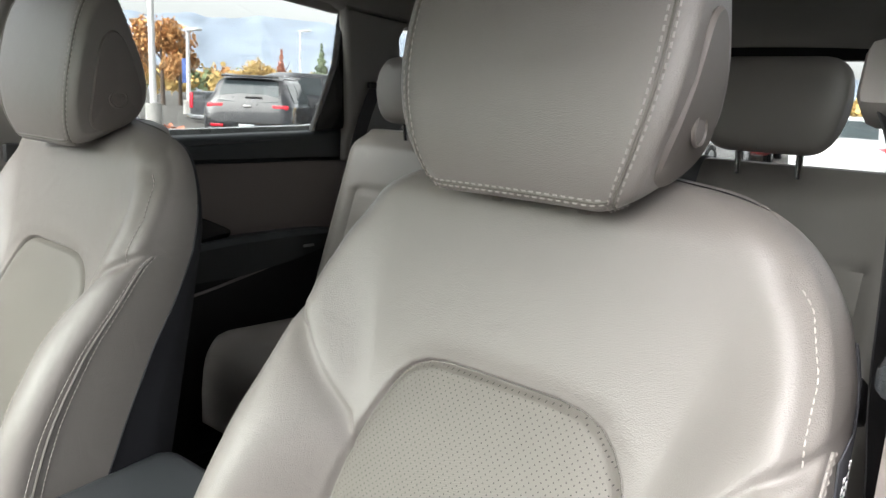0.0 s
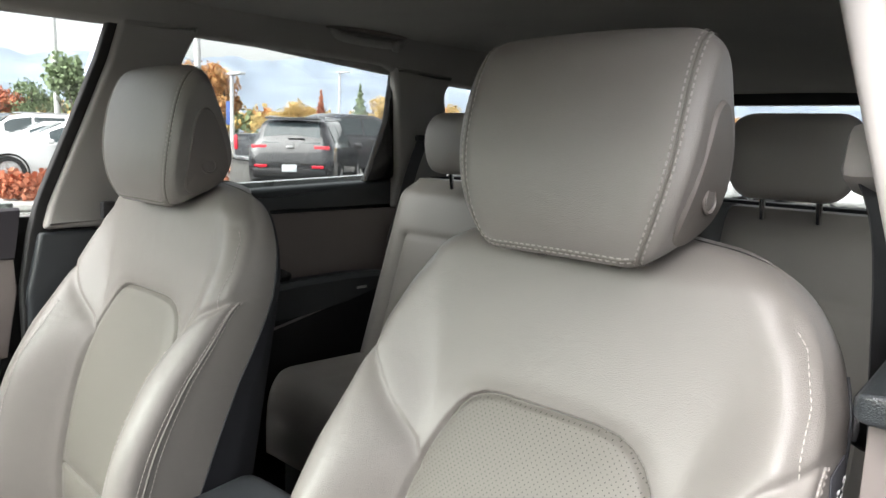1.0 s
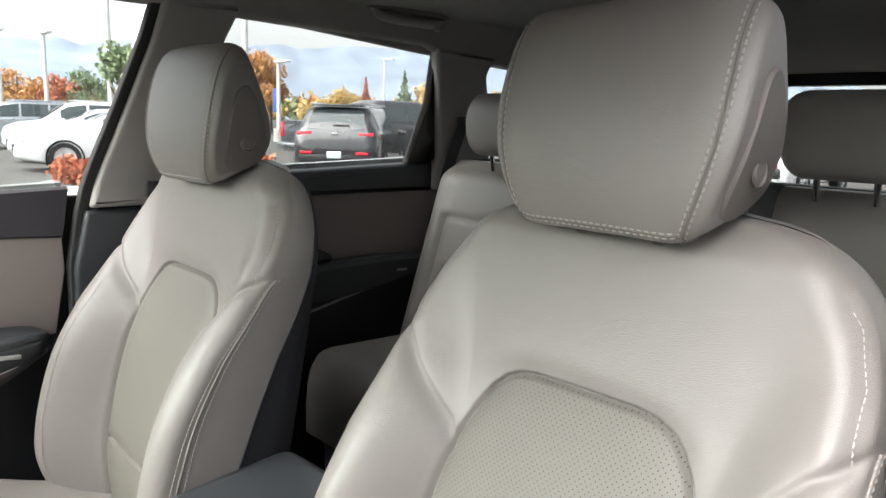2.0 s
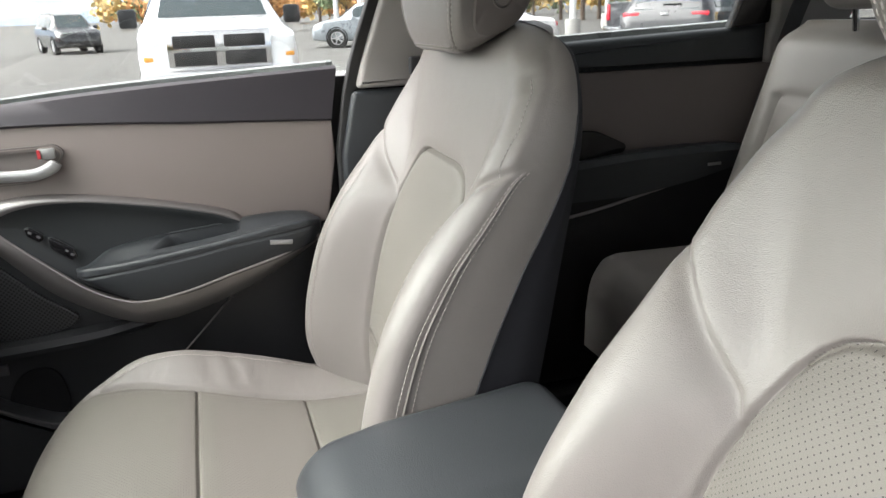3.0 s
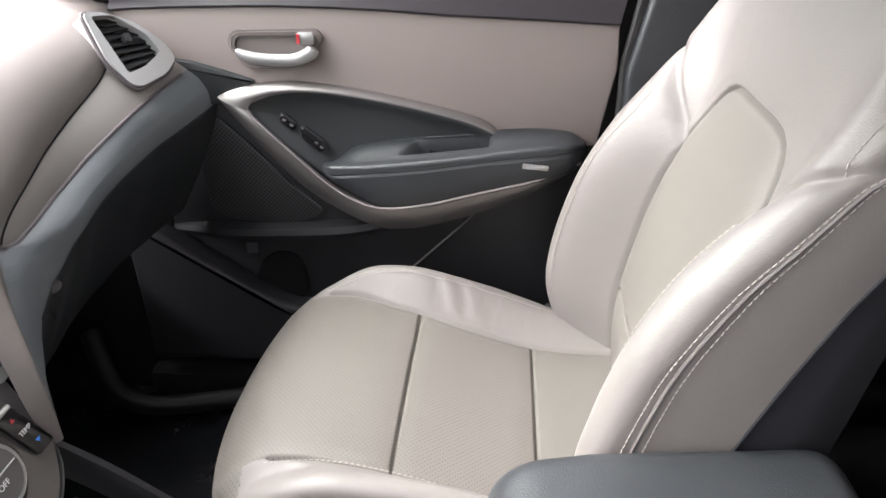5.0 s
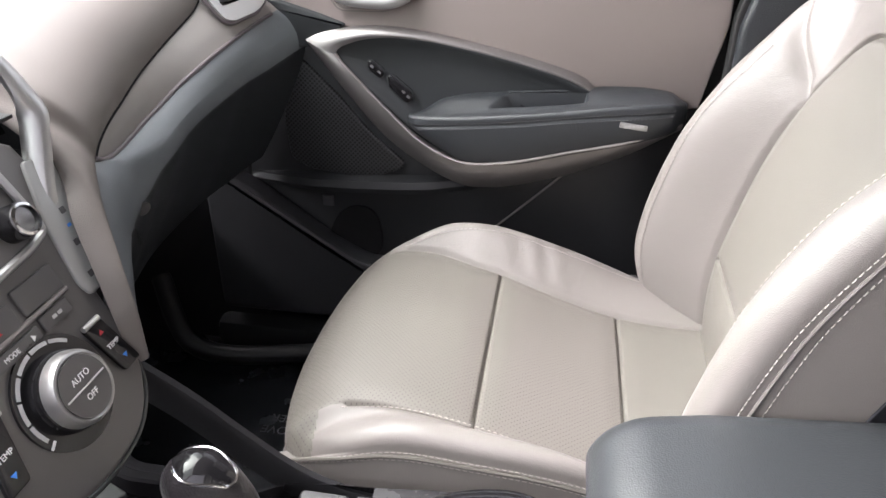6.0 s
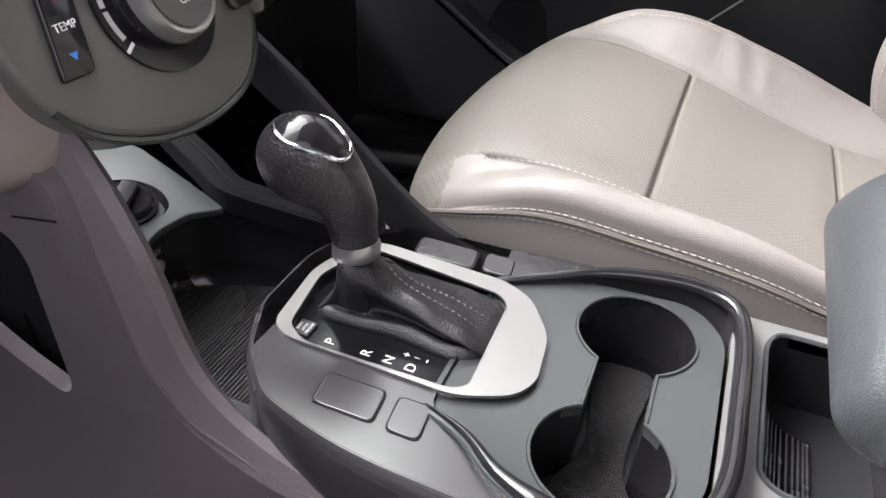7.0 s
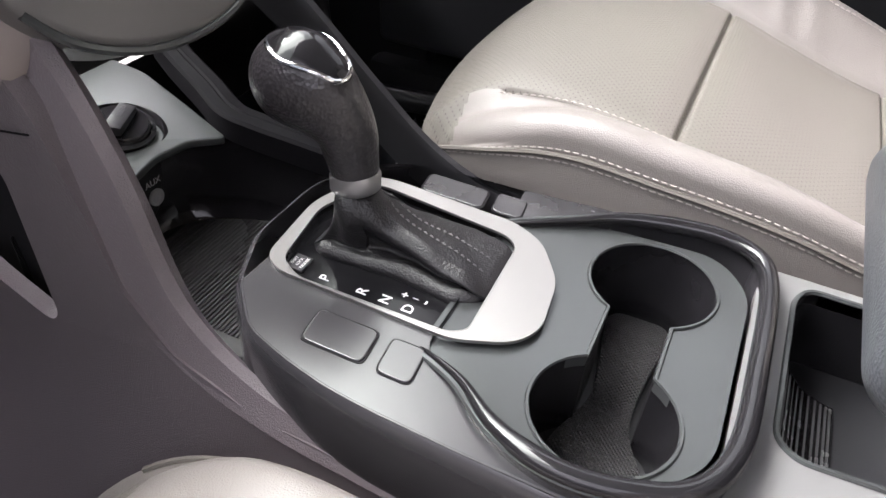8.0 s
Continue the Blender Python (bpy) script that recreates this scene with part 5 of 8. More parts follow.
    # plinth, rails and plastic shields
    part("seat_frame", bx((cx, 0.22 + dy, 0.465), (0.44, 0.46, 0.075), 0.02), M_BLACK, seat)
    for s in (-1, 1):
        part("rail", bx((cx + s * 0.19, 0.22, FLOOR + 0.035), (0.045, 0.56, 0.05), 0.006), M_BLACK, seat)
        sh = [(0.02, 0.50), (0.10, 0.535), (0.34, 0.545), (0.46, 0.60), (0.55, 0.62), (0.57, 0.52), (0.50, 0.46), (0.05, 0.455)]
        part("side_shield", prism(rounded([(a + dy, b) for a, b in sh], 0.03), "x", cx + s * 0.245, cx + s * 0.268, 0.006), M_BLACK, seat)

    # headrest
    prof = curve([(0.548, 1.258), (0.535, 1.29), (0.534, 1.34), (0.545, 1.40), (0.562, 1.445), (0.583, 1.468), (0.604, 1.460), (0.625, 1.415), (0.646, 1.36), (0.652, 1.318), (0.636, 1.29), (0.60, 1.268), (0.568, 1.256)], 64, True)
    prof[:, 1] = 1.258 + (prof[:, 1] - 1.258) * 1.08
    mid = prof.mean(0)
    H = 0.142
    cols = []
    ts = np.r_[np.linspace(-1, -0.55, 18), np.linspace(-0.5, 0.5, 15), np.linspace(0.55, 1, 18)]
    for t in ts:
        a = abs(t)
        e = np.clip((a - 0.64) / 0.36, 0, 1)
        x = math.copysign(min(a, 0.64) / 0.64 * (H - 0.042) + 0.042 * math.sin(e * math.pi / 2), t)
        sc = 1 - 0.21 * (1 - math.cos(e * math.pi / 2)) - 0.02 * a * a
        q = mid + (prof - mid) * sc
        q[:, 1] -= 0.004 * a * a
        cols.append(np.stack([np.full(len(q), x), q[:, 0] + 0.004 * a**2, q[:, 1]], 1))
    Hd = np.array(cols)
    low = np.clip((1.40 - Hd[..., 2]) / 0.14, 0, 1)
    Hd[..., 0] *= 1 - 0.26 * low**2.2
    Hd[..., 2] += head_up
    Hd = lean(Hd, recline, dy)
    Hd[..., 0] += cx
    keep = np.ones((len(ts) - 1, 64), bool)
    head = grid_part("headrest", Hd, keep, M_LEATHER, seat, "padded grey leather headrest with twin seams", wrap=True, cap=True)
    for s in (-1, 1):
        for k, idx in enumerate((7, 9)):
            ii = idx if s < 0 else len(ts) - 1 - idx
            q = np.roll(Hd[ii], 6, 0)[0:44]
            cc = Hd[ii].mean(0)
            nn = q - cc
            nn /= np.linalg.norm(nn, axis=1)[:, None]
            part("stitching", stitch_mesh(q + nn * 0.0016, nn, on=0.0046, off=0.0030, w=0.0019), M_THREAD, head)
        ii = 8 if s < 0 else len(ts) - 9
        q = np.roll(Hd[ii], 6, 0)[0:46]
        part("seam", tube(q[::2], 0.0016, 6), M_SMOOTH, head)
    for row in (0.35, 1.25):
        k = int(row)
        q = Hd[9:-9, k] * (1 + k - row) + Hd[9:-9, k + 1] * (row - k)
        part("stitching", stitch_mesh(q + np.array([0, -0.0014, -0.0006]), np.tile([0.0, -0.9, -0.4], (len(q), 1)), on=0.0046, off=0.0030, w=0.0019), M_THREAD, head)
    part("seam", tube(0.2 * Hd[9:-9, 0] + 0.8 * Hd[9:-9, 1] + np.array([0, -0.0004, -0.0002]), 0.0016, 6), M_SMOOTH, head)
    # moulded side guard with its release button
    def sidept(y, z, x):
        x = x * (1 - 0.26 * min(1.0, max(0.0, (1.40 - z) / 0.14)) ** 2.2)
        return lean(np.array([x, y, 1.258 + (z - 1.258) * 1.08 + head_up]), recline, dy) + np.array([cx, 0, 0])
    guard = curve([(0.571, 1.283), (0.568, 1.33), (0.578, 1.388), (0.598, 1.404), (0.617, 1.382), (0.638, 1.328), (0.637, 1.298), (0.604, 1.276)], 48, True)
    gm = guard.mean(0)
    for s in (-1, 1):
        rings = []
        for sc, h in ((1.0, -0.006), (1.0, 0.0005), (0.96, 0.003), (0.5, 0.0036), (0.02, 0.0036)):
            rings.append([sidept(*(gm + (g - gm) * sc), s * (H + h)) for g in guard])
        part("guard", lofted(rings), M_DARKLEATHER, head, "darker grey side guard")
    c = sidept(0.603, 1.318, H + 0.0032)
    part("release_button", turned(c, (1, 0, 0), [(0.0135, 0), (0.0135, 0.0022), (0.0122, 0.0030), (0.0108, 0.0006), (0.0098, 0.0006), (0.0090, 0.0022), (0.0008, 0.0026)]), M_DARKLEATHER, head, "round release button")
    for s in (-1, 1):
        a, b = sidept(0.606, 1.285, s * 0.062), sidept(0.612, 1.255, s * 0.062)
        part("post", tube([a, b], 0.006, 14), M_CHROME, head, "chrome post")
        part("post_guide", turned(sidept(0.612, 1.262, s * 0.062), (0, 0.2, 1), [(0.016, -0.02), (0.016, 0.012), (0.012, 0.018), (0.007, 0.019)]), M_DARKLEATHER, head)
    return seat


M_DARKLEATHER = mat("guard_plastic", (0.150, 0.134, 0.122), 0.5, grain=0.3, size=900, vary=0.03)
passenger_seat = front_seat(-0.38, 0.0, 0.0, False, "grey leather passenger seat with smooth plain back panel")
driver_seat = front_seat(0.424, DRIVER_DY, DRIVER_LEAN, True, "grey leather driver seat with perforated back panel, reclined a little", -0.070, 0.012, 0.13, -0.02)

part("shield_top", bx((-0.655, 0.388, 0.626), (0.030, 0.075, 0.022), 0.006, rot(-12, 0, 0)), M_DARKGREY, passenger_seat, "dark grey belt anchor cover")
# chrome strip added as the highlight on the shield's top edge
part("shield_glint", bx((-0.642, 0.400, 0.636), (0.006, 0.030, 0.006), 0.002, rot(-12, 0, 0)), M_CHROME, passenger_seat)

# woven tag sewn into the side of the driver's backrest
tag = part("side_tag", bx((0.6965, 0.664, 1.085), (0.0016, 0.040, 0.062), 0.0006, rot(12, 0, 0)), mat("tag_cloth", (0.06, 0.062, 0.072), 0.8, grain=0.5, size=900, vary=0.06), driver_seat, "small dark woven tag with white lettering")
for k, wd in enumerate(("SIDE", "AIRBAG")):
    word(wd, 0.0115, basis((0.6977, 0.664 + 0.013 * k, 1.080), (0, 0.2, 0.98), (0, -1, 0.2)), M_WHITE, tag)

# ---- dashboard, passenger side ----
# windscreen sheen on the lower pad is put into this base colour
M_GLOVE_LIT = add_wrinkles(mat("soft_trim_sheen_tone", (0.145, 0.163, 0.175), 0.36, spec=0.8, grain=0.5, size=700, vary=0.06, cell=True), 18, (1, 1, 1), 0.1, 0.001)
dash = thing("dashboard", (-0.4, -0.45, 0.72), "beige and black dashboard with taupe strip and end vent", "dashboard")
def stations(rows, n):
    """A smooth run through rows of points, n steps long."""
    rows = np.array(rows, float)
    u = np.linspace(0, len(rows) - 1, n)
    flat = rows.reshape(len(rows), -1)
    return np.stack([smooth_interp(u, range(len(rows)), flat[:, c]) for c in range(flat.shape[1])], 1).reshape((n,) + rows.shape[1:])


# edges of the front: pad, trim strip, rounded glovebox front; each runs from the door to the stack and down beside it
PAD = [[(-0.700, -0.440, 1.168), (-0.700, -0.50, 1.172), (-0.70, -0.62, 1.15), (-0.70, -0.80, 1.11)],
       [(-0.660, -0.373, 1.148), (-0.660, -0.40, 1.165), (-0.66, -0.52, 1.185), (-0.66, -0.80, 1.11)],
       [(-0.624, -0.333, 1.095), (-0.622, -0.345, 1.14), (-0.61, -0.45, 1.20), (-0.61, -0.80, 1.11)],
       [(-0.590, -0.327, 1.073), (-0.585, -0.33, 1.125), (-0.57, -0.44, 1.20), (-0.57, -0.80, 1.11)],
       [(-0.499, -0.323, 1.050), (-0.495, -0.32, 1.11), (-0.49, -0.42, 1.20), (-0.49, -0.80, 1.11)],
       [(-0.391, -0.308, 1.032), (-0.385, -0.30, 1.095), (-0.37, -0.40, 1.20), (-0.37, -0.80, 1.11)]]
PAD += [[(-0.300, -0.285, 1.020), (-0.290, -0.275, 1.08), (-0.26, -0.37, 1.19), (-0.26, -0.80, 1.11)],
        [(-0.234, -0.264, 1.015), (-0.220, -0.250, 1.07), (-0.18, -0.35, 1.18), (-0.16, -0.80, 1.11)],
        [(-0.194, -0.250, 1.008), (-0.180, -0.235, 1.055), (-0.13, -0.32, 1.15), (-0.07, -0.60, 1.13)],
        [(-0.180, -0.245, 1.001), (-0.172, -0.240, 1.035), (-0.130, -0.30, 1.10), (-0.08, -0.40, 1.12)],
        [(-0.155, -0.229, 0.997), (-0.150, -0.223, 1.015), (-0.135, -0.25, 1.05), (-0.110, -0.29, 1.07)]]
CHEEK = [[(-0.127, -0.209, 0.982), (-0.122, -0.203, 0.990), (-0.118, -0.215, 1.010), (-0.117, -0.243, 1.020)],
         [(-0.105, -0.191, 0.961), (-0.103, -0.186, 0.963), (-0.097, -0.196, 0.970), (-0.091, -0.217, 0.978)],
         [(-0.085, -0.172, 0.920), (-0.084, -0.167, 0.922), (-0.078, -0.174, 0.926), (-0.072, -0.192, 0.928)],
         [(-0.079, -0.164, 0.885), (-0.077, -0.160, 0.885), (-0.071, -0.165, 0.885), (-0.064, -0.178, 0.884)],
         [(-0.076, -0.161, 0.845), (-0.074, -0.159, 0.845), (-0.071, -0.160, 0.844), (-0.068, -0.172, 0.840)]]
N_ROW = 150
ROWS = stations(PAD + CHEEK, N_ROW)
w = np.linspace(1, 0, 40)[None, :, None]
P = ROWS[:, None, 0] * (1 - w) ** 3 + ROWS[:, None, 1] * 3 * w * (1 - w) ** 2 + ROWS[:, None, 2] * 3 * w * w * (1 - w) + ROWS[:, None, 3] * w ** 3
whole = np.ones((P.shape[0] - 1, P.shape[1] - 1), bool)
grid_part("pad", P, whole, M_DASH, dash, "beige soft dashboard pad running down beside the stack")
pad_edge = P[:, -1]
n_c = int(round((N_ROW - 1) * 2 / 15)) + 2
shelf = stations([(-0.80, -0.47, 1.168), (-0.80, -0.39, 1.155), (-0.742, -0.31, 1.070)], n_c)
C = np.stack([shelf * (1 - t) + (pad_edge[:n_c] + np.array([0, 0, -0.001])) * t for t in np.linspace(0, 1, 8)], 1)[:, ::-1]
grid_part("end_panel", C, np.ones((n_c - 1, 7), bool), M_DASH, dash)
EDGE = [(-0.735, -0.250, 1.050), (-0.716, -0.257, 1.046), (-0.645, -0.279, 1.030), (-0.556, -0.287, 1.017), (-0.450, -0.294, 0.999), (-0.361, -0.288, 0.987), (-0.279, -0.273, 0.983), (-0.209, -0.253, 0.990),
        (-0.180, -0.245, 1.000), (-0.155, -0.229, 0.995), (-0.127, -0.210, 0.980), (-0.105, -0.192, 0.959), (-0.085, -0.173, 0.918), (-0.079, -0.165, 0.884), (-0.076, -0.162, 0.843)]
RIDGE = [(-0.735, -0.220, 1.015), (-0.718, -0.228, 1.011), (-0.650, -0.255, 0.994), (-0.570, -0.268, 0.985), (-0.480, -0.272, 0.976), (-0.400, -0.267, 0.970), (-0.330, -0.256, 0.964), (-0.283, -0.250, 0.960),
         (-0.250, -0.245, 0.955), (-0.222, -0.237, 0.950), (-0.190, -0.225, 0.940), (-0.160, -0.212, 0.927), (-0.125, -0.193, 0.905), (-0.095, -0.176, 0.883), (-0.086, -0.170, 0.843)]
edge, ridge = stations(EDGE, N_ROW), stations(RIDGE, N_ROW)
G = np.zeros((N_ROW, 46, 3))
for i in range(N_ROW):
    f = float(smoothstep(0.55, 0.95, i / (N_ROW - 1)))
    under = np.array([-0.05 * f, -0.040, -0.105 + 0.085 * f])
    for j in range(20):
        t = j / 19
        G[i, j] = edge[i] * (1 - t) + ridge[i] * t + np.array([0, 0.6, 0.8]) * 0.004 * (1 - 0.7 * f) * math.sin(math.pi * t)
    base, d = G[i, 19], G[i, 19] - G[i, 18]
    for j in range(20, 46):
        t = (j - 19) / 26
        G[i, j] = base + d * (0.6 + 8.0 * (1 - f)) * (1 - math.exp(-t * (20 - 12 * (1 - f)))) + under * (2.2 * t * t + 0.5 * t) * np.array([1, 1, 1.0 - 0.25 * t])
# one trim in two tones: pale sheen above, shade painted black below
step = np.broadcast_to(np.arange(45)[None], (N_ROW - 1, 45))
grid_part("lower_pad", G, step < 23, M_GLOVE_LIT, dash, "blue-grey soft lower dashboard")
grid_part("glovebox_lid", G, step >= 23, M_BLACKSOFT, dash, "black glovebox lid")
# the trim strip lies between the pad and the glovebox and goes on behind the vent
tip = int(round((N_ROW - 1) * 9 / 15))
corner = int(round((N_ROW - 1) * 2 / 15))
tipe = int(round((N_ROW - 1) * 8 / 14))
n_s = 110
upper = np.concatenate([stations([(-0.735, -0.285, 1.070), (-0.68, -0.315, 1.068), tuple(P[corner, -1])], 30)[:-1], P[corner:tip + 1, -1]])
lower = edge[:tipe + 1]
def spread(line, bias):
    s = np.r_[0, np.cumsum(np.linalg.norm(np.diff(line, axis=0), axis=1))]
    return np.stack([np.interp(np.linspace(0, s[-1], n_s), s, line[:, c]) for c in range(3)], 1)
upper, lower = spread(upper, 0), spread(lower, 0)
S = np.stack([upper * (1 - t) + lower * t + np.array([0, 0.5, 0.8]) * 0.003 * math.sin(math.pi * t) for t in np.linspace(0, 1, 14)], 1)
grid_part("strip", S, np.ones((n_s - 1, 13), bool), M_GREYTRIM, dash, "taupe satin trim strip")
hook = [tuple(p + np.array([0, 0.0008, 0.0])) for p in lower[6:-1:3]] + [tuple(P[tip - 1, -1] + np.array([0.003, 0.001, 0.001]))]
part("strip_groove", tube(curve(hook, 90), 0.0030, 8), M_MAUVE, dash, "dark bronze edge of the strip")
part("pad_groove", tube(curve([tuple(p + np.array([0, 0.0006, 0])) for p in pad_edge[corner - 8:tip:4]], 80), 0.0014, 6), M_MATTE, dash)
part("dash_end", prism([(-0.95, 1.0), (-0.60, 1.15), (-0.42, 1.17), (-0.33, 1.10), (-0.31, 0.98), (-0.34, 0.86), (-0.60, 0.76), (-0.95, 0.76)], "x", -0.745, -0.733, 0.004), M_BLACK, dash)
# driver's half, out of view, added to keep windscreen light off the console
rings = []
for x in np.linspace(0.13, 0.735, 24):
    hood = 0.05 * math.exp(-((x - 0.40) / 0.14) ** 2)
    rings.append([(x, -0.95, 1.06), (x, -0.60, 1.15 + 0.4 * hood), (x, -0.42, 1.16 + hood), (x, -0.33, 1.13 + hood), (x, -0.30, 1.06), (x, -0.31, 0.96), (x, -0.27, 0.90), (x, -0.27, 0.80), (x, -0.33, 0.70), (x, -0.60, 0.68), (x, -0.95, 0.70)])
part("driver_side", lofted(rings), M_BLACKSOFT, dash, "black driver side of the dashboard")
# black board that stands in for the shade under the dashboard
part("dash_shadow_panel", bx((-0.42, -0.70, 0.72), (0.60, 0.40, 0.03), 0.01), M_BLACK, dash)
# glovebox lid line and lock
def gpt(k, j, out=0.0):
    """A point of the glovebox front, by station from the door and by step from its upper edge."""
    return G[int(round(k / 14 * (N_ROW - 1))), j] + np.array([0.3, 0.9, 0.1]) * out
part("lid_line", tube(curve([gpt(8.2, 33), gpt(9.0, 30), gpt(9.8, 27), gpt(10.4, 24), gpt(10.9, 21)], 20), 0.0012, 6), M_BLACK, dash)
lk = part("lock", turned(tuple(gpt(9.0, 24)), (0.4, 0.85, -0.3), [(0.009, 0), (0.009, 0.003), (0.0065, 0.004), (0.0005, 0.003)]), M_DARKGREY, dash, "small round key lock")
# end vent in its silver frame
vo = Vector((-0.655, -0.292, 1.075))
vn = Vector((0.35, 0.80, 0.48)).normalized()
vx = Vector((0.874, -0.465, 0.138))
vx = (vx - vn * vx.dot(vn)).normalized()
vy = vx.cross(vn)
if vy.z > 0:
    vy = -vy
def vpt(a, b, h=0.0):
    return vo + vx * a + vy * b + vn * h
def vplate(outline, holes, h0, h1):
    bm = plate_with_holes(outline, holes, "z", h0, h1)
    for v in bm.verts:
        v.co = vpt(*v.co)
    return bm
vout = rounded(VENT_OUT, 0.012, 5)
vin = rounded(VENT_IN, 0.006, 5)
vm = vout.mean(0)
vf = part("vent_frame", vplate(vout, [vin], -0.03, 0.009), M_SILVERLIGHT, dash, "satin silver vent frame")
part("vent_bezel", tube([vpt(*(vm + (p - vm) * 1.02), 0.002) for p in [*vout, vout[0]]], 0.0035, 8, caps=False), M_MAUVE, vf, "brown-grey bezel round the vent")
part("vent_back", vplate(vm + (vin - vm) * 1.03, [], -0.034, -0.030), M_MATTE, vf)
def vbox(c, size, tilt, h, turn=0.0):
    bm = bx((0, 0, 0), size, 0.001, rot(0, 0, turn) @ rot(tilt, 0, 0))
    m = Matrix((vx, vy, vn)).transposed().to_4x4()
    m.translation = vpt(*c, h)
    bmesh.ops.transform(bm, matrix=m, verts=bm.verts)
    bmesh.ops.recalc_face_normals(bm, faces=bm.faces)
    return bm
vane_ends = np.array(VENT_SLATS)
for u in np.linspace(0, len(VENT_SLATS) - 1, 7):
    p, q = [[float(np.interp(u, range(len(vane_ends)), vane_ends[:, e, k])) for k in (0, 1)] for e in (0, 1)]
    c = ((p[0] + q[0]) / 2, (p[1] + q[1]) / 2)
    L = math.hypot(p[0] - q[0], p[1] - q[1])
    part("vane", vbox(c, (L - 0.003, 0.012, 0.003), 30, -0.006, math.degrees(math.atan2(p[1] - q[1], p[0] - q[0]))), M_BLACK, vf)
part("vent_tab", vbox((0.0124, -0.0417), (0.012, 0.014, 0.012), 0, -0.002), M_DARKGREY, vf)
part("vent_wheel", vbox((-0.004, 0.0165), (0.018, 0.008, 0.004), 0, 0.004, 22), M_GREYPRINT, vf)

# ---- centre stack ----
stack = thing("centre_stack", (0.018, -0.2, 0.8), "black centre stack with climate dial and radio buttons", "control panel")
SO, SX, SY = Vector((0.018, -0.18, 0.875)), Vector((-1, 0, 0)), Vector((0, -0.41, 0.912)).normalized()
SN = SX.cross(SY)
def spt(a, b, h=0.0):
    return SO + SX * a + SY * b + SN * h
def splate(outline, holes, h0, h1):
    bm = plate_with_holes(outline, holes, "z", h0, h1)
    for v in bm.verts:
        v.co = spt(*v.co)
    return bm
def sprism(outline, h0, h1, bevel=0.001):
    bm = prism(outline, "z", h0, h1, bevel)
    for v in bm.verts:
        v.co = spt(*v.co)
    return bm
def rect(a, b, w, h, r=0.002, skew=0.0):
    return rounded([(a - w / 2 - skew * h / 2, b - h / 2), (a + w / 2 - skew * h / 2, b - h / 2), (a + w / 2 + skew * h / 2, b + h / 2), (a - w / 2 + skew * h / 2, b + h / 2)], r, 3)
M_STRIP = mat("light_satin_strip", (0.34, 0.35, 0.34), 0.42, metal=0.3, vary=0.04, grain=0.1, size=1600)
M_PANEL = mat("charcoal_panel", (0.140, 0.136, 0.131), 0.36, metal=0.3, grain=0.08, size=1500, vary=0.05)
M_KEY = mat("charcoal_key", (0.095, 0.092, 0.089), 0.42, grain=0.1, size=1500, vary=0.05)
face = curve([(-0.120, 0.02), (-0.112, -0.03), (-0.085, -0.062), (-0.045, -0.080), (0.0, -0.085), (0.045, -0.078), (0.075, -0.055), (0.092, -0.02), (0.096, 0.05), (0.10, 0.11), (0.10, 0.20), (-0.12, 0.20), (-0.122, 0.10)], 70, True)
fp = part("face", sprism(face, -0.05, 0.0, 0.006), M_PANEL, stack, "charcoal control panel")
part("lip_line", tube([spt(a, b, -0.004) for a, b in curve([(-0.105, -0.040), (-0.085, -0.063), (-0.045, -0.081), (0.0, -0.086), (0.045, -0.079), (0.076, -0.056), (0.093, -0.02)], 40)], 0.0032, 8), M_SATIN, stack, "satin edge below the panel")
# climate dial
dl = part("climate_dial", turned(spt(0, 0, 0), SN, [(0.036, 0), (0.0355, 0.010), (0.0345, 0.0125), (0.0335, 0.013)]), M_GLOSS, stack, "silver-rimmed climate dial")
part("dial_ring", turned(spt(0, 0, 0.012), SN, [(0.0335, 0), (0.0325, 0.009), (0.0305, 0.0130), (0.0285, 0.0138), (0.0268, 0.0125)]), M_SILVER, dl, "satin silver ring")
part("dial_face", turned(spt(0, 0, 0.0205), SN, [(0.0266, 0), (0.0264, 0.0055), (0.0005, 0.0060)]), M_KEY, dl)
part("dial_split", bx(spt(0, 0, 0.0266), (0.048, 0.0012, 0.0008), 0.0, basis((0, 0, 0), SX, SY).to_3x3()), M_GREYPRINT, dl)
word("AUTO", 0.0078, basis(spt(0, 0.009, 0.0268), SX, SY), M_WHITE, dl)
word("OFF", 0.0078, basis(spt(0, -0.009, 0.0268), SX, SY), M_WHITE, dl)
part("dial_moat", splate(curve([(0.050 * math.cos(t), 0.050 * math.sin(t)) for t in np.linspace(0, 2 * math.pi, 30)[:-1]], 48, True), [], 0.0, 0.003), M_GLOSS, stack, "black ring round the dial")
# white arc of the fan scale
for k in range(6):
    a0 = radians(205 - k * 27)
    arc = [(r * math.cos(a0 - radians(d)), r * math.sin(a0 - radians(d))) for r, ds in ((0.0425, np.linspace(1, 25, 8)), (0.046, np.linspace(25, 1, 8))) for d in ds]
    part("scale_segment", sprism(arc, 0.003, 0.0036, 0.0), M_GREYPRINT, stack)
part("scale_minus", bx(spt(-0.0395, -0.024, 0.0035), (0.008, 0.0022, 0.0008), 0.0, basis((0, 0, 0), SX, SY).to_3x3() @ rot(0, 0, 30)), M_WHITE, stack)
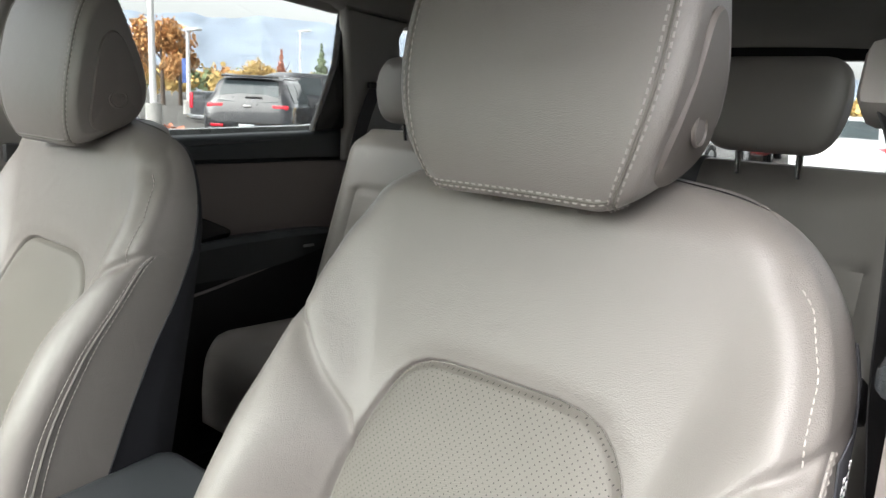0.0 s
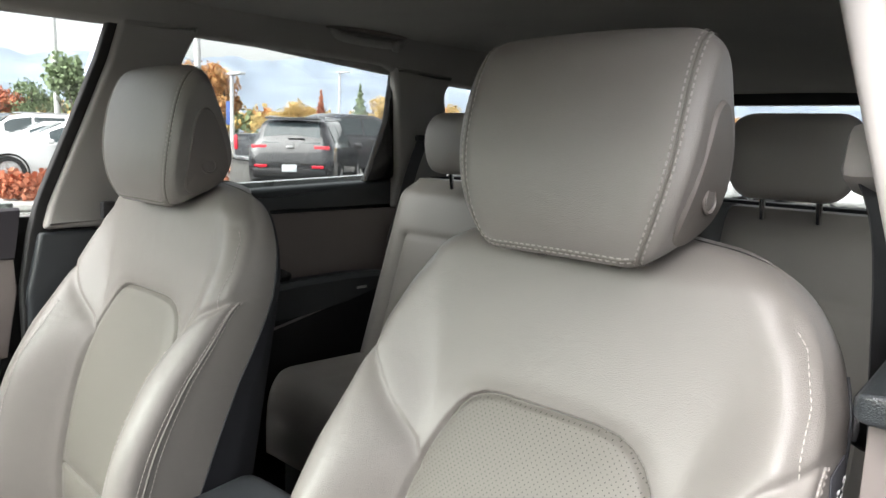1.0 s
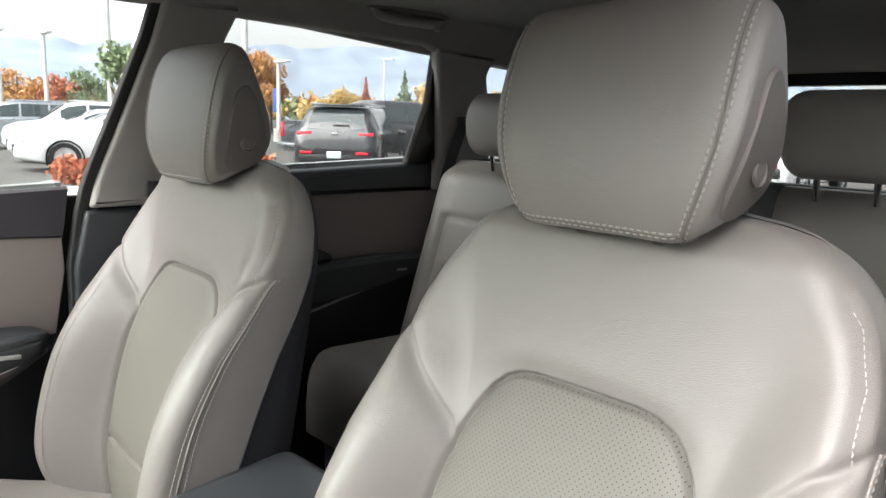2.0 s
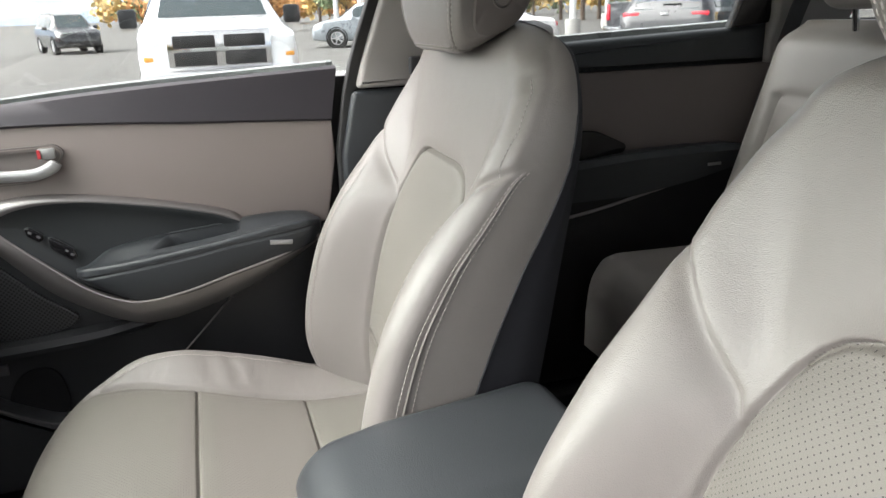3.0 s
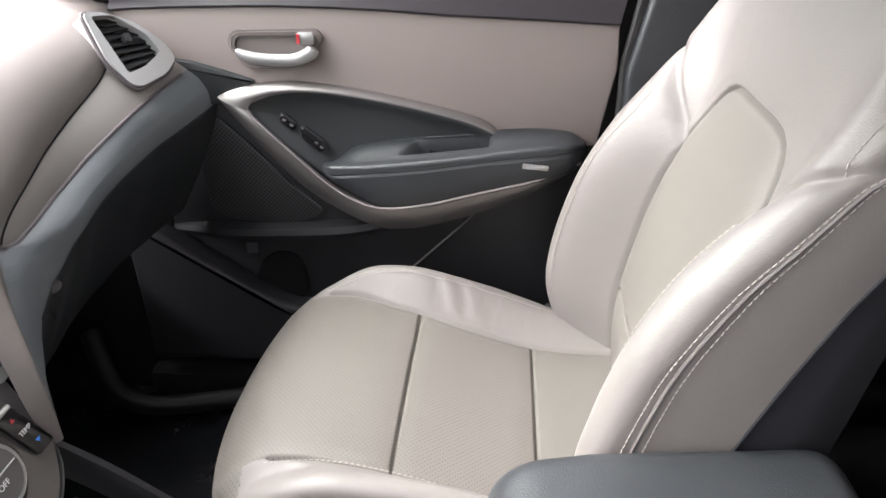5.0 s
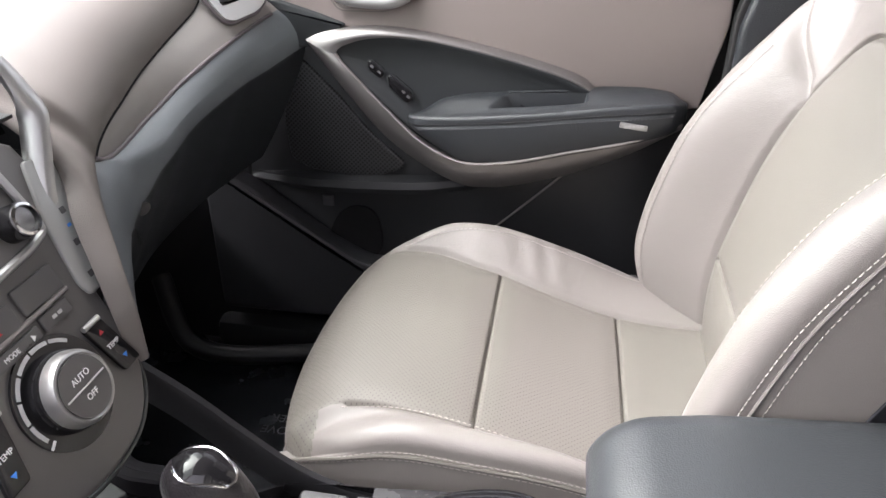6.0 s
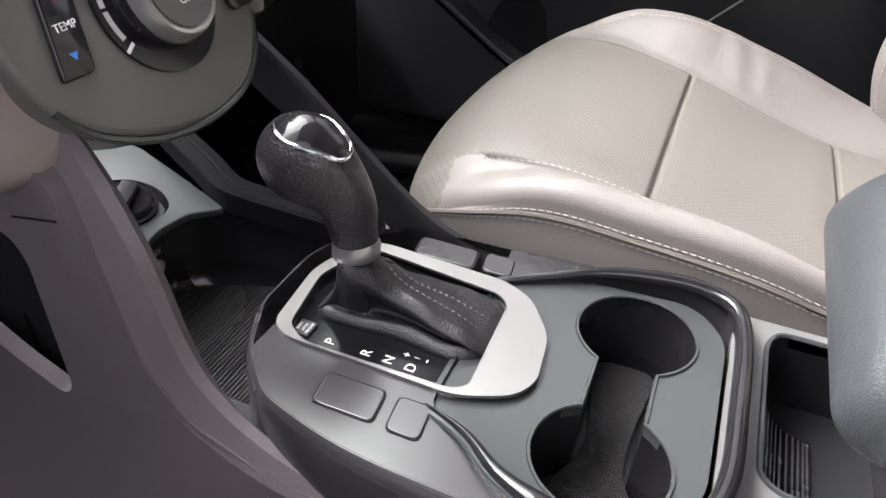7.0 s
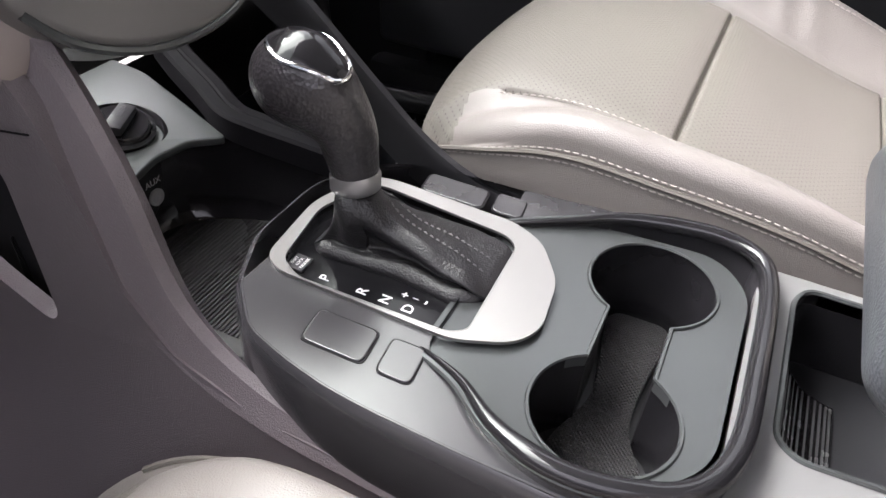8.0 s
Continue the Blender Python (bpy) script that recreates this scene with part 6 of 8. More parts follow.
# temperature rockers
for a, sk in ((-0.076, 0.25), (0.068, -0.25)):
    o = rounded([(a - 0.012 - 0.028 * sk, -0.028), (a + 0.012 - 0.028 * sk, -0.028), (a + 0.012 + 0.028 * sk, 0.028), (a - 0.012 + 0.028 * sk, 0.028)], 0.004, 4)
    rk = part("temperature_rocker", sprism(o, 0.0, 0.005, 0.0015), M_GLOSS, stack, "glossy black temperature rocker")
    part("rocker_cap", tube([spt(a - 0.011 + 0.03 * sk, 0.028, 0.005), spt(a + 0.011 + 0.03 * sk, 0.028, 0.005)], 0.0028, 8), M_SILVER, rk)
    word("TEMP", 0.0068, basis(spt(a, 0.0, 0.0053), SX, SY), M_WHITE, rk)
    for e, mt in ((1, M_RED), (-1, M_BLUE)):
        c = a + 0.016 * sk * e
        part("arrow", sprism([(c - 0.003, e * 0.014), (c + 0.003, e * 0.014), (c, e * 0.014 + e * 0.0045)], 0.005, 0.0056, 0.0), mt, rk)
# rows of keys
def key(a, b, w, h, name, text="", size=0.0055, mt=None, tilt=0.0):
    k = part("key", sprism(rect(a, b, w, h), -0.001, 0.003, 0.001), mt or M_KEY, stack)
    if text:
        word(text, size, basis(spt(a, b, 0.0033), SX, SY), M_WHITE, k)
    else:
        for j in range(name):
            part("key_mark", bx(spt(a + (j - (name - 1) / 2) * 0.007, b, 0.0033), (0.005, 0.003, 0.0005), 0.0, basis((0, 0, 0), SX, SY).to_3x3()), M_GREYPRINT, k)
    return k
key(-0.078, 0.044, 0.036, 0.014, 0, "CLIMATE", 0.0062)
word("A/C", 0.0055, basis(spt(-0.076, 0.030, 0.0006), SX, SY), M_WHITE, stack)
key(-0.018, 0.052, 0.070, 0.012, 0, "MODE", 0.006)
for a in (-0.043, 0.008):
    part("key_mark", sprism([(a - 0.002, 0.052), (a + 0.002, 0.055), (a + 0.002, 0.049)] if a < 0 else [(a + 0.002, 0.052), (a - 0.002, 0.055), (a - 0.002, 0.049)], 0.003, 0.0036, 0.0), M_WHITE, stack)
key(0.040, 0.054, 0.036, 0.014, 2)
hz = key(-0.022, 0.076, 0.060, 0.022, 0)
part("hazard_mark", sprism([(-0.031, 0.070), (-0.013, 0.070), (-0.022, 0.084)], 0.003, 0.0038, 0.0), M_RED, hz, "red hazard triangle")
kk = key(-0.080, 0.072, 0.046, 0.020, 0)
part("orange_mark", sprism(rect(-0.078, 0.072, 0.014, 0.008, 0.001), 0.003, 0.0036, 0.0), M_ORANGE, kk)
key(0.040, 0.080, 0.050, 0.024, 0)
part("row_line", tube([spt(-0.11, 0.060, 0.002), spt(0.065, 0.066, 0.002)], 0.0025, 6), M_PEWTER, stack)
# radio surround with its knob
part("radio_frame", tube([spt(a, b, 0.004) for a, b in curve([(-0.12, 0.098), (0.03, 0.108), (0.070, 0.114), (0.080, 0.122), (0.078, 0.150), (0.070, 0.20)], 36)], 0.004, 8), M_SILVER, stack, "silver radio surround")
rkn = part("radio_knob", turned(spt(0.058, 0.135, 0.0), SN, [(0.016, 0), (0.0155, 0.016), (0.014, 0.020), (0.011, 0.021), (0.010, 0.018), (0.0005, 0.018)]), M_GLOSS, stack, "black knob with silver rim")
part("knob_rim", turned(spt(0.058, 0.135, 0.0185), SN, [(0.0145, 0), (0.0142, 0.0022), (0.0118, 0.0028), (0.0115, 0.0)]), M_CHROME, rkn)
for r_ in range(3):
    for c_ in range(2):
        key(-0.075 + c_ * 0.052, 0.122 + r_ * 0.024, 0.048, 0.019, 2)
# satin side strip with small keys, and the beige cheek beside it
stp = [(0.084, 0.045), (0.108, 0.048), (0.122, 0.10), (0.138, 0.165), (0.106, 0.175), (0.087, 0.12), (0.078, 0.06)]
ss = part("side_strip", sprism(rounded(stp, 0.006, 4), -0.004, 0.004, 0.002), M_STRIP, stack, "satin grey strip of seat-heater keys")
for k in range(3):
    b = 0.062 + 0.030 * k
    a = 0.096 + 0.26 * (b - 0.062)
    part("key_mark", bx(spt(a, b, 0.0045), (0.006, 0.006, 0.0006), 0.0, basis((0, 0, 0), SX, SY).to_3x3()), M_DARKGREY, ss)
part("lamp_mark", bx(spt(0.108, 0.108, 0.0045), (0.004, 0.003, 0.0006), 0.0, basis((0, 0, 0), SX, SY).to_3x3()), M_BLUE, ss)
vfr = [spt(a, b, h) for a, b, h in ((0.100, 0.112, -0.012), (0.112, 0.145, -0.004), (0.132, 0.185, 0.006), (0.143, 0.215, 0.012), (0.136, 0.26, 0.012), (0.112, 0.31, 0.006), (0.085, 0.34, 0.0))]
part("vent_surround", tube(curve(vfr, 40), 0.013, 12, 0.6), M_SILVER, stack, "silver centre vent surround")
for k in range(5):
    part("vent_vane", bx(spt(0.105, 0.215 + 0.022 * k, -0.012), (0.06, 0.004, 0.02), 0.001, basis((0, 0, 0), SX, SY).to_3x3() @ rot(25, 0, 0)), M_BLACK, stack)
part("vent_recess", bx(spt(0.06, 0.27, -0.03), (0.16, 0.14, 0.01), 0.002, basis((0, 0, 0), SX, SY).to_3x3()), M_MATTE, stack)
for s in (1,):
    ck = curve([(0.150, -0.195, 0.955), (0.140, -0.19, 0.90), (0.128, -0.185, 0.845), (0.105, -0.175, 0.815), (0.090, -0.185, 0.800)], 24)
    rings = []
    for p in ck:
        rings.append([p, p + np.array([0.03, -0.004, -0.012]), p + np.array([0.055, -0.02, -0.014]), p + np.array([0.05, -0.08, 0.0]), p + np.array([0, -0.06, 0])])
    part("lower_cheek", lofted(rings), M_BEIGE, stack, "beige cheek below the stack")

# ---- centre console ----
con = thing("centre_console", (0.0, 0.15, FLOOR), "black centre console with gear lever, cup holders and storage", "centre console")
# side walls of the console, from nose to armrest
for sd in (-1, 1):
    rings = []
    for y in np.linspace(-0.34, 0.62, 50):
        w = np.interp(y, [-0.34, -0.10, 0.0, 0.2, 0.62], [0.118, 0.122, 0.130, 0.135, 0.130])
        zt = np.interp(y, [-0.34, -0.12, -0.06, 0.02, 0.10, 0.24, 0.26, 0.62], [0.50, 0.52, 0.575, 0.592, 0.605, 0.615, 0.636, 0.64])
        rings.append([(sd * (w + 0.012), y, 0.40), (sd * w, y, zt - 0.05), (sd * (w - 0.003), y, zt), (sd * (w - 0.014), y, zt), (sd * (w - 0.014), y, 0.40)])
    part("side_wall", lofted(rings), M_MAUVE, con, "dark plastic console side")
part("floor_pan", bx((0, 0.16, 0.52), (0.22, 0.92, 0.02), 0.004), M_MATTE, con)
# one hourglass opening for both cups
def hourglass(r, cx1, cx2, cy, neck):
    d = math.asin(neck / r)
    right = [(cx2 + r * math.cos(t), cy + r * math.sin(t)) for t in np.linspace(-math.pi + d, math.pi - d, 34)]
    left = [(cx1 + r * math.cos(t), cy + r * math.sin(t)) for t in np.linspace(d, 2 * math.pi - d, 34)]
    return right + left
HG = hourglass(0.046, -0.063, 0.068, 0.166, 0.022)
plate = rounded([(-0.080, 0.045), (-0.112, 0.118), (-0.118, 0.205), (-0.085, 0.232), (0.075, 0.232), (0.112, 0.200), (0.120, 0.150), (0.100, 0.100), (0.074, 0.045)], 0.02, 5)
part("cup_plate", plate_with_holes(plate, [HG], "z", 0.640, 0.6500), M_SATIN, con, "satin grey cup holder surround")
def wall_of(loop, z0, z1, shrink=0.92):
    p = np.array(loop)
    m = p.mean(0)
    rows = []
    for t in np.linspace(0, 1, 6):
        rows.append([(q[0], q[1], z0 + (z1 - z0) * t) for q in (m + (p - m) * (1 - (1 - shrink) * t))])
    return rows
bm = bmesh.new()
loft(bm, wall_of(HG, 0.6495, 0.575, 0.97), caps=False)
part("cup_well", bm, M_GLOSSDARK, con, "black cup holder wells")
part("cup_floor", prism(hourglass(0.046, -0.063, 0.068, 0.166, 0.022), "z", 0.568, 0.576), M_BLACK, con)
part("cup_lip", tube([(x, y, 0.6505) for x, y in HG + HG[:1]], 0.0016, 6, caps=False), M_SATIN, con)
M_MATRUB = mat("textured_rubber", (0.038, 0.037, 0.038), 0.5, vary=0.08)
add_weave(M_MATRUB, 130, "X", 0.9, 0.0015, (0, 0, 0.785))
add_weave(M_MATRUB, 130, "Y", 0.9, 0.0015, (0, 0, 0.785))
ml = curve([(-0.088, 0.141), (-0.095, 0.165), (-0.088, 0.189), (-0.031, 0.184), (0.02, 0.184), (0.062, 0.205), (0.085, 0.195), (0.092, 0.165), (0.085, 0.140), (0.052, 0.135), (0.003, 0.150), (-0.04, 0.146)], 60, True)
part("cup_mat", prism(ml, "z", 0.575, 0.586, 0.002), M_MATRUB, con, "diamond-textured rubber cup mat")
# gloss rim round the cup zone
rim = curve([(-0.072, 0.045), (-0.098, 0.090), (-0.118, 0.130), (-0.127, 0.185), (-0.118, 0.225), (-0.085, 0.2405), (0.0, 0.243), (0.070, 0.2405), (0.108, 0.222), (0.125, 0.185), (0.128, 0.150), (0.115, 0.112), (0.090, 0.080), (0.074, 0.045)], 80)
zrim = np.interp(np.linspace(0, 1, 80), [0, 0.12, 0.25, 0.75, 0.88, 1], [0.652, 0.658, 0.664, 0.664, 0.660, 0.652])
part("rim", tube([(p[0], p[1], z) for p, z in zip(rim, zrim)], np.interp(np.linspace(0, 1, 80), [0, 0.2, 0.8, 1], [0.0006, 0.0068, 0.0068, 0.0006]), 10), M_GLOSS, con, "gloss black rim")
part("rim_outer_wall", lofted([[(p[0] * 1.0, p[1], 0.54), (p[0] * 1.035, (p[1] - 0.15) * 1.035 + 0.15, 0.54), (p[0] * 1.045, (p[1] - 0.15) * 1.045 + 0.15, z - 0.002), (p[0] * 1.0, p[1], z)] for p, z in zip(rim, zrim)]), M_SATINDARK, con, "dark console flank")
part("rim_line", tube([(p[0] * 1.04, (p[1] - 0.15) * 1.04 + 0.15, z - 0.001) for p, z in zip(rim, zrim)], 0.0022, 6), M_SATIN, con)
# gear surround: wings with blanks, nose rounded towards the tray
wing = rounded([(-0.100, 0.090), (-0.120, 0.132), (-0.129, 0.185), (-0.134, 0.185), (-0.131, 0.11), (-0.124, 0.05), (-0.122, 0.0), (-0.114, -0.055), (-0.088, -0.094), (-0.040, -0.112), (0.030, -0.112), (0.080, -0.090), (0.113, -0.058), (0.124, -0.023), (0.131, 0.010), (0.134, 0.042), (0.136, 0.10), (0.137, 0.185), (0.130, 0.185), (0.129, 0.150), (0.117, 0.112), (0.092, 0.080), (0.075, 0.050), (-0.075, 0.050)], 0.012, 4)
wing_hole = rounded([(-0.062, -0.070), (-0.015, -0.087), (0.048, -0.077), (0.060, -0.057), (0.058, 0.058), (0.050, 0.069), (-0.046, 0.066), (-0.056, 0.055), (-0.067, -0.058)], 0.008, 4)
part("gear_surround", plate_with_holes(wing, [wing_hole], "z", 0.620, 0.6532), M_SATINDARK, con, "satin black gear surround")
bm = bmesh.new()
p = np.array(wing)
m_ = p.mean(0)
loft(bm, [[(q[0], q[1], z) for q in m_ + (p - m_) * s] for s, z in ((0.99, 0.6534), (1.01, 0.6515), (1.03, 0.646), (1.04, 0.635), (1.045, 0.585))], caps=False)
part("surround_flank", bm, M_SATINDARK, con, sharp=60)
for blanks in (((0.077, -0.026, 0.106, 0.022), (0.077, 0.029, 0.107, 0.056)), ((-0.106, -0.034, -0.080, 0.022), (-0.108, 0.027, -0.082, 0.055))):
    for x0, y0, x1, y1 in blanks:
        o = rounded([(x0, y0), (x1, y0 + 0.003), (x1, y1), (x0, y1 - 0.003)], 0.006, 5)
        mid = o.mean(0)
        part("blank_gap", prism(mid + (o - mid) * 1.06, "z", 0.650, 0.6537), M_MATTE, con)
        part("blank_key", prism(o, "z", 0.650, 0.6548, 0.0010), M_SATINDARK, con, "blank switch cover", sharp=12)
# silver bezel
part("bezel", plate_with_holes(rounded([(0.050, -0.089), (0.0605, -0.073), (0.0625, 0.063), (0.046, 0.100), (0.026, 0.111), (-0.024, 0.105), (-0.061, 0.081), (-0.074, 0.055), (-0.079, -0.058), (-0.072, -0.079), (-0.020, -0.096)], 0.012, 5), [wing_hole], "z", 0.6535, 0.6562), M_BEZEL, con, "satin silver gear bezel")
part("bezel_edge", tube([(x, y, 0.6558) for x, y in [*map(tuple, wing_hole), tuple(wing_hole[0])]], 0.0007, 6, caps=False), M_BEZEL, con)
wm = wing_hole.mean(0)
M_GATE = mat("gate_black", (0.008, 0.008, 0.009), 0.14, spec=0.16, vary=0.05, rvary=0.04)
part("gate_plate", prism(wm + (wing_hole - wm) * 1.03, "z", 0.628, 0.6470, 0.0), M_GATE, con, "gloss black gate plate")
for ch, y, x, sz in (("P", -0.044, 0.0440, 0.0115), ("R", -0.014, 0.0432, 0.0115), ("N", 0.004, 0.0425, 0.0115), ("D", 0.022, 0.0432, 0.0115), ("+", 0.014, 0.032, 0.010), ("-", 0.029, 0.032, 0.012), ("|", 0.0215, 0.032, 0.005)):
    word(ch, sz, basis((x, y, 0.6473), (-1, 0, 0), (0, -1, 0)), M_WHITE, con, "gear_letter")
sl = part("shift_lock", bx((0.040, -0.0685, 0.6480), (0.016, 0.014, 0.003), 0.001), M_DARKGREY, con, "small shift lock cover")
for k, wd in enumerate(("SHIFT", "LOCK", "RELEASE")):
    word(wd, 0.0032, basis((0.040, -0.0725 + 0.0042 * k, 0.6497), (-1, 0, 0), (0, -1, 0)), M_WHITE, sl)

# gear lever
lev = thing("gear_lever", (0.0, -0.04, 0.645), "leather gear lever with chrome-framed top and gathered boot", "gear lever")
axis = [((0.001, -0.044, 0.712), 0.0175), ((0.001, -0.047, 0.728), 0.0200), ((0.002, -0.050, 0.743), 0.0225), ((0.003, -0.058, 0.756), 0.0265), ((0.004, -0.069, 0.766), 0.0320), ((0.005, -0.080, 0.773), 0.0345)]
kp = np.array([a for a, _ in axis])
kr = [r for _, r in axis]
# the knob: rings along a bent axis, flattened across
cl = curve(kp, 30)
rl = np.interp(np.linspace(0, 1, 30), np.linspace(0, 1, len(kr)), kr)
rings = []
for i, c in enumerate(cl):
    t = Vector(cl[min(i + 1, 29)] - cl[max(i - 1, 0)]).normalized()
    u = Vector((1, 0, 0))
    v = t.cross(u).normalized()
    rings.append([Vector(c) + u * rl[i] * 0.82 * math.cos(a) + v * rl[i] * math.sin(a) for a in np.linspace(0, 2 * math.pi, 37)[:-1]])
last, tdir = Vector(cl[-1]), Vector(cl[-1] - cl[-3]).normalized()
for k in range(1, 10):
    e = k / 9 * math.pi / 2
    v = tdir.cross(Vector((1, 0, 0))).normalized()
    r = rl[-1] * math.cos(e) + 0.0002
    c = last + tdir * rl[-1] * 1.02 * math.sin(e)
    rings.append([c + Vector((1, 0, 0)) * r * 0.82 * math.cos(a) + v * r * math.sin(a) for a in np.linspace(0, 2 * math.pi, 37)[:-1]])
M_KNOB = mat("knob_leather", (0.024, 0.022, 0.024), 0.30, spec=0.7, grain=0.28, size=380, vary=0.06, cell=True)
kn = part("knob", lofted(rings), M_KNOB, lev, "grained black leather knob")
# chrome-framed glossy inlay laid over the top of the knob, rounded before and tapering towards the rear
tree_ = BVHTree.FromPolygons([v.co + lev.location for v in kn.data.vertices], [tuple(p.vertices) for p in kn.data.polygons])
top_dir = Vector((0.06, 0.52, 0.85)).normalized()
along = Vector((0, 0.85, -0.52)).normalized()
across = along.cross(top_dir).normalized()
KC = last + tdir * 0.006
def on_knob(l, w, h):
    hit = tree_.ray_cast(KC + along * l + across * w + top_dir * 0.2, -top_dir)
    return np.array(hit[0] + hit[1] * h if hit[0] else KC + along * l + across * w)
def inlay(scale, h, n=25, m=13):
    rows_ = []
    for u in np.linspace(0, 1, n):
        l = -0.0265 + 0.058 * u
        w = 0.0195 * scale * min(math.sqrt(max(0.0, 1 - (1 - u / 0.42) ** 2)) if u < 0.42 else 1.0, 1.0) * (1 - 0.60 * float(smoothstep(0.35, 1.0, u))) * (math.sqrt(max(0.0, 1 - max(0.0, (u - 0.9) / 0.1) ** 2)) + 0.02)
        rows_.append([on_knob(l, w * q, h) for q in np.linspace(-1, 1, m)])
    return np.array(rows_)
g1 = inlay(0.97, 0.0012)
grid_part("inlay", g1, np.ones((24, 12), bool), M_GLOSS, kn, "gloss black inlay")
g2 = inlay(1.03, 0.0010)
loop = np.r_[g2[:, 0], g2[-2:0:-1, -1]]
for _ in range(4):
    loop = 0.5 * loop + 0.25 * (np.roll(loop, 1, 0) + np.roll(loop, -1, 0))
loop = [tuple(p) for p in loop] + [tuple(loop[0])]
part("inlay_rim", tube(loop, 0.0019, 8, caps=False), M_CHROME, kn, "chrome inlay rim")
part("collar", lofted([[Vector((0.001, -0.044, 0.712)) + Vector((math.cos(a) * 0.0145 * s, math.sin(a) * 0.0180 * s, h + 0.25 * math.sin(a) * 0.012)) for a in np.linspace(0, 2 * math.pi, 33)[:-1]] for s, h in ((0.98, -0.013), (1.06, -0.011), (1.06, -0.001), (0.98, 0.002))]), M_SILVER, lev, "satin silver collar")
# gathered leather boot: cross-sections from front to rear, each rising from the far edge to a crest, folding over it and tucking under
def boot_section(y):
    h = float(smooth_interp(y, [-0.072, -0.066, -0.060, -0.050, -0.038, -0.028, -0.015, 0.0, 0.025, 0.045, 0.058, 0.066, 0.071], [0.004, 0.014, 0.030, 0.056, 0.056, 0.050, 0.039, 0.032, 0.027, 0.021, 0.014, 0.008, 0.003]))
    c = float(smooth_interp(y, [-0.072, -0.050, -0.030, 0.0, 0.03, 0.055, 0.071], [0.006, 0.002, 0.002, 0.004, 0.009, 0.010, 0.004]))
    w = float(smooth_interp(y, [-0.072, -0.058, -0.044, -0.030, -0.010, 0.071], [0.006, 0.009, 0.014, 0.010, 0.005, 0.004]))
    tuck = float(smoothstep(-0.050, -0.012, y) * smoothstep(0.074, 0.050, y))
    end = 0.020 * (1 - math.sqrt(max(0.0, 1 - max(0.0, (abs(y + 0.001) - 0.053) / 0.021) ** 2)))
    far = float(np.interp(y, [-0.074, 0.03, 0.072], [-0.0545, -0.0545, -0.046])) + end
    near = float(np.interp(y, [-0.074, -0.04, 0.0, 0.045, 0.072], [0.025, 0.023, 0.020, 0.025, 0.016])) - end
    lo = min(0.010, 0.8 * h)
    pts = [(far, 0.0), (far + 0.001, 0.5 * lo), (far + 0.005, lo), (far + 0.35 * (c - w - far), lo + 0.30 * (h - lo)), (far + 0.70 * (c - w - far), lo + 0.62 * (h - lo)), (c - w, 0.95 * h), (c, h),
           (c + w * 0.8, 0.96 * h), (c + w + 0.004, 0.80 * h), (c + w + 0.005 - 0.002 * tuck, (0.60 + 0.03 * tuck) * h), (c + w + 0.004 - 0.009 * tuck, (0.42 - 0.02 * tuck) * h), (c + w + 0.003 - 0.008 * tuck, (0.28 - 0.06 * tuck) * h),
           (near - 0.009, 0.9 * lo), (near - 0.004, 0.75 * lo), (near, 0.35 * lo), (near + 0.0005, 0.0)]
    return curve(pts, 72)


G = np.zeros((96, 72, 3))
for i, y in enumerate(np.linspace(-0.072, 0.071, 96)):
    q = boot_section(y)
    crease = 0.0007 * np.sin(110 * y + 90 * q[:, 0]) * np.sin(np.linspace(0, math.pi, 72)) + 0.0006 * np.sin(170 * y - 160 * q[:, 0] + 1.0) * np.sin(np.linspace(0, math.pi, 72))
    crease *= 1 - 0.8 * float(np.exp(-(((y + 0.044) / 0.012) ** 2)))
    G[i] = np.stack([q[:, 0], y + 0.004 * np.sin(70 * q[:, 1]) * (1 if y < -0.03 else 0), 0.6472 + np.clip(q[:, 1] + crease * np.clip(q[:, 1] / 0.008, 0, 1), 0, None)], 1)
M_BOOT = add_wrinkles(mat("boot_leather", (0.014, 0.014, 0.015), 0.40, grain=0.35, size=600, vary=0.06, cell=True), 45, (1, 1, 1), 0.25, 0.003)
bt = grid_part("boot", G[:, ::-1], np.ones((95, 71), bool), M_BOOT, lev, "black gathered leather boot")
for jj in (17, 21):
    part("stitching", stitch_mesh(G[24:88, jj] + np.array([0, 0, 0.0006]), np.tile([-0.4, 0.1, 0.9], (64, 1)), on=0.0032, off=0.0022, w=0.0010), M_DARKGREY, bt)

# tray before the lever, sockets and outlet plate
M_RIB = mat("ribbed_rubber", (0.045, 0.045, 0.046), 0.28, vary=0.06)
tray = thing("storage_tray", (-0.02, -0.18, 0.54), "black open tray with ribbed mat, sockets and power outlet", "storage tray")
part("tray_floor", prism(rounded([(-0.112, -0.29), (0.112, -0.29), (0.112, -0.05), (-0.112, -0.05)], 0.02), "z", 0.535, 0.555, 0.002), M_BLACK, tray)
tm = part("tray_mat", prism(rounded([(-0.085, -0.265), (0.060, -0.265), (0.075, -0.10), (-0.085, -0.10)], 0.02), "z", 0.555, 0.5575, 0.001), M_RUBBER, tray, "ribbed rubber mat")
for k in range(40):
    y = -0.258 + k * 0.0039
    part("rib", bx((-0.010, y, 0.5580), (0.135, 0.0020, 0.002), 0.0), M_RIB, tm)
wl_ = curve([(0.112, -0.276), (0.06, -0.2815), (0.0, -0.2815), (-0.040, -0.277), (-0.064, -0.258), (-0.078, -0.236), (-0.092, -0.205), (-0.100, -0.165), (-0.106, -0.11)], 60)
bm = bmesh.new()
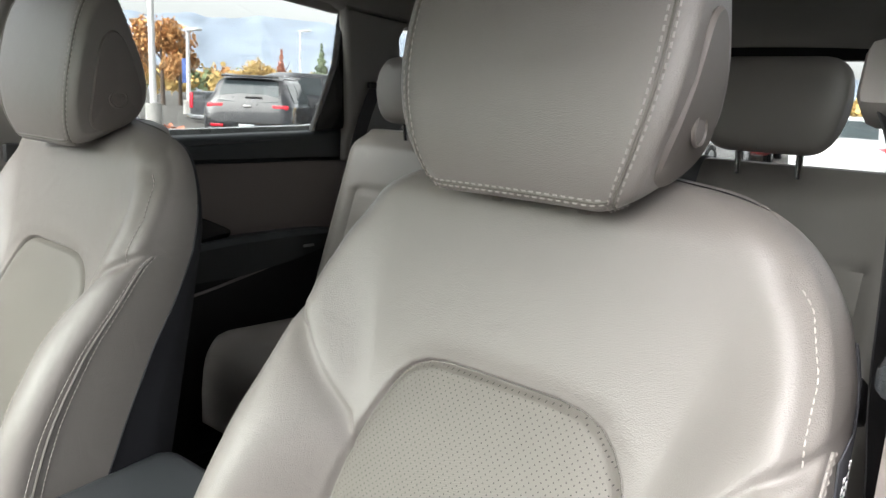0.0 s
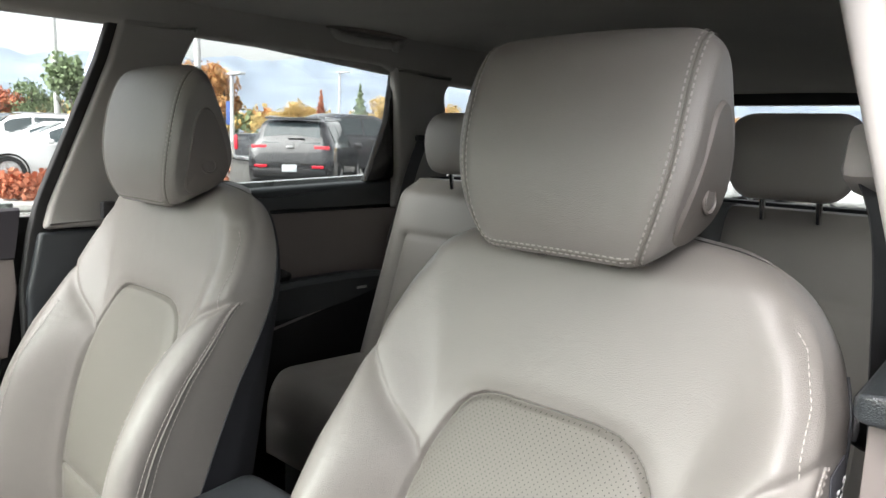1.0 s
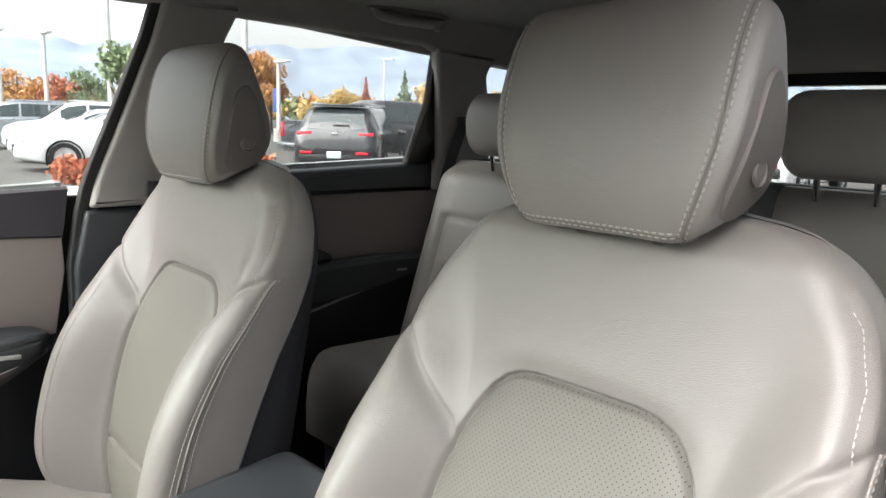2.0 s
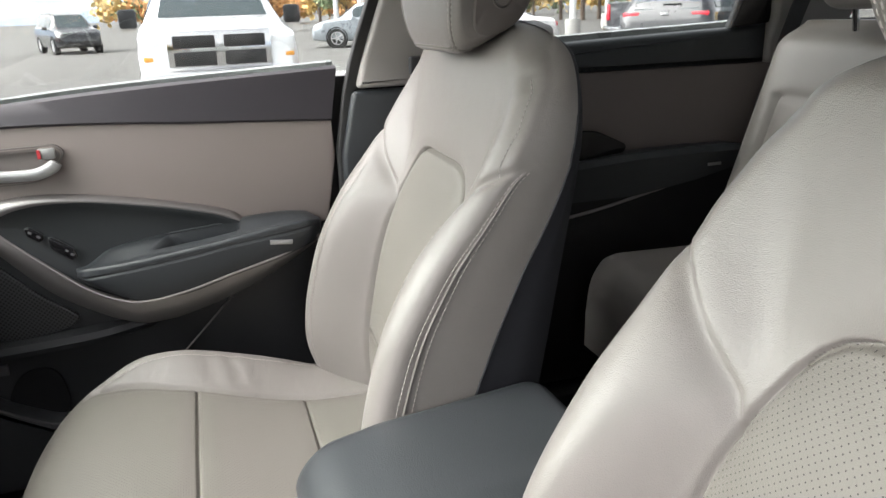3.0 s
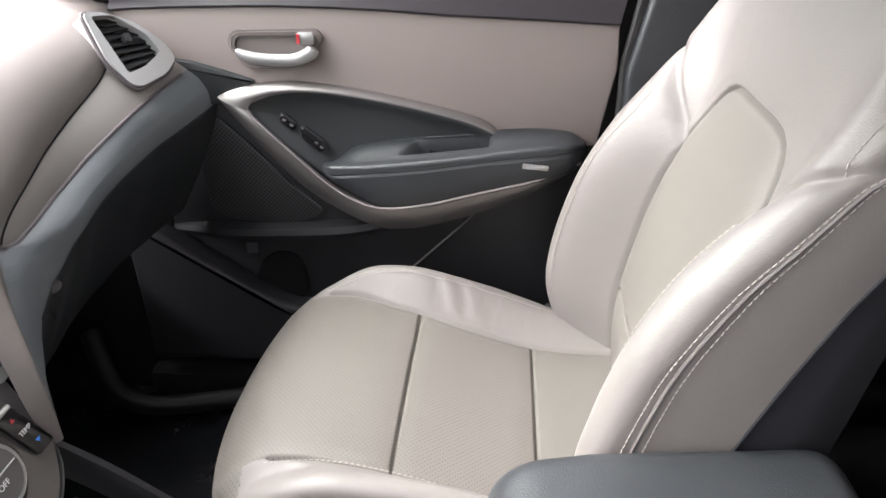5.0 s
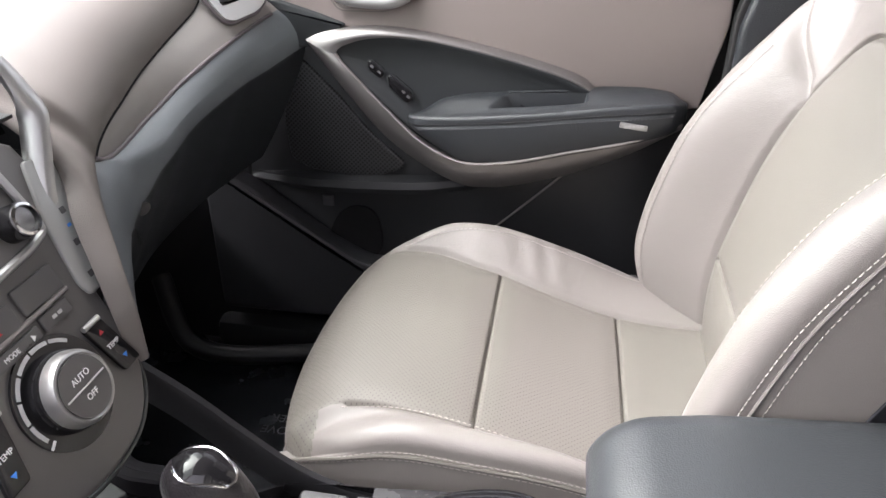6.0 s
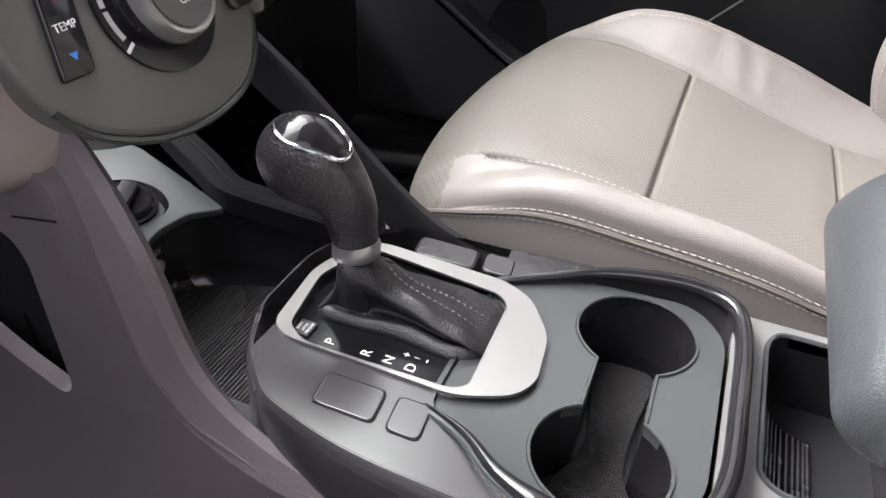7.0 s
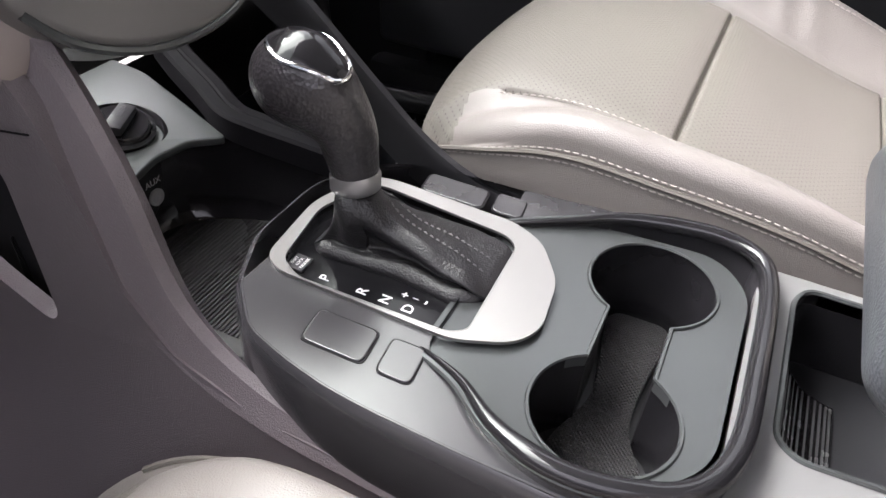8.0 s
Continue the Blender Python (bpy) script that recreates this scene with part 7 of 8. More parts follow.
loft(bm, [[(p[0] + dx, p[1] + dy_, z) for z, dx, dy_ in ((0.637, 0.0, -0.002), (0.620, 0.001, 0.0), (0.585, 0.003, 0.002), (0.566, 0.005, 0.005), (0.5585, 0.010, 0.012), (0.5585, -0.004, -0.006), (0.637, -0.006, -0.008))] for p in wl_])
bmesh.ops.recalc_face_normals(bm, faces=bm.faces)
part("tray_wall", bm, M_GLOSS, tray, "gloss black curved tray wall")
sp_ = part("socket_panel", bx((-0.020, -0.2785, 0.597), (0.074, 0.004, 0.050), 0.002), M_BLACK, tray)
jack = part("aux_jack", turned((-0.026, -0.2765, 0.592), (0, 1, 0), [(0.0085, 0), (0.0085, 0.002), (0.0072, 0.0025), (0.0052, 0.0015), (0.0045, 0.002), (0.0005, 0.002)]), M_GREYPRINT, sp_, "round silver socket")
word("AUX", 0.0090, basis((-0.026, -0.2763, 0.6075), (-1, 0, 0), (0, 0, 1)), M_WHITE, sp_)
part("usb_port", bx((-0.002, -0.2760, 0.588), (0.015, 0.003, 0.008), 0.0008), M_SILVER, sp_, "framed rectangular socket")
part("usb_slot", bx((-0.002, -0.2742, 0.588), (0.012, 0.001, 0.005), 0.0), M_MATTE, sp_)
# outlet plate: a satin shelf rising to the front, scooped at its rear edge
pl = [(-0.075, -0.226), (-0.052, -0.250), (-0.018, -0.256), (0.030, -0.245), (0.075, -0.232), (0.10, -0.30), (0.08, -0.42), (-0.135, -0.42), (-0.130, -0.372), (-0.10, -0.29)]
bm = prism(rounded(pl, 0.006, 3), "z", 0.0, 0.008, 0.002)
for v in bm.verts:
    v.co.z += 0.640 + 0.02 * (v.co.y + 0.30) * -1
part("outlet_plate", bm, M_SATINLIGHT, tray, "satin grey-green outlet plate")
oc = Vector((-0.027, -0.302, 0.652))
on_ = Vector((0.05, 0.25, 0.97)).normalized()
ot = part("power_outlet", turned(oc, on_, [(0.039, -0.006), (0.039, 0.0015), (0.036, 0.0035), (0.0325, -0.001), (0.0315, -0.010), (0.0005, -0.010)]), M_GLOSS, tray, "black power outlet with cap")
part("outlet_ring", turned(oc, on_, [(0.0295, -0.004), (0.0295, 0.006), (0.0260, 0.007), (0.0260, -0.002)]), M_GLOSS, ot)
part("outlet_cap", turned(oc, on_, [(0.0248, -0.004), (0.0246, 0.010), (0.0230, 0.012), (0.0005, 0.012)]), M_GLOSS, ot)
part("cap_grip", bx(oc + on_ * 0.015, (0.042, 0.016, 0.010), 0.003, basis((0, 0, 0), (-0.9, -0.42, 0.0), on_.cross(Vector((-0.9, -0.42, 0.0)))).to_3x3()), M_BLACK, ot, "raised black cap grip")
word("12V 180W", 0.0064, basis(oc + on_ * 0.0204, Vector((-0.9, -0.42, 0.15)), on_.cross(Vector((-0.9, -0.42, 0.15)))), M_DARKGREY, ot)
# padded bar beside the outlet plate
M_BAR = mat("dark_soft_bar", (0.007, 0.007, 0.008), 0.7, spec=0.06, grain=0.4, size=700, vary=0.08)
bar = curve([(-0.167, -0.375, 0.672), (-0.145, -0.335, 0.668), (-0.115, -0.275, 0.664), (-0.096, -0.236, 0.658), (-0.098, -0.205, 0.652), (-0.104, -0.165, 0.646), (-0.110, -0.125, 0.640)], 30)
rings = []
for i, p in enumerate(bar):
    t = bar[min(i + 1, 29)] - bar[max(i - 1, 0)]
    w = np.cross(t / np.linalg.norm(t), [0, 0, 1.0])
    w /= np.linalg.norm(w)
    rings.append([p + w * a + np.array([0, 0, b]) for a, b in ((-0.0140, -0.018), (-0.0140, 0.004), (-0.011, 0.0070), (-0.002, 0.0080), (0.000, 0.0066), (0.002, 0.0080), (0.011, 0.0070), (0.0140, 0.004), (0.0140, -0.018))])
part("side_bar", lofted(rings), M_BAR, tray, "dark soft side bar")

# struts that run from stack to console
path = curve([(-0.098, -0.20, 0.815), (-0.108, -0.150, 0.768), (-0.116, -0.100, 0.715), (-0.122, -0.050, 0.668), (-0.126, 0.0, 0.640), (-0.128, 0.06, 0.628)], 36)
rings = []
for p in path:
    rings.append([p + np.array(o) for o in ((0.006, -0.012, -0.03), (0.008, 0, 0.0), (0.004, 0.004, 0.006), (-0.004, 0.003, 0.006), (-0.011, -0.005, -0.008), (-0.010, -0.014, -0.035))])
part("strut", lofted(rings), M_BLACK, con, "dark grey strut beside the passenger footwell")
# driver-side knee panel with its long pocket
edge = curve([(0.112, -0.195, 0.835), (0.120, -0.160, 0.800), (0.124, -0.132, 0.745), (0.126, -0.116, 0.690), (0.127, -0.098, 0.652), (0.129, -0.060, 0.622), (0.131, 0.0, 0.603), (0.133, 0.10, 0.596), (0.134, 0.20, 0.60)], 48)
rings = []
for i, p in enumerate(edge):
    w = np.interp(i / 47, [0, 0.45, 0.7, 1], [0.030, 0.026, 0.020, 0.012])
    rings.append([p + np.array([-0.016, 0.004, -0.014]), p + np.array([-0.008, 0.004, 0.0]), p, p + np.array([0.006, -0.6 * w, -0.4 * w]), p + np.array([0.010, -w, -0.7 * w]), p + np.array([0.004, -w - 0.004, -0.7 * w - 0.012])])
part("knee_edge", lofted(rings), M_MAUVE, con, "rounded edge of the knee panel")
knee_out = [(-0.34, 0.84), (-0.205, 0.838), (-0.168, 0.785), (-0.150, 0.725), (-0.136, 0.668), (-0.105, 0.625), (-0.04, 0.598), (0.20, 0.585), (0.20, 0.48), (0.20, 0.39), (-0.10, 0.375), (-0.34, 0.37)]
knee_hole = rounded([(-0.328, 0.745), (-0.224, 0.748), (-0.213, 0.730), (-0.211, 0.612), (-0.222, 0.600), (-0.266, 0.622), (-0.328, 0.665)], 0.012, 4)
bm = plate_with_holes(rounded(knee_out, 0.01, 3), [knee_hole], "x", 0.124, 0.137)
bmesh.ops.bisect_plane(bm, geom=bm.verts[:] + bm.edges[:] + bm.faces[:], plane_co=(0, 0, 0.56), plane_no=(0, 0, 1))
bmesh.ops.bisect_plane(bm, geom=bm.verts[:] + bm.edges[:] + bm.faces[:], plane_co=(0, 0, 0.50), plane_no=(0, 0, 1))
for v in bm.verts:
    v.co.x += 0.9 * max(0.0, 0.60 - v.co.z) ** 1.6
part("knee_panel", bm, M_MAUVE, con, "dark brown-grey knee panel with a pocket")
part("knee_pocket", bx((0.105, -0.27, 0.67), (0.008, 0.16, 0.20), 0.003), M_MATTE, con)
part("knee_join", tube([(0.1385, -0.21, 0.765), (0.1385, -0.172, 0.772)], 0.0007, 6), M_MATTE, con)
part("tunnel_carpet_edge", tube(curve([(0.205, -0.42, 0.37), (0.207, -0.30, 0.378), (0.207, -0.19, 0.385), (0.205, -0.05, 0.39)], 20), 0.014, 8), M_CARPETBROWN, con, "brown carpet edge")

# rear deck of the console with its slot, and the armrest box
slot = rounded([(-0.118, 0.270), (-0.100, 0.262), (0.034, 0.262), (0.045, 0.275), (0.040, 0.36), (-0.118, 0.36)], 0.010, 4)
part("rear_deck", plate_with_holes([(-0.130, 0.236), (0.130, 0.236), (0.130, 0.40), (-0.130, 0.40)], [slot], "z", 0.635, 0.646), M_DECK, con, "satin grey deck behind the cup holders")
bm = bmesh.new()
loft(bm, [[(x, y, z) for x, y in slot] for z in (0.646, 0.60, 0.575)], caps=False)
part("slot_well", bm, M_GLOSSDARK, con, "black slot walls")
part("slot_floor", bx((-0.035, 0.31, 0.573), (0.165, 0.10, 0.006), 0.0), M_BLACK, con)
part("slot_lip", tube([(x, y, 0.6465) for x, y in [*map(tuple, slot), tuple(slot[0])]], 0.0022, 6, caps=False), M_SATIN, con)
ramp = [(0.2635, 0.640), (0.267, 0.622), (0.275, 0.604), (0.288, 0.590), (0.304, 0.583), (0.314, 0.581)]
part("slot_ramp", lofted([[(x, y, z) for y, z in ramp] + [(x, 0.314, 0.574), (x, 0.2635, 0.574)] for x in (-0.076, 0.036)]), M_GLOSSDARK, con, "black ribbed ramp in the slot")
rp = curve(ramp, 17)
for k in range(1, 16):
    part("slot_rib", tube([(-0.074, rp[k][0], rp[k][1]), (0.034, rp[k][0], rp[k][1])], 0.0013, 6), M_RIB, con)
box_ = thing("armrest_box", (0.0, 0.43, 0.62), "black padded console armrest lid over a storage box", "armrest")
part("bin", bx((0.0, 0.475, 0.69), (0.19, 0.25, 0.17), 0.02), M_BLACK, box_)
rings = []
for t in 0.5 - 0.5 * np.cos(np.linspace(0, math.pi, 56)):
    y = 0.264 + 0.338 * t
    e0 = min(1, t / 0.16)
    e1 = min(1, (1 - t) / 0.12)
    k = math.sqrt(max(0, 1 - (1 - e0) ** 2)) * math.sqrt(max(0, 1 - (1 - e1) ** 2))
    W = 0.113 * (0.80 + 0.20 * k)
    top = np.interp(t, [0, 0.3, 1], [0.815, 0.835, 0.856]) - 0.042 * (1 - k)
    bot = np.interp(t, [0, 0.3, 1], [0.735, 0.765, 0.785]) + 0.032 * (1 - k)
    ring = []
    for u in np.linspace(-1, 1, 33):
        a = abs(u)
        e = np.clip((a - 0.72) / 0.28, 0, 1) * math.pi / 2
        x = math.copysign(min(a, 0.72) / 0.72 * (W - 0.03) + 0.03 * math.sin(e), u)
        ring.append((x, y, top - min(0.034, 0.45 * (top - bot)) * (1 - math.cos(e)) + 0.004 * (1 - a * a)))
    lip = min(0.008, 0.3 * (top - bot))
    ring += [(W - 0.002, y, bot + lip), (W - 0.010, y, bot), (-W + 0.010, y, bot), (-W + 0.002, y, bot + lip)]
    rings.append(ring)
ld = part("lid", lofted(rings), M_ARMREST, box_, "padded black leather lid")
for s in (-1, 1):
    q = [(s * 0.1145, y, np.interp(y, [0.255, 0.36, 0.60], [0.800, 0.815, 0.834]) - 0.017) for y in np.linspace(0.30, 0.57, 40)]
    part("stitching", stitch_mesh(q, np.tile([float(s), 0, 0.2], (40, 1)), w=0.0009), M_DARKGREY, ld)
part("latch", bx((0.0, 0.285, 0.755), (0.045, 0.012, 0.02), 0.004), M_CHROME, box_, "chrome lid latch")

# passenger footwell: mat and dark trim
M_FILM = add_wrinkles(mat("black_mat_under_film", (0.012, 0.014, 0.017), 0.25, spec=0.5, grain=0.3, size=300, vary=0.2, blot=12), 14, (1, 1, 1), 0.5, 0.006)
fm = thing("floor_mat", (-0.42, -0.30, FLOOR), "black passenger floor mat with a protective paper print", "floor mat")
part("mat", prism(rounded([(-0.66, -0.62), (-0.20, -0.62), (-0.20, -0.02), (-0.66, -0.02)], 0.04), "z", FLOOR + 0.002, FLOOR + 0.012, 0.003), M_FILM, fm)
for wd, x in (("REMOVE", -0.474), ("COVER", -0.504)):
    word(wd, 0.026, basis((x, -0.215, FLOOR + 0.0125), (0, -1, 0), (1, 0, 0)), M_DARKGREY, fm)
part("loose_wire", tube(curve([(-0.695, -0.475, FLOOR + 0.03), (-0.690, -0.45, FLOOR + 0.018), (-0.712, -0.42, FLOOR + 0.022), (-0.716, -0.39, FLOOR + 0.03)], 16), 0.0022, 6), M_CHROME, fm, "thin bright loose wire")
tg = part("mat_tag", bx((-0.395, -0.205, FLOOR + 0.017), (0.012, 0.11, 0.008), 0.002, rot(0, 0, 12)), M_BLACK, fm)
for k in range(6):
    part("tag_bar", bx((-0.405 + 0.0035 * k, -0.25 + 0.018 * k, FLOOR + 0.0215), (0.010, 0.010, 0.001), 0.0, rot(0, 0, 12)), M_GREYPRINT, fm)
part("footwell_rail", tube(curve([(-0.70, -0.55, 0.52), (-0.62, -0.45, 0.42), (-0.66, -0.25, 0.40), (-0.72, -0.05, 0.41)], 24), 0.02, 10), M_BLACK, fm)

# ---- car park outside ----
M_ASPHALT = mat("asphalt", (0.11, 0.107, 0.10), 0.9, grain=0.6, size=60, vary=0.12, blot=0.6)
bm = bmesh.new()
N = 60
vs = [[bm.verts.new((-900 + 1800 * i / N, -900 + 1800 * j / N, 0)) for j in range(N + 1)] for i in range(N + 1)]
for i in range(N):
    for j in range(N):
        bm.faces.new((vs[i][j], vs[i + 1][j], vs[i + 1][j + 1], vs[i][j + 1]))
solo("ground", bm, M_ASPHALT, "grey asphalt car park", "ground", kind="structure")

M_PBLACK = mat("black_paint", (0.018, 0.019, 0.022), 0.25, vary=0.04, coat=1.0)
M_PDARK = mat("charcoal_paint", (0.03, 0.033, 0.038), 0.25, vary=0.04, coat=1.0)
M_PWHITE = mat("white_paint", (0.78, 0.79, 0.80), 0.3, vary=0.02, coat=0.8)
M_PRED = mat("red_paint", (0.45, 0.03, 0.03), 0.3, vary=0.03, coat=0.8)
M_PGREY = mat("grey_paint", (0.32, 0.35, 0.38), 0.3, metal=0.4, vary=0.03, coat=0.8)
M_CARGLASS = mat("dark_car_glass", (0.05, 0.065, 0.07), 0.06, vary=0.02, rvary=0.02)
M_TYRE = mat("tyre_rubber", (0.025, 0.025, 0.026), 0.85, grain=0.4, size=120, vary=0.1)
M_ALLOY = mat("alloy", (0.6, 0.6, 0.61), 0.35, metal=0.9, vary=0.04)
M_TAIL = mat("red_lamp", (0.65, 0.02, 0.04), 0.2, vary=0.05, coat=0.6)
M_HEAD = mat("headlamp", (0.75, 0.77, 0.78), 0.15, vary=0.05, coat=0.8)
M_PLATE = mat("plate_teal", (0.25, 0.5, 0.5), 0.5, vary=0.05)
M_PLATEW = mat("plate_pale", (0.6, 0.66, 0.68), 0.5, vary=0.05)
M_AMBER = mat("amber_lamp", (0.8, 0.35, 0.05), 0.3, vary=0.05)


def vehicle(name, x, y, heading, paint, shape, label, plate=None, trim=None, front=True):
    """A parked vehicle with its middle on the ground at (x, y). shape: size and stations along it from tail to nose:
    (place, belt height, roof height, half-width, half-width of the roof, floor height)."""
    v = thing(name, (0, 0, 0), label, "car" if "truck" not in name else "pickup truck", "parked vehicles")
    st = np.array(shape["stations"], float)
    n = 64
    xs = np.linspace(st[0, 0], st[-1, 0], n)
    cols = [np.interp(xs, st[:, 0], st[:, k]) for k in range(1, 6)]
    rings = []
    for i in range(n):
        b, r, w, wr, f = (c[i] for c in cols)
        ring = []
        for s in (1, -1):
            side = [(w * 0.86, f), (w * 0.97, f + 0.05), (w, f + 0.25 * (b - f)), (w * 1.01, f + 0.62 * (b - f)), (w * 0.985, b - 0.03), (w * 0.95, b), (wr + (w * 0.95 - wr) * 0.12, b + (r - b) * 0.86), (wr * 0.93, b + (r - b) * 0.97), (wr * 0.6, r), (wr * 0.25, r + 0.004)]
            side = [(s * a, z) for a, z in side]
            ring += side if s > 0 else side[::-1]
        rings.append([(xs[i], a, z) for a, z in ring])
    body = part("body", lofted(rings), paint, v)
    # side windows, windscreen and rear window: panes laid on the cabin
    def lerp(px):
        return [float(np.interp(px, st[:, 0], st[:, k])) for k in range(1, 6)]
    for s in (1, -1):
        for x0, x1 in shape["windows"]:
            rr = []
            for px in np.linspace(x0, x1, 9):
                b, r, w, wr, f = lerp(px)
                k0, k1 = 0.10, 0.80
                row = []
                for k in (k0, k1):
                    q = w * 0.95 + (wr + (w * 0.95 - wr) * 0.12 - w * 0.95) * k / 0.86
                    row.append((px, s * (q + 0.012), b + (r - b) * k))
                rr.append(row + [(p[0], p[1] - s * 0.01, p[2]) for p in row[::-1]])
            part("side_window", lofted(rr), M_CARGLASS, v, "dark side window")
    for key, (xa, za, wa, xb, zb, wb) in shape["screens"].items():
        d = 0.02 if xa > xb else -0.02
        bm_ = lofted([[(xa + d, -wa, za), (xa + d, wa, za), (xb + d, wb, zb + 0.015), (xb + d, -wb, zb + 0.015)], [(xa, -wa, za), (xa, wa, za), (xb, wb, zb), (xb, -wb, zb)]])
        part(key, bm_, M_CARGLASS, v, "dark glass", sharp=20)
    R = shape["wheel"]
    for wx in shape["axles"]:
        for s in (1, -1):
            wy = s * (shape["half"] - 0.10)
            wh = part("wheel", turned((wx, wy - s * 0.11, R), (0, s, 0), [(R * 0.62, 0), (R * 0.96, 0.0), (R, 0.03), (R, 0.19), (R * 0.96, 0.22), (R * 0.68, 0.225), (R * 0.66, 0.19)], 32), M_TYRE, v, "black tyre")
            part("arch", turned((wx, wy + s * 0.085, R), (0, s, 0), [(R * 1.16, -0.1), (R * 1.16, 0.022), (R * 1.04, 0.024), (R * 1.04, -0.1)], 32), M_MATTE, v, "black wheel arch")
            bm_ = bmesh.new()
            disc(bm_, (wx, wy + s * 0.08, R), (0, s, 0), 0, R * 0.14, 0, 0.035, 16)
            for k in range(5):
                a = 2 * math.pi * k / 5
                box(bm_, (wx + math.cos(a) * R * 0.38, wy + s * 0.095, R + math.sin(a) * R * 0.38), (R * 0.56, 0.03, R * 0.16), 0.01, rot(0, -math.degrees(a), 0), 1)
            disc(bm_, (wx, wy + s * 0.08, R), (0, s, 0), R * 0.60, R * 0.68, 0, 0.03, 28)
            part("rim", bm_, M_ALLOY, wh, "alloy rim")
    for nm, c, sz, mt in shape["bits"]:
        part(nm, bx(c, sz, min(sz) * 0.3), {"tail": M_TAIL, "head": M_HEAD, "black": M_BLACK, "chrome": M_CHROME, "paint": paint, "plate": M_PLATEW, "teal": M_PLATE, "amber": M_AMBER, "grey": M_DARKGREY, "silver": M_ALLOY}[mt], v)
    m = Matrix.Translation((x, y, 0)) @ Matrix.Rotation(radians(heading), 4, "Z")
    v.matrix_world = m
    return v


SUV = dict(half=0.93, wheel=0.36, axles=(-1.32, 1.38),
    stations=[(-2.31, 0.80, 0.82, 0.74, 0.66, 0.42), (-2.25, 1.02, 1.06, 0.86, 0.72, 0.32), (-2.18, 1.08, 1.20, 0.90, 0.70, 0.26), (-1.85, 1.10, 1.62, 0.93, 0.66, 0.26), (-1.4, 1.10, 1.68, 0.93, 0.65, 0.24), (0.0, 1.08, 1.70, 0.93, 0.64, 0.24), (0.55, 1.06, 1.60, 0.93, 0.62, 0.24), (1.25, 1.03, 1.10, 0.93, 0.70, 0.24), (1.9, 0.95, 1.00, 0.90, 0.70, 0.26), (2.25, 0.80, 0.86, 0.80, 0.62, 0.30), (2.33, 0.60, 0.66, 0.62, 0.5, 0.36)],
    windows=[(-1.75, -0.95), (-0.88, -0.05), (0.02, 0.75)], screens={"rear_window": (-2.19, 1.14, 0.62, -1.90, 1.56, 0.56), "windscreen": (1.28, 1.10, 0.62, 0.62, 1.57, 0.54)},
    bits=[("tail_lamp", (-2.20, 0.66, 1.05), (0.10, 0.34, 0.10), "tail"), ("tail_lamp", (-2.20, -0.66, 1.05), (0.10, 0.34, 0.10), "tail"), ("bumper", (-2.26, 0, 0.52), (0.16, 1.56, 0.22), "black"), ("reflector", (-2.345, 0.60, 0.66), (0.03, 0.26, 0.06), "tail"), ("reflector", (-2.345, -0.60, 0.66), (0.03, 0.26, 0.06), "tail"), ("plate", (-2.335, 0, 0.62), (0.02, 0.31, 0.15), "plate"), ("badge", (-2.27, 0, 1.06), (0.03, 0.16, 0.04), "silver"), ("wiper", (-2.17, -0.12, 1.24), (0.03, 0.36, 0.02), "black"), ("roof_rail", (-0.55, 0.62, 1.70), (1.9, 0.04, 0.04), "silver"), ("roof_rail", (-0.55, -0.62, 1.70), (1.9, 0.04, 0.04), "silver"), ("mirror", (0.72, 1.02, 1.08), (0.14, 0.20, 0.14), "paint"), ("mirror", (0.72, -1.02, 1.08), (0.14, 0.20, 0.14), "paint"), ("spoiler", (-1.92, 0, 1.66), (0.26, 1.16, 0.05), "paint")])
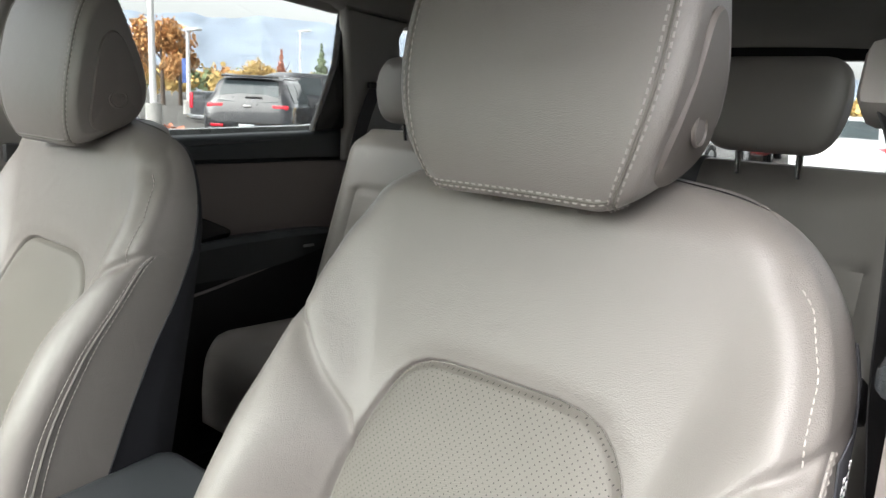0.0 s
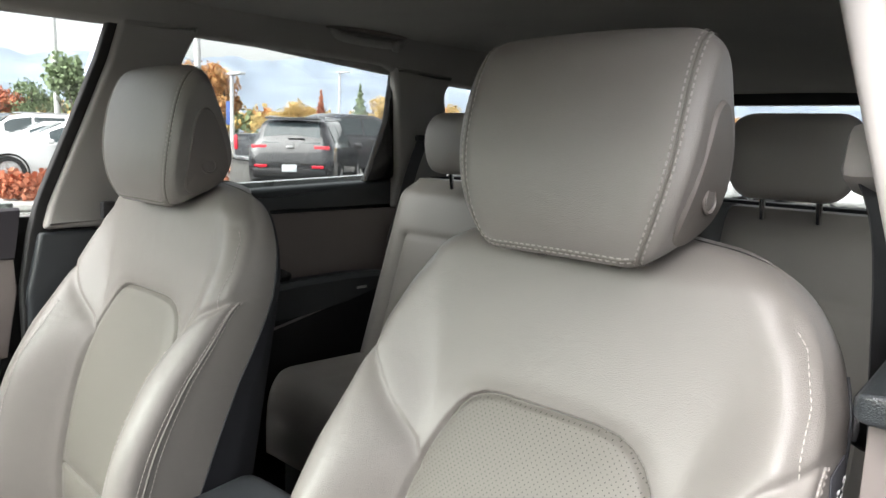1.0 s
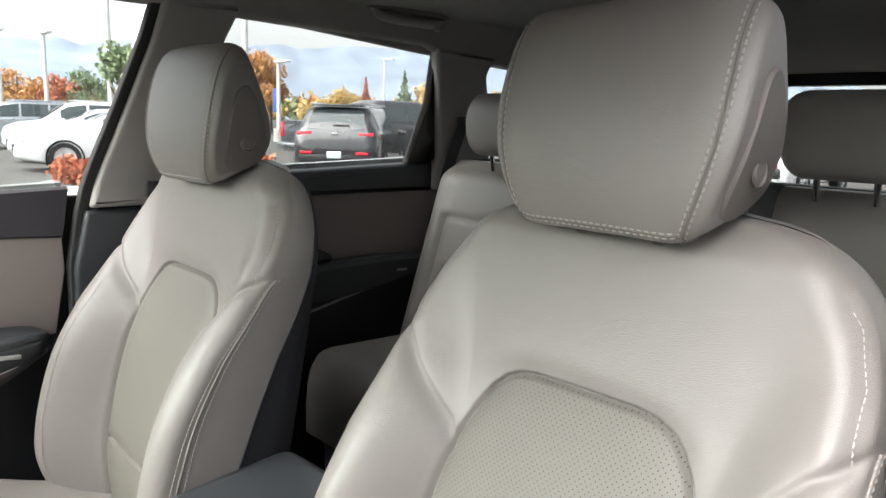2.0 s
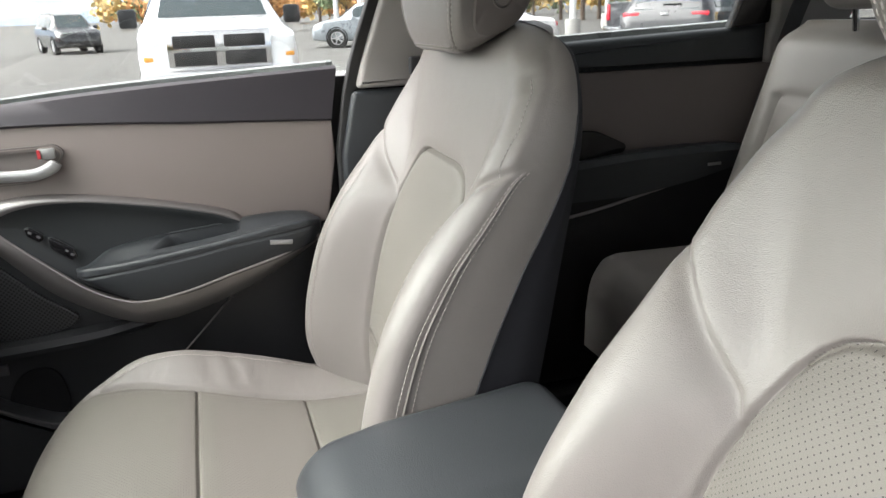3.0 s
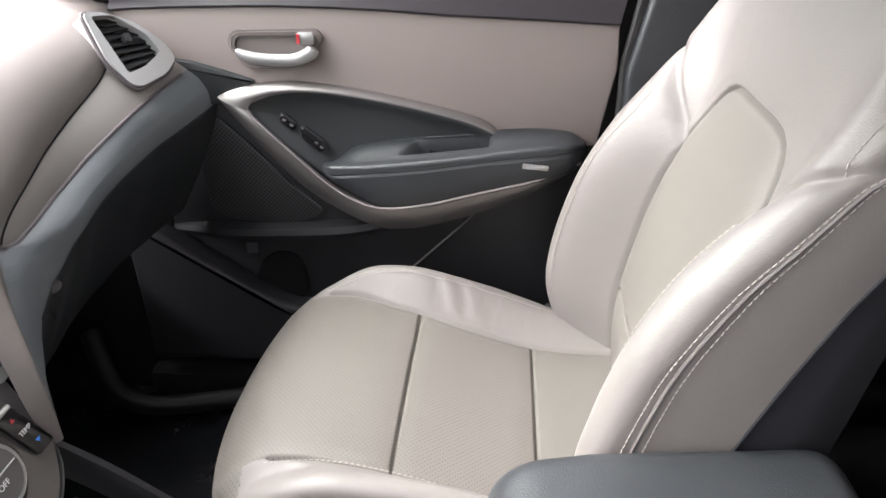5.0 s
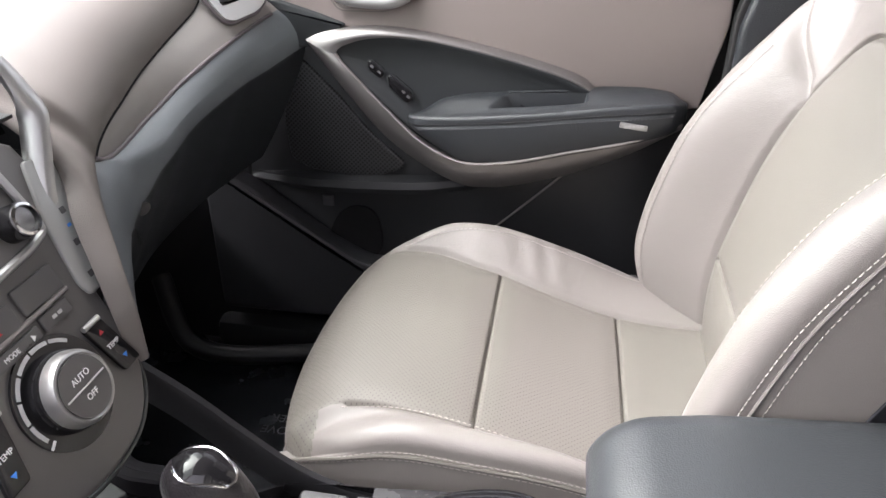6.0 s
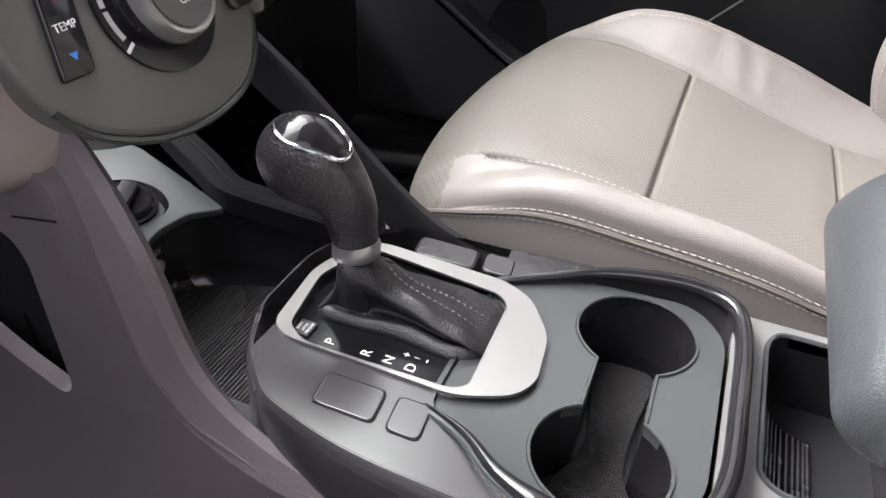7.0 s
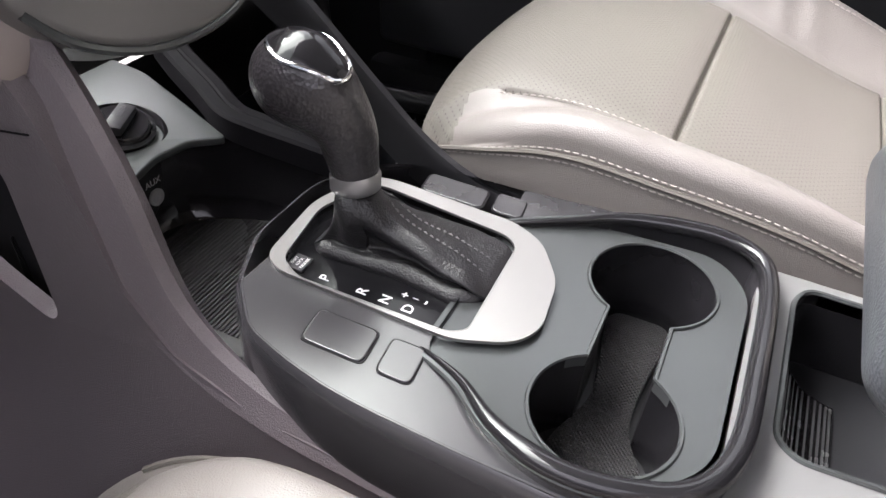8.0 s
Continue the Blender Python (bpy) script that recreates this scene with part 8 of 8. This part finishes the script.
TRUCK = dict(half=1.0, wheel=0.40, axles=(-1.85, 1.75),
    stations=[(-2.90, 1.28, 1.29, 0.94, 0.90, 0.50), (-2.85, 1.30, 1.31, 0.98, 0.92, 0.46), (-1.02, 1.30, 1.31, 0.98, 0.92, 0.42), (-0.95, 1.28, 1.80, 0.99, 0.70, 0.40), (-0.6, 1.28, 1.92, 1.0, 0.72, 0.40), (0.55, 1.27, 1.92, 1.0, 0.70, 0.40), (0.95, 1.26, 1.80, 1.0, 0.68, 0.40), (1.55, 1.22, 1.32, 1.0, 0.80, 0.40), (2.45, 1.12, 1.24, 0.98, 0.78, 0.42), (2.78, 1.06, 1.14, 0.94, 0.74, 0.44), (2.86, 0.92, 0.98, 0.86, 0.7, 0.46)],
    windows=[(-0.86, 0.02), (0.10, 1.05)], screens={"windscreen": (1.60, 1.32, 0.72, 1.00, 1.80, 0.60), "rear_window": (-1.02, 1.36, 0.66, -0.97, 1.76, 0.58)},
    bits=[("tail_lamp", (-2.89, 0.86, 1.06), (0.08, 0.18, 0.40), "tail"), ("tail_lamp", (-2.89, -0.86, 1.06), (0.08, 0.18, 0.40), "tail"), ("rear_bumper", (-2.97, 0, 0.62), (0.16, 1.86, 0.20), "chrome"), ("grille_surround", (2.85, 0, 0.93), (0.06, 1.24, 0.46), "chrome"), ("grille", (2.865, 0.30, 1.03), (0.06, 0.50, 0.15), "black"), ("grille", (2.865, -0.30, 1.03), (0.06, 0.50, 0.15), "black"), ("grille", (2.870, 0.30, 0.83), (0.06, 0.50, 0.17), "black"), ("grille", (2.870, -0.30, 0.83), (0.06, 0.50, 0.17), "black"), ("head_lamp", (2.78, 0.78, 0.95), (0.14, 0.28, 0.26), "head"), ("head_lamp", (2.78, -0.78, 0.95), (0.14, 0.28, 0.26), "head"), ("marker", (2.80, 0.84, 0.84), (0.13, 0.12, 0.06), "amber"), ("marker", (2.80, -0.84, 0.84), (0.13, 0.12, 0.06), "amber"), ("bumper", (2.92, 0, 0.58), (0.18, 1.92, 0.24), "silver"), ("bumper_lower", (2.88, 0, 0.42), (0.16, 1.70, 0.10), "grey"), ("plate", (3.02, 0, 0.55), (0.02, 0.31, 0.15), "teal"), ("fog_slot", (3.01, 0.55, 0.55), (0.02, 0.24, 0.09), "grey"), ("fog_slot", (3.01, -0.55, 0.55), (0.02, 0.24, 0.09), "grey"), ("mirror", (1.02, 1.14, 1.32), (0.14, 0.24, 0.26), "black"), ("mirror", (1.02, -1.14, 1.32), (0.14, 0.24, 0.26), "black")])
SEDAN = dict(half=0.91, wheel=0.34, axles=(-1.38, 1.42),
    stations=[(-2.38, 0.72, 0.76, 0.72, 0.6, 0.40), (-2.28, 0.96, 1.00, 0.84, 0.68, 0.30), (-1.75, 1.00, 1.06, 0.90, 0.66, 0.22), (-1.05, 0.98, 1.38, 0.91, 0.58, 0.20), (-0.3, 0.97, 1.46, 0.91, 0.57, 0.20), (0.25, 0.96, 1.44, 0.91, 0.57, 0.20), (1.15, 0.93, 1.02, 0.91, 0.66, 0.20), (1.9, 0.82, 0.88, 0.88, 0.64, 0.22), (2.3, 0.66, 0.70, 0.76, 0.56, 0.28), (2.4, 0.50, 0.54, 0.6, 0.48, 0.34)],
    windows=[(-1.15, -0.45), (-0.36, 0.60)], screens={"rear_window": (-1.85, 1.04, 0.58, -1.05, 1.36, 0.50), "windscreen": (1.15, 1.00, 0.60, 0.30, 1.41, 0.50)},
    bits=[("tail_lamp", (-2.28, 0.66, 0.86), (0.10, 0.30, 0.12), "tail"), ("tail_lamp", (-2.28, -0.66, 0.86), (0.10, 0.30, 0.12), "tail"), ("head_lamp", (2.16, 0.66, 0.70), (0.22, 0.26, 0.11), "head"), ("head_lamp", (2.16, -0.66, 0.70), (0.22, 0.26, 0.11), "head"), ("grille", (2.39, 0, 0.52), (0.05, 0.7, 0.16), "black"), ("mirror", (0.62, 1.0, 1.00), (0.14, 0.18, 0.12), "paint"), ("mirror", (0.62, -1.0, 1.00), (0.14, 0.18, 0.12), "paint")])

PLACES_V = [
    ("suv", -13.45, 10.65, 132, M_PBLACK, SUV, "black compact suv parked tail towards us"),
    ("truck", -15.6, 13.4, 84, M_PDARK, TRUCK, "dark crew pickup parked beside the black suv"),
    ("suv", -9.9, 18.0, 96, M_PDARK, SUV, "dark suv parked ahead of the black one"),
    ("truck", -11.8, 0.52, 0, M_PWHITE, TRUCK, "white pickup with dark double grille facing us"),
    ("sedan", -17.2, 6.6, 258, M_PWHITE, SEDAN, "white saloon parked behind orange shrubs"),
    ("sedan", -20.4, 7.2, 258, M_PWHITE, SEDAN, "white saloon in a row of parked cars"),
    ("suv", -24.0, 7.8, 258, M_PWHITE, SUV, "white suv in a row of parked cars"),
    ("suv", -28.5, 7.0, 258, M_PGREY, SUV, "grey suv in a row of parked cars"),
    ("suv", -36.0, -5.0, 20, M_PBLACK, SUV, "black suv standing across the car park lane"),
    ("truck", -13.4, -6.5, 5, M_PDARK, TRUCK, "dark pickup facing us across the lane"),
    ("sedan", -34.0, -9.5, 10, M_PRED, SEDAN, "red saloon far across the car park"),
    ("sedan", -7.0, 25.0, 100, M_PRED, SEDAN, "red saloon beyond the rear quarter window"),
    ("sedan", -2.5, 17.5, 95, M_PWHITE, SEDAN, "white saloon seen through the rear window"),
    ("suv", 1.2, 16.5, 92, M_PGREY, SUV, "silver-grey suv seen through the rear window"),
    ("suv", -6.0, 17.5, 92, M_PWHITE, SUV, "white suv seen beyond the tailgate"),
    # out of view, added to block skylight from the driver's side
    ("truck", 3.05, 0.2, 90, M_PDARK, TRUCK, "dark pickup parked in the next bay beside us"),
    ("truck", -5.5, -15.0, 60, M_PDARK, TRUCK, "dark pickup standing before our car"),
    ("suv", -9.5, -14.0, 80, M_PWHITE, SUV, "white suv standing before our car"),
    ("suv", -12.6, -15.0, 85, M_PBLACK, SUV, "black suv standing before our car"),
]
for args in PLACES_V:
    vehicle(*args)

# light poles
def pole(x, y, h, r, label, flag=False):
    p = thing("light_pole", (x, y, 0), label, "light pole", "light poles")
    part("shaft", turned((x, y, 0), (0, 0, 1), [(r * 1.6, 0), (r * 1.6, 0.3), (r, 0.32), (r * 0.8, h)], 14), M_POLE, p)
    part("base", turned((x, y, 0), (0, 0, 1), [(0.3, 0), (0.3, 0.75), (0.02, 0.76)], 18), M_CONCRETE, p, "concrete base")
    part("lamp_head", bx((x + 0.5, y, h), (1.3, 0.35, 0.12), 0.04), M_POLE, p)
    if flag:
        part("banner", bx((x - 0.35, y, h * 0.52), (0.55, 0.02, 1.3), 0.005), M_BANNER, p, "blue hanging banner")
    return p


M_POLE = mat("white_steel", (0.7, 0.7, 0.7), 0.5, vary=0.04)
M_CONCRETE = mat("concrete", (0.45, 0.44, 0.42), 0.9, grain=0.4, size=60, vary=0.1)
M_BANNER = mat("blue_banner", (0.05, 0.10, 0.30), 0.7, vary=0.05)
def polar(az, d):
    return 0.81 - d * math.sin(radians(az)), 0.03 + d * math.cos(radians(az))
for az, d, h, r, fl in ((61.6, 30, 9.5, 0.13, False), (59.2, 42, 4.4, 0.12, True), (51.2, 60, 6.2, 0.10, False), (70.9, 34, 9.5, 0.12, False), (77.6, 52, 6.0, 0.12, False), (79.3, 40, 5.0, 0.14, False), (74.9, 46, 5.5, 0.12, False), (45.0, 40, 8.0, 0.1, False)):
    x, y = polar(az, d)
    pole(x, y, h, r, "white car park light pole" if not fl else "white light pole with a blue banner", fl)

# trees and shrubs
def leaves(bm, c, rad, count, size, seed, squash=1.0):
    """Small bent leaf clumps scattered through an uneven ball."""
    rnd = random.Random(seed)
    for _ in range(count):
        d = Vector((rnd.gauss(0, 1), rnd.gauss(0, 1), rnd.gauss(0, 1))).normalized()
        lump = 0.72 + 0.38 * noise.noise(d * 2.3 + Vector((seed, 0, 0)))
        p = Vector(c) + Vector((d.x * rad[0], d.y * rad[1], d.z * rad[2])) * lump * rnd.random() ** 0.45
        q = Euler((rnd.uniform(0, 6.3), rnd.uniform(0, 6.3), rnd.uniform(0, 6.3))).to_matrix()
        s = size * rnd.uniform(0.5, 1.3)
        vv = [bm.verts.new(p + q @ Vector(o) * s) for o in ((-0.5, -0.3, 0), (0.1, -0.5, 0.15), (0.55, 0.1, 0), (0.05, 0.5, 0.2), (-0.5, 0.25, 0))]
        bm.faces.new(vv)
    return bm


def leaf_mat(name, color):
    m = mat(name, color, 0.75, spec=0.25, vary=0.22, blot=0.5)
    n, l = m.node_tree.nodes, m.node_tree.links
    g = n.new("ShaderNodeNewGeometry")
    hs = n.new("ShaderNodeHueSaturation")
    mr = n.new("ShaderNodeMapRange")
    mr.inputs[3].default_value, mr.inputs[4].default_value = 0.7, 1.35
    src = n["Principled BSDF"].inputs["Base Color"].links[0].from_socket
    l.new(g.outputs["Random Per Island"], mr.inputs[0])
    l.new(mr.outputs[0], hs.inputs["Value"])
    l.new(src, hs.inputs["Color"])
    l.new(hs.outputs[0], n["Principled BSDF"].inputs["Base Color"])
    return m


M_BARK = mat("bark", (0.12, 0.09, 0.07), 0.9, grain=0.5, size=40, vary=0.15)
# haze before the trees is put into these lightened leaf colours
M_LORANGE, M_LYELLOW, M_LRED, M_LGREEN, M_LBRUSH = leaf_mat("orange_leaves", (0.56, 0.31, 0.13)), leaf_mat("yellow_leaves", (0.58, 0.42, 0.17)), leaf_mat("red_leaves", (0.50, 0.20, 0.12)), leaf_mat("green_leaves", (0.21, 0.27, 0.15)), leaf_mat("shrub_leaves", (0.52, 0.19, 0.11))


def tree(az, d, h, w, leafm, label, cone=False, seed=1):
    x, y = polar(az, d)
    t = thing("tree", (x, y, 0), label, "tree", "autumn trees")
    part("trunk", turned((x, y, 0), (0, 0, 1), [(0.03 * h, 0), (0.022 * h, 0.3 * h), (0.008 * h, 0.85 * h)], 10), M_BARK, t)
    rnd = random.Random(seed)
    for k in range(5):
        a = rnd.uniform(0, 6.28)
        z0 = h * rnd.uniform(0.25, 0.55)
        part("limb", tube([(x, y, z0), (x + math.cos(a) * w * 0.2, y + math.sin(a) * w * 0.2, z0 + h * 0.12), (x + math.cos(a) * w * 0.35, y + math.sin(a) * w * 0.35, z0 + h * 0.28)], [0.010 * h, 0.007 * h, 0.003 * h], 6), M_BARK, t)
    bm_ = bmesh.new()
    if cone:
        for k in range(9):
            f = k / 8
            leaves(bm_, (x, y, h * (0.15 + 0.82 * f)), (w * 0.5 * (1 - f) + 0.1, w * 0.5 * (1 - f) + 0.1, h * 0.09), int(330 * (1 - f) + 50), 0.034 * h, seed + k)
    else:
        for k in range(7):
            leaves(bm_, (x + rnd.uniform(-0.25, 0.25) * w, y + rnd.uniform(-0.25, 0.25) * w, h * rnd.uniform(0.42, 0.84)), (w * 0.30, w * 0.30, h * 0.19), 330, 0.034 * h, seed + k)
    part("crown", bm_, leafm, t, sharp=0)
    return t


for i, (az, d, h, w, lm, lb, cn) in enumerate((
    (61.0, 62, 7.0, 5.0, M_LORANGE, "orange autumn tree beyond the car park", False), (59.8, 64, 6.2, 4.5, M_LORANGE, "orange-brown autumn tree beyond the car park", False), (62.6, 66, 6.0, 4.5, M_LORANGE, "orange autumn tree beyond the car park", False),
    (56.4, 80, 3.6, 5.0, M_LYELLOW, "yellow autumn tree beyond the car park", False), (54.9, 80, 4.6, 5.0, M_LYELLOW, "yellow autumn tree beyond the car park", False), (53.6, 82, 5.0, 5.0, M_LYELLOW, "yellow-green autumn tree beyond the car park", False),
    (52.6, 78, 5.6, 2.6, M_LRED, "slim red autumn tree beyond the car park", True), (51.6, 80, 3.6, 4.0, M_LORANGE, "orange autumn tree beyond the car park", False), (49.6, 60, 5.2, 3.2, M_LGREEN, "dark green conifer beyond the car park", True), (48.6, 62, 4.6, 4.0, M_LYELLOW, "yellow autumn tree beyond the car park", False),
    (47.4, 62, 5.0, 4.0, M_LYELLOW, "yellow autumn tree beyond the car park", False), (43.9, 45, 3.6, 2.6, M_LORANGE, "orange autumn tree beyond the car park", False), (43.2, 60, 4.2, 3.5, M_LYELLOW, "yellow autumn tree beyond the car park", False),
    (69.6, 34, 4.6, 3.4, M_LGREEN, "tall green tree among parked cars", False), (72.4, 60, 4.6, 4.5, M_LGREEN, "green leafy tree beyond the car park", False), (74.4, 60, 4.4, 4.0, M_LBRUSH, "rust-brown tree beyond the car park", False), (71.0, 66, 4.8, 3.0, M_LGREEN, "green conifer beyond the car park", True),
    (76.6, 60, 4.4, 4.5, M_LORANGE, "orange autumn tree beyond the car park", False), (78.6, 62, 4.8, 4.0, M_LYELLOW, "yellow autumn tree beyond the car park", False), (80.6, 60, 4.6, 4.2, M_LGREEN, "green leafy tree beyond the car park", False), (66.5, 60, 4.4, 4.0, M_LORANGE, "orange autumn tree beyond the car park", False), (64.6, 66, 4.0, 4.0, M_LYELLOW, "yellow autumn tree beyond the car park", False),
    (22.5, 60, 4.2, 4.0, M_LORANGE, "orange autumn tree beyond the car park", False), (20.0, 62, 3.6, 4.0, M_LYELLOW, "yellow autumn tree beyond the car park", False), (17.0, 60, 3.8, 4.0, M_LORANGE, "orange autumn tree beyond the car park", False), (84.0, 60, 4.0, 4.0, M_LORANGE, "orange autumn tree beyond the car park", False))):
    tree(az, d, h, w, lm, lb, cn, 10 + 13 * i)
# far belt of woodland in mixed autumn colours; nearer stretch before the bonnet is unseen, added to block light
rnd = random.Random(5)
belts = [(bmesh.new(), lm, lb) for lm, lb in ((M_LYELLOW, "far belt of yellow autumn woodland"), (M_LORANGE, "far belt of orange autumn woodland"), (M_LGREEN, "far belt of green and brown woodland"))]
for k in range(300):
    az = 8 + 88 * k / 300 + rnd.uniform(-0.2, 0.2)
    x, y = polar(az, 110 + rnd.uniform(-8, 8))
    pick = (0, 1, 0, 1, 2)[int(2.5 + 2.5 * noise.noise(Vector((az * 0.35, 1.3, 0)))) % 5] if rnd.random() < 0.75 else rnd.choice((0, 1, 2))
    leaves(belts[pick][0], (x, y, 2.6), (2.3, 2.3, rnd.uniform(1.8, 3.2)), 55, 0.7, k)
for k in range(150):
    x, y = polar(120 + 130 * k / 150, 34 + rnd.uniform(-3, 3))
    leaves(belts[k % 3][0], (x, y, 2.6), (2.2, 2.2, rnd.uniform(2.6, 4.0)), 60, 0.8, 300 + k)
for bm, lm, lb in belts:
    solo("woodland", bm, lm, lb, "woodland", kind="stuff", sharp=0)
# low shrubs between the parking rows
for i, (x, y, w) in enumerate(((-12.6, 4.15, 0.55), (-12.2, 4.9, 0.6), (-12.5, 5.7, 0.55), (-12.9, 6.5, 0.6), (-12.4, 7.2, 0.5), (-26.0, -7.5, 0.8), (-27.5, -8.5, 0.9))):
    bm = bmesh.new()
    for k in range(4):
        leaves(bm, (x + 0.3 * math.cos(k * 1.7), y + 0.35 * math.sin(k * 1.7), 0.30 + 0.08 * (k % 2)), (w * 0.7, w * 0.7, 0.36), 300, 0.08, 60 + i * 5 + k)
    solo("shrub", bm, M_LBRUSH if i % 3 != 2 else M_LORANGE, "low orange-red autumn shrub in a planting bed", "shrub", "shrubs", sharp=0)
solo("planting_bed", prism(rounded([(-13.6, 3.6), (-11.6, 3.6), (-11.6, 8.2), (-13.6, 8.2)], 0.5), "z", 0.0, 0.12, 0.03), M_CONCRETE, "kerbed planting bed with dry ground", "planting bed", kind="structure")

# mountains, their haze painted into a pale blue base colour
M_HILL = mat("mountain_haze_tint", (0.265, 0.31, 0.375), 1.0, spec=0.0, vary=0.18, blot=0.02)
bm = bmesh.new()
prev = None
rows = []
# full ring: the stretch ahead is unseen, added to block low skylight
for i in range(577):
    az = -20 + 360 * i / 576
    top = 5.4 + 0.75 * noise.noise(Vector((az * 0.09, 3.1, 0))) + 0.35 * noise.noise(Vector((az * 0.33, 7.7, 0))) + 0.12 * noise.noise(Vector((az * 1.3, 1.7, 0)))
    top *= np.interp(az, [-20, 10, 44, 60, 72, 84, 130, 300, 340], [0.5, 0.55, 0.92, 1.03, 0.90, 0.80, 0.9, 0.8, 0.5])
    col = []
    for k in range(14):
        f = k / 13
        d = 640 + 360 * f
        h = 850 * math.tan(radians(top)) * (f ** 0.75) * (1 + 0.10 * noise.noise(Vector((az * 0.6, f * 5, 2)))) 
        x, y = polar(az, d)
        col.append(bm.verts.new((x, y, h * d / 850)))
    rows.append(col)
for a, b in zip(rows, rows[1:]):
    for k in range(13):
        bm.faces.new((a[k], a[k + 1], b[k + 1], b[k]))
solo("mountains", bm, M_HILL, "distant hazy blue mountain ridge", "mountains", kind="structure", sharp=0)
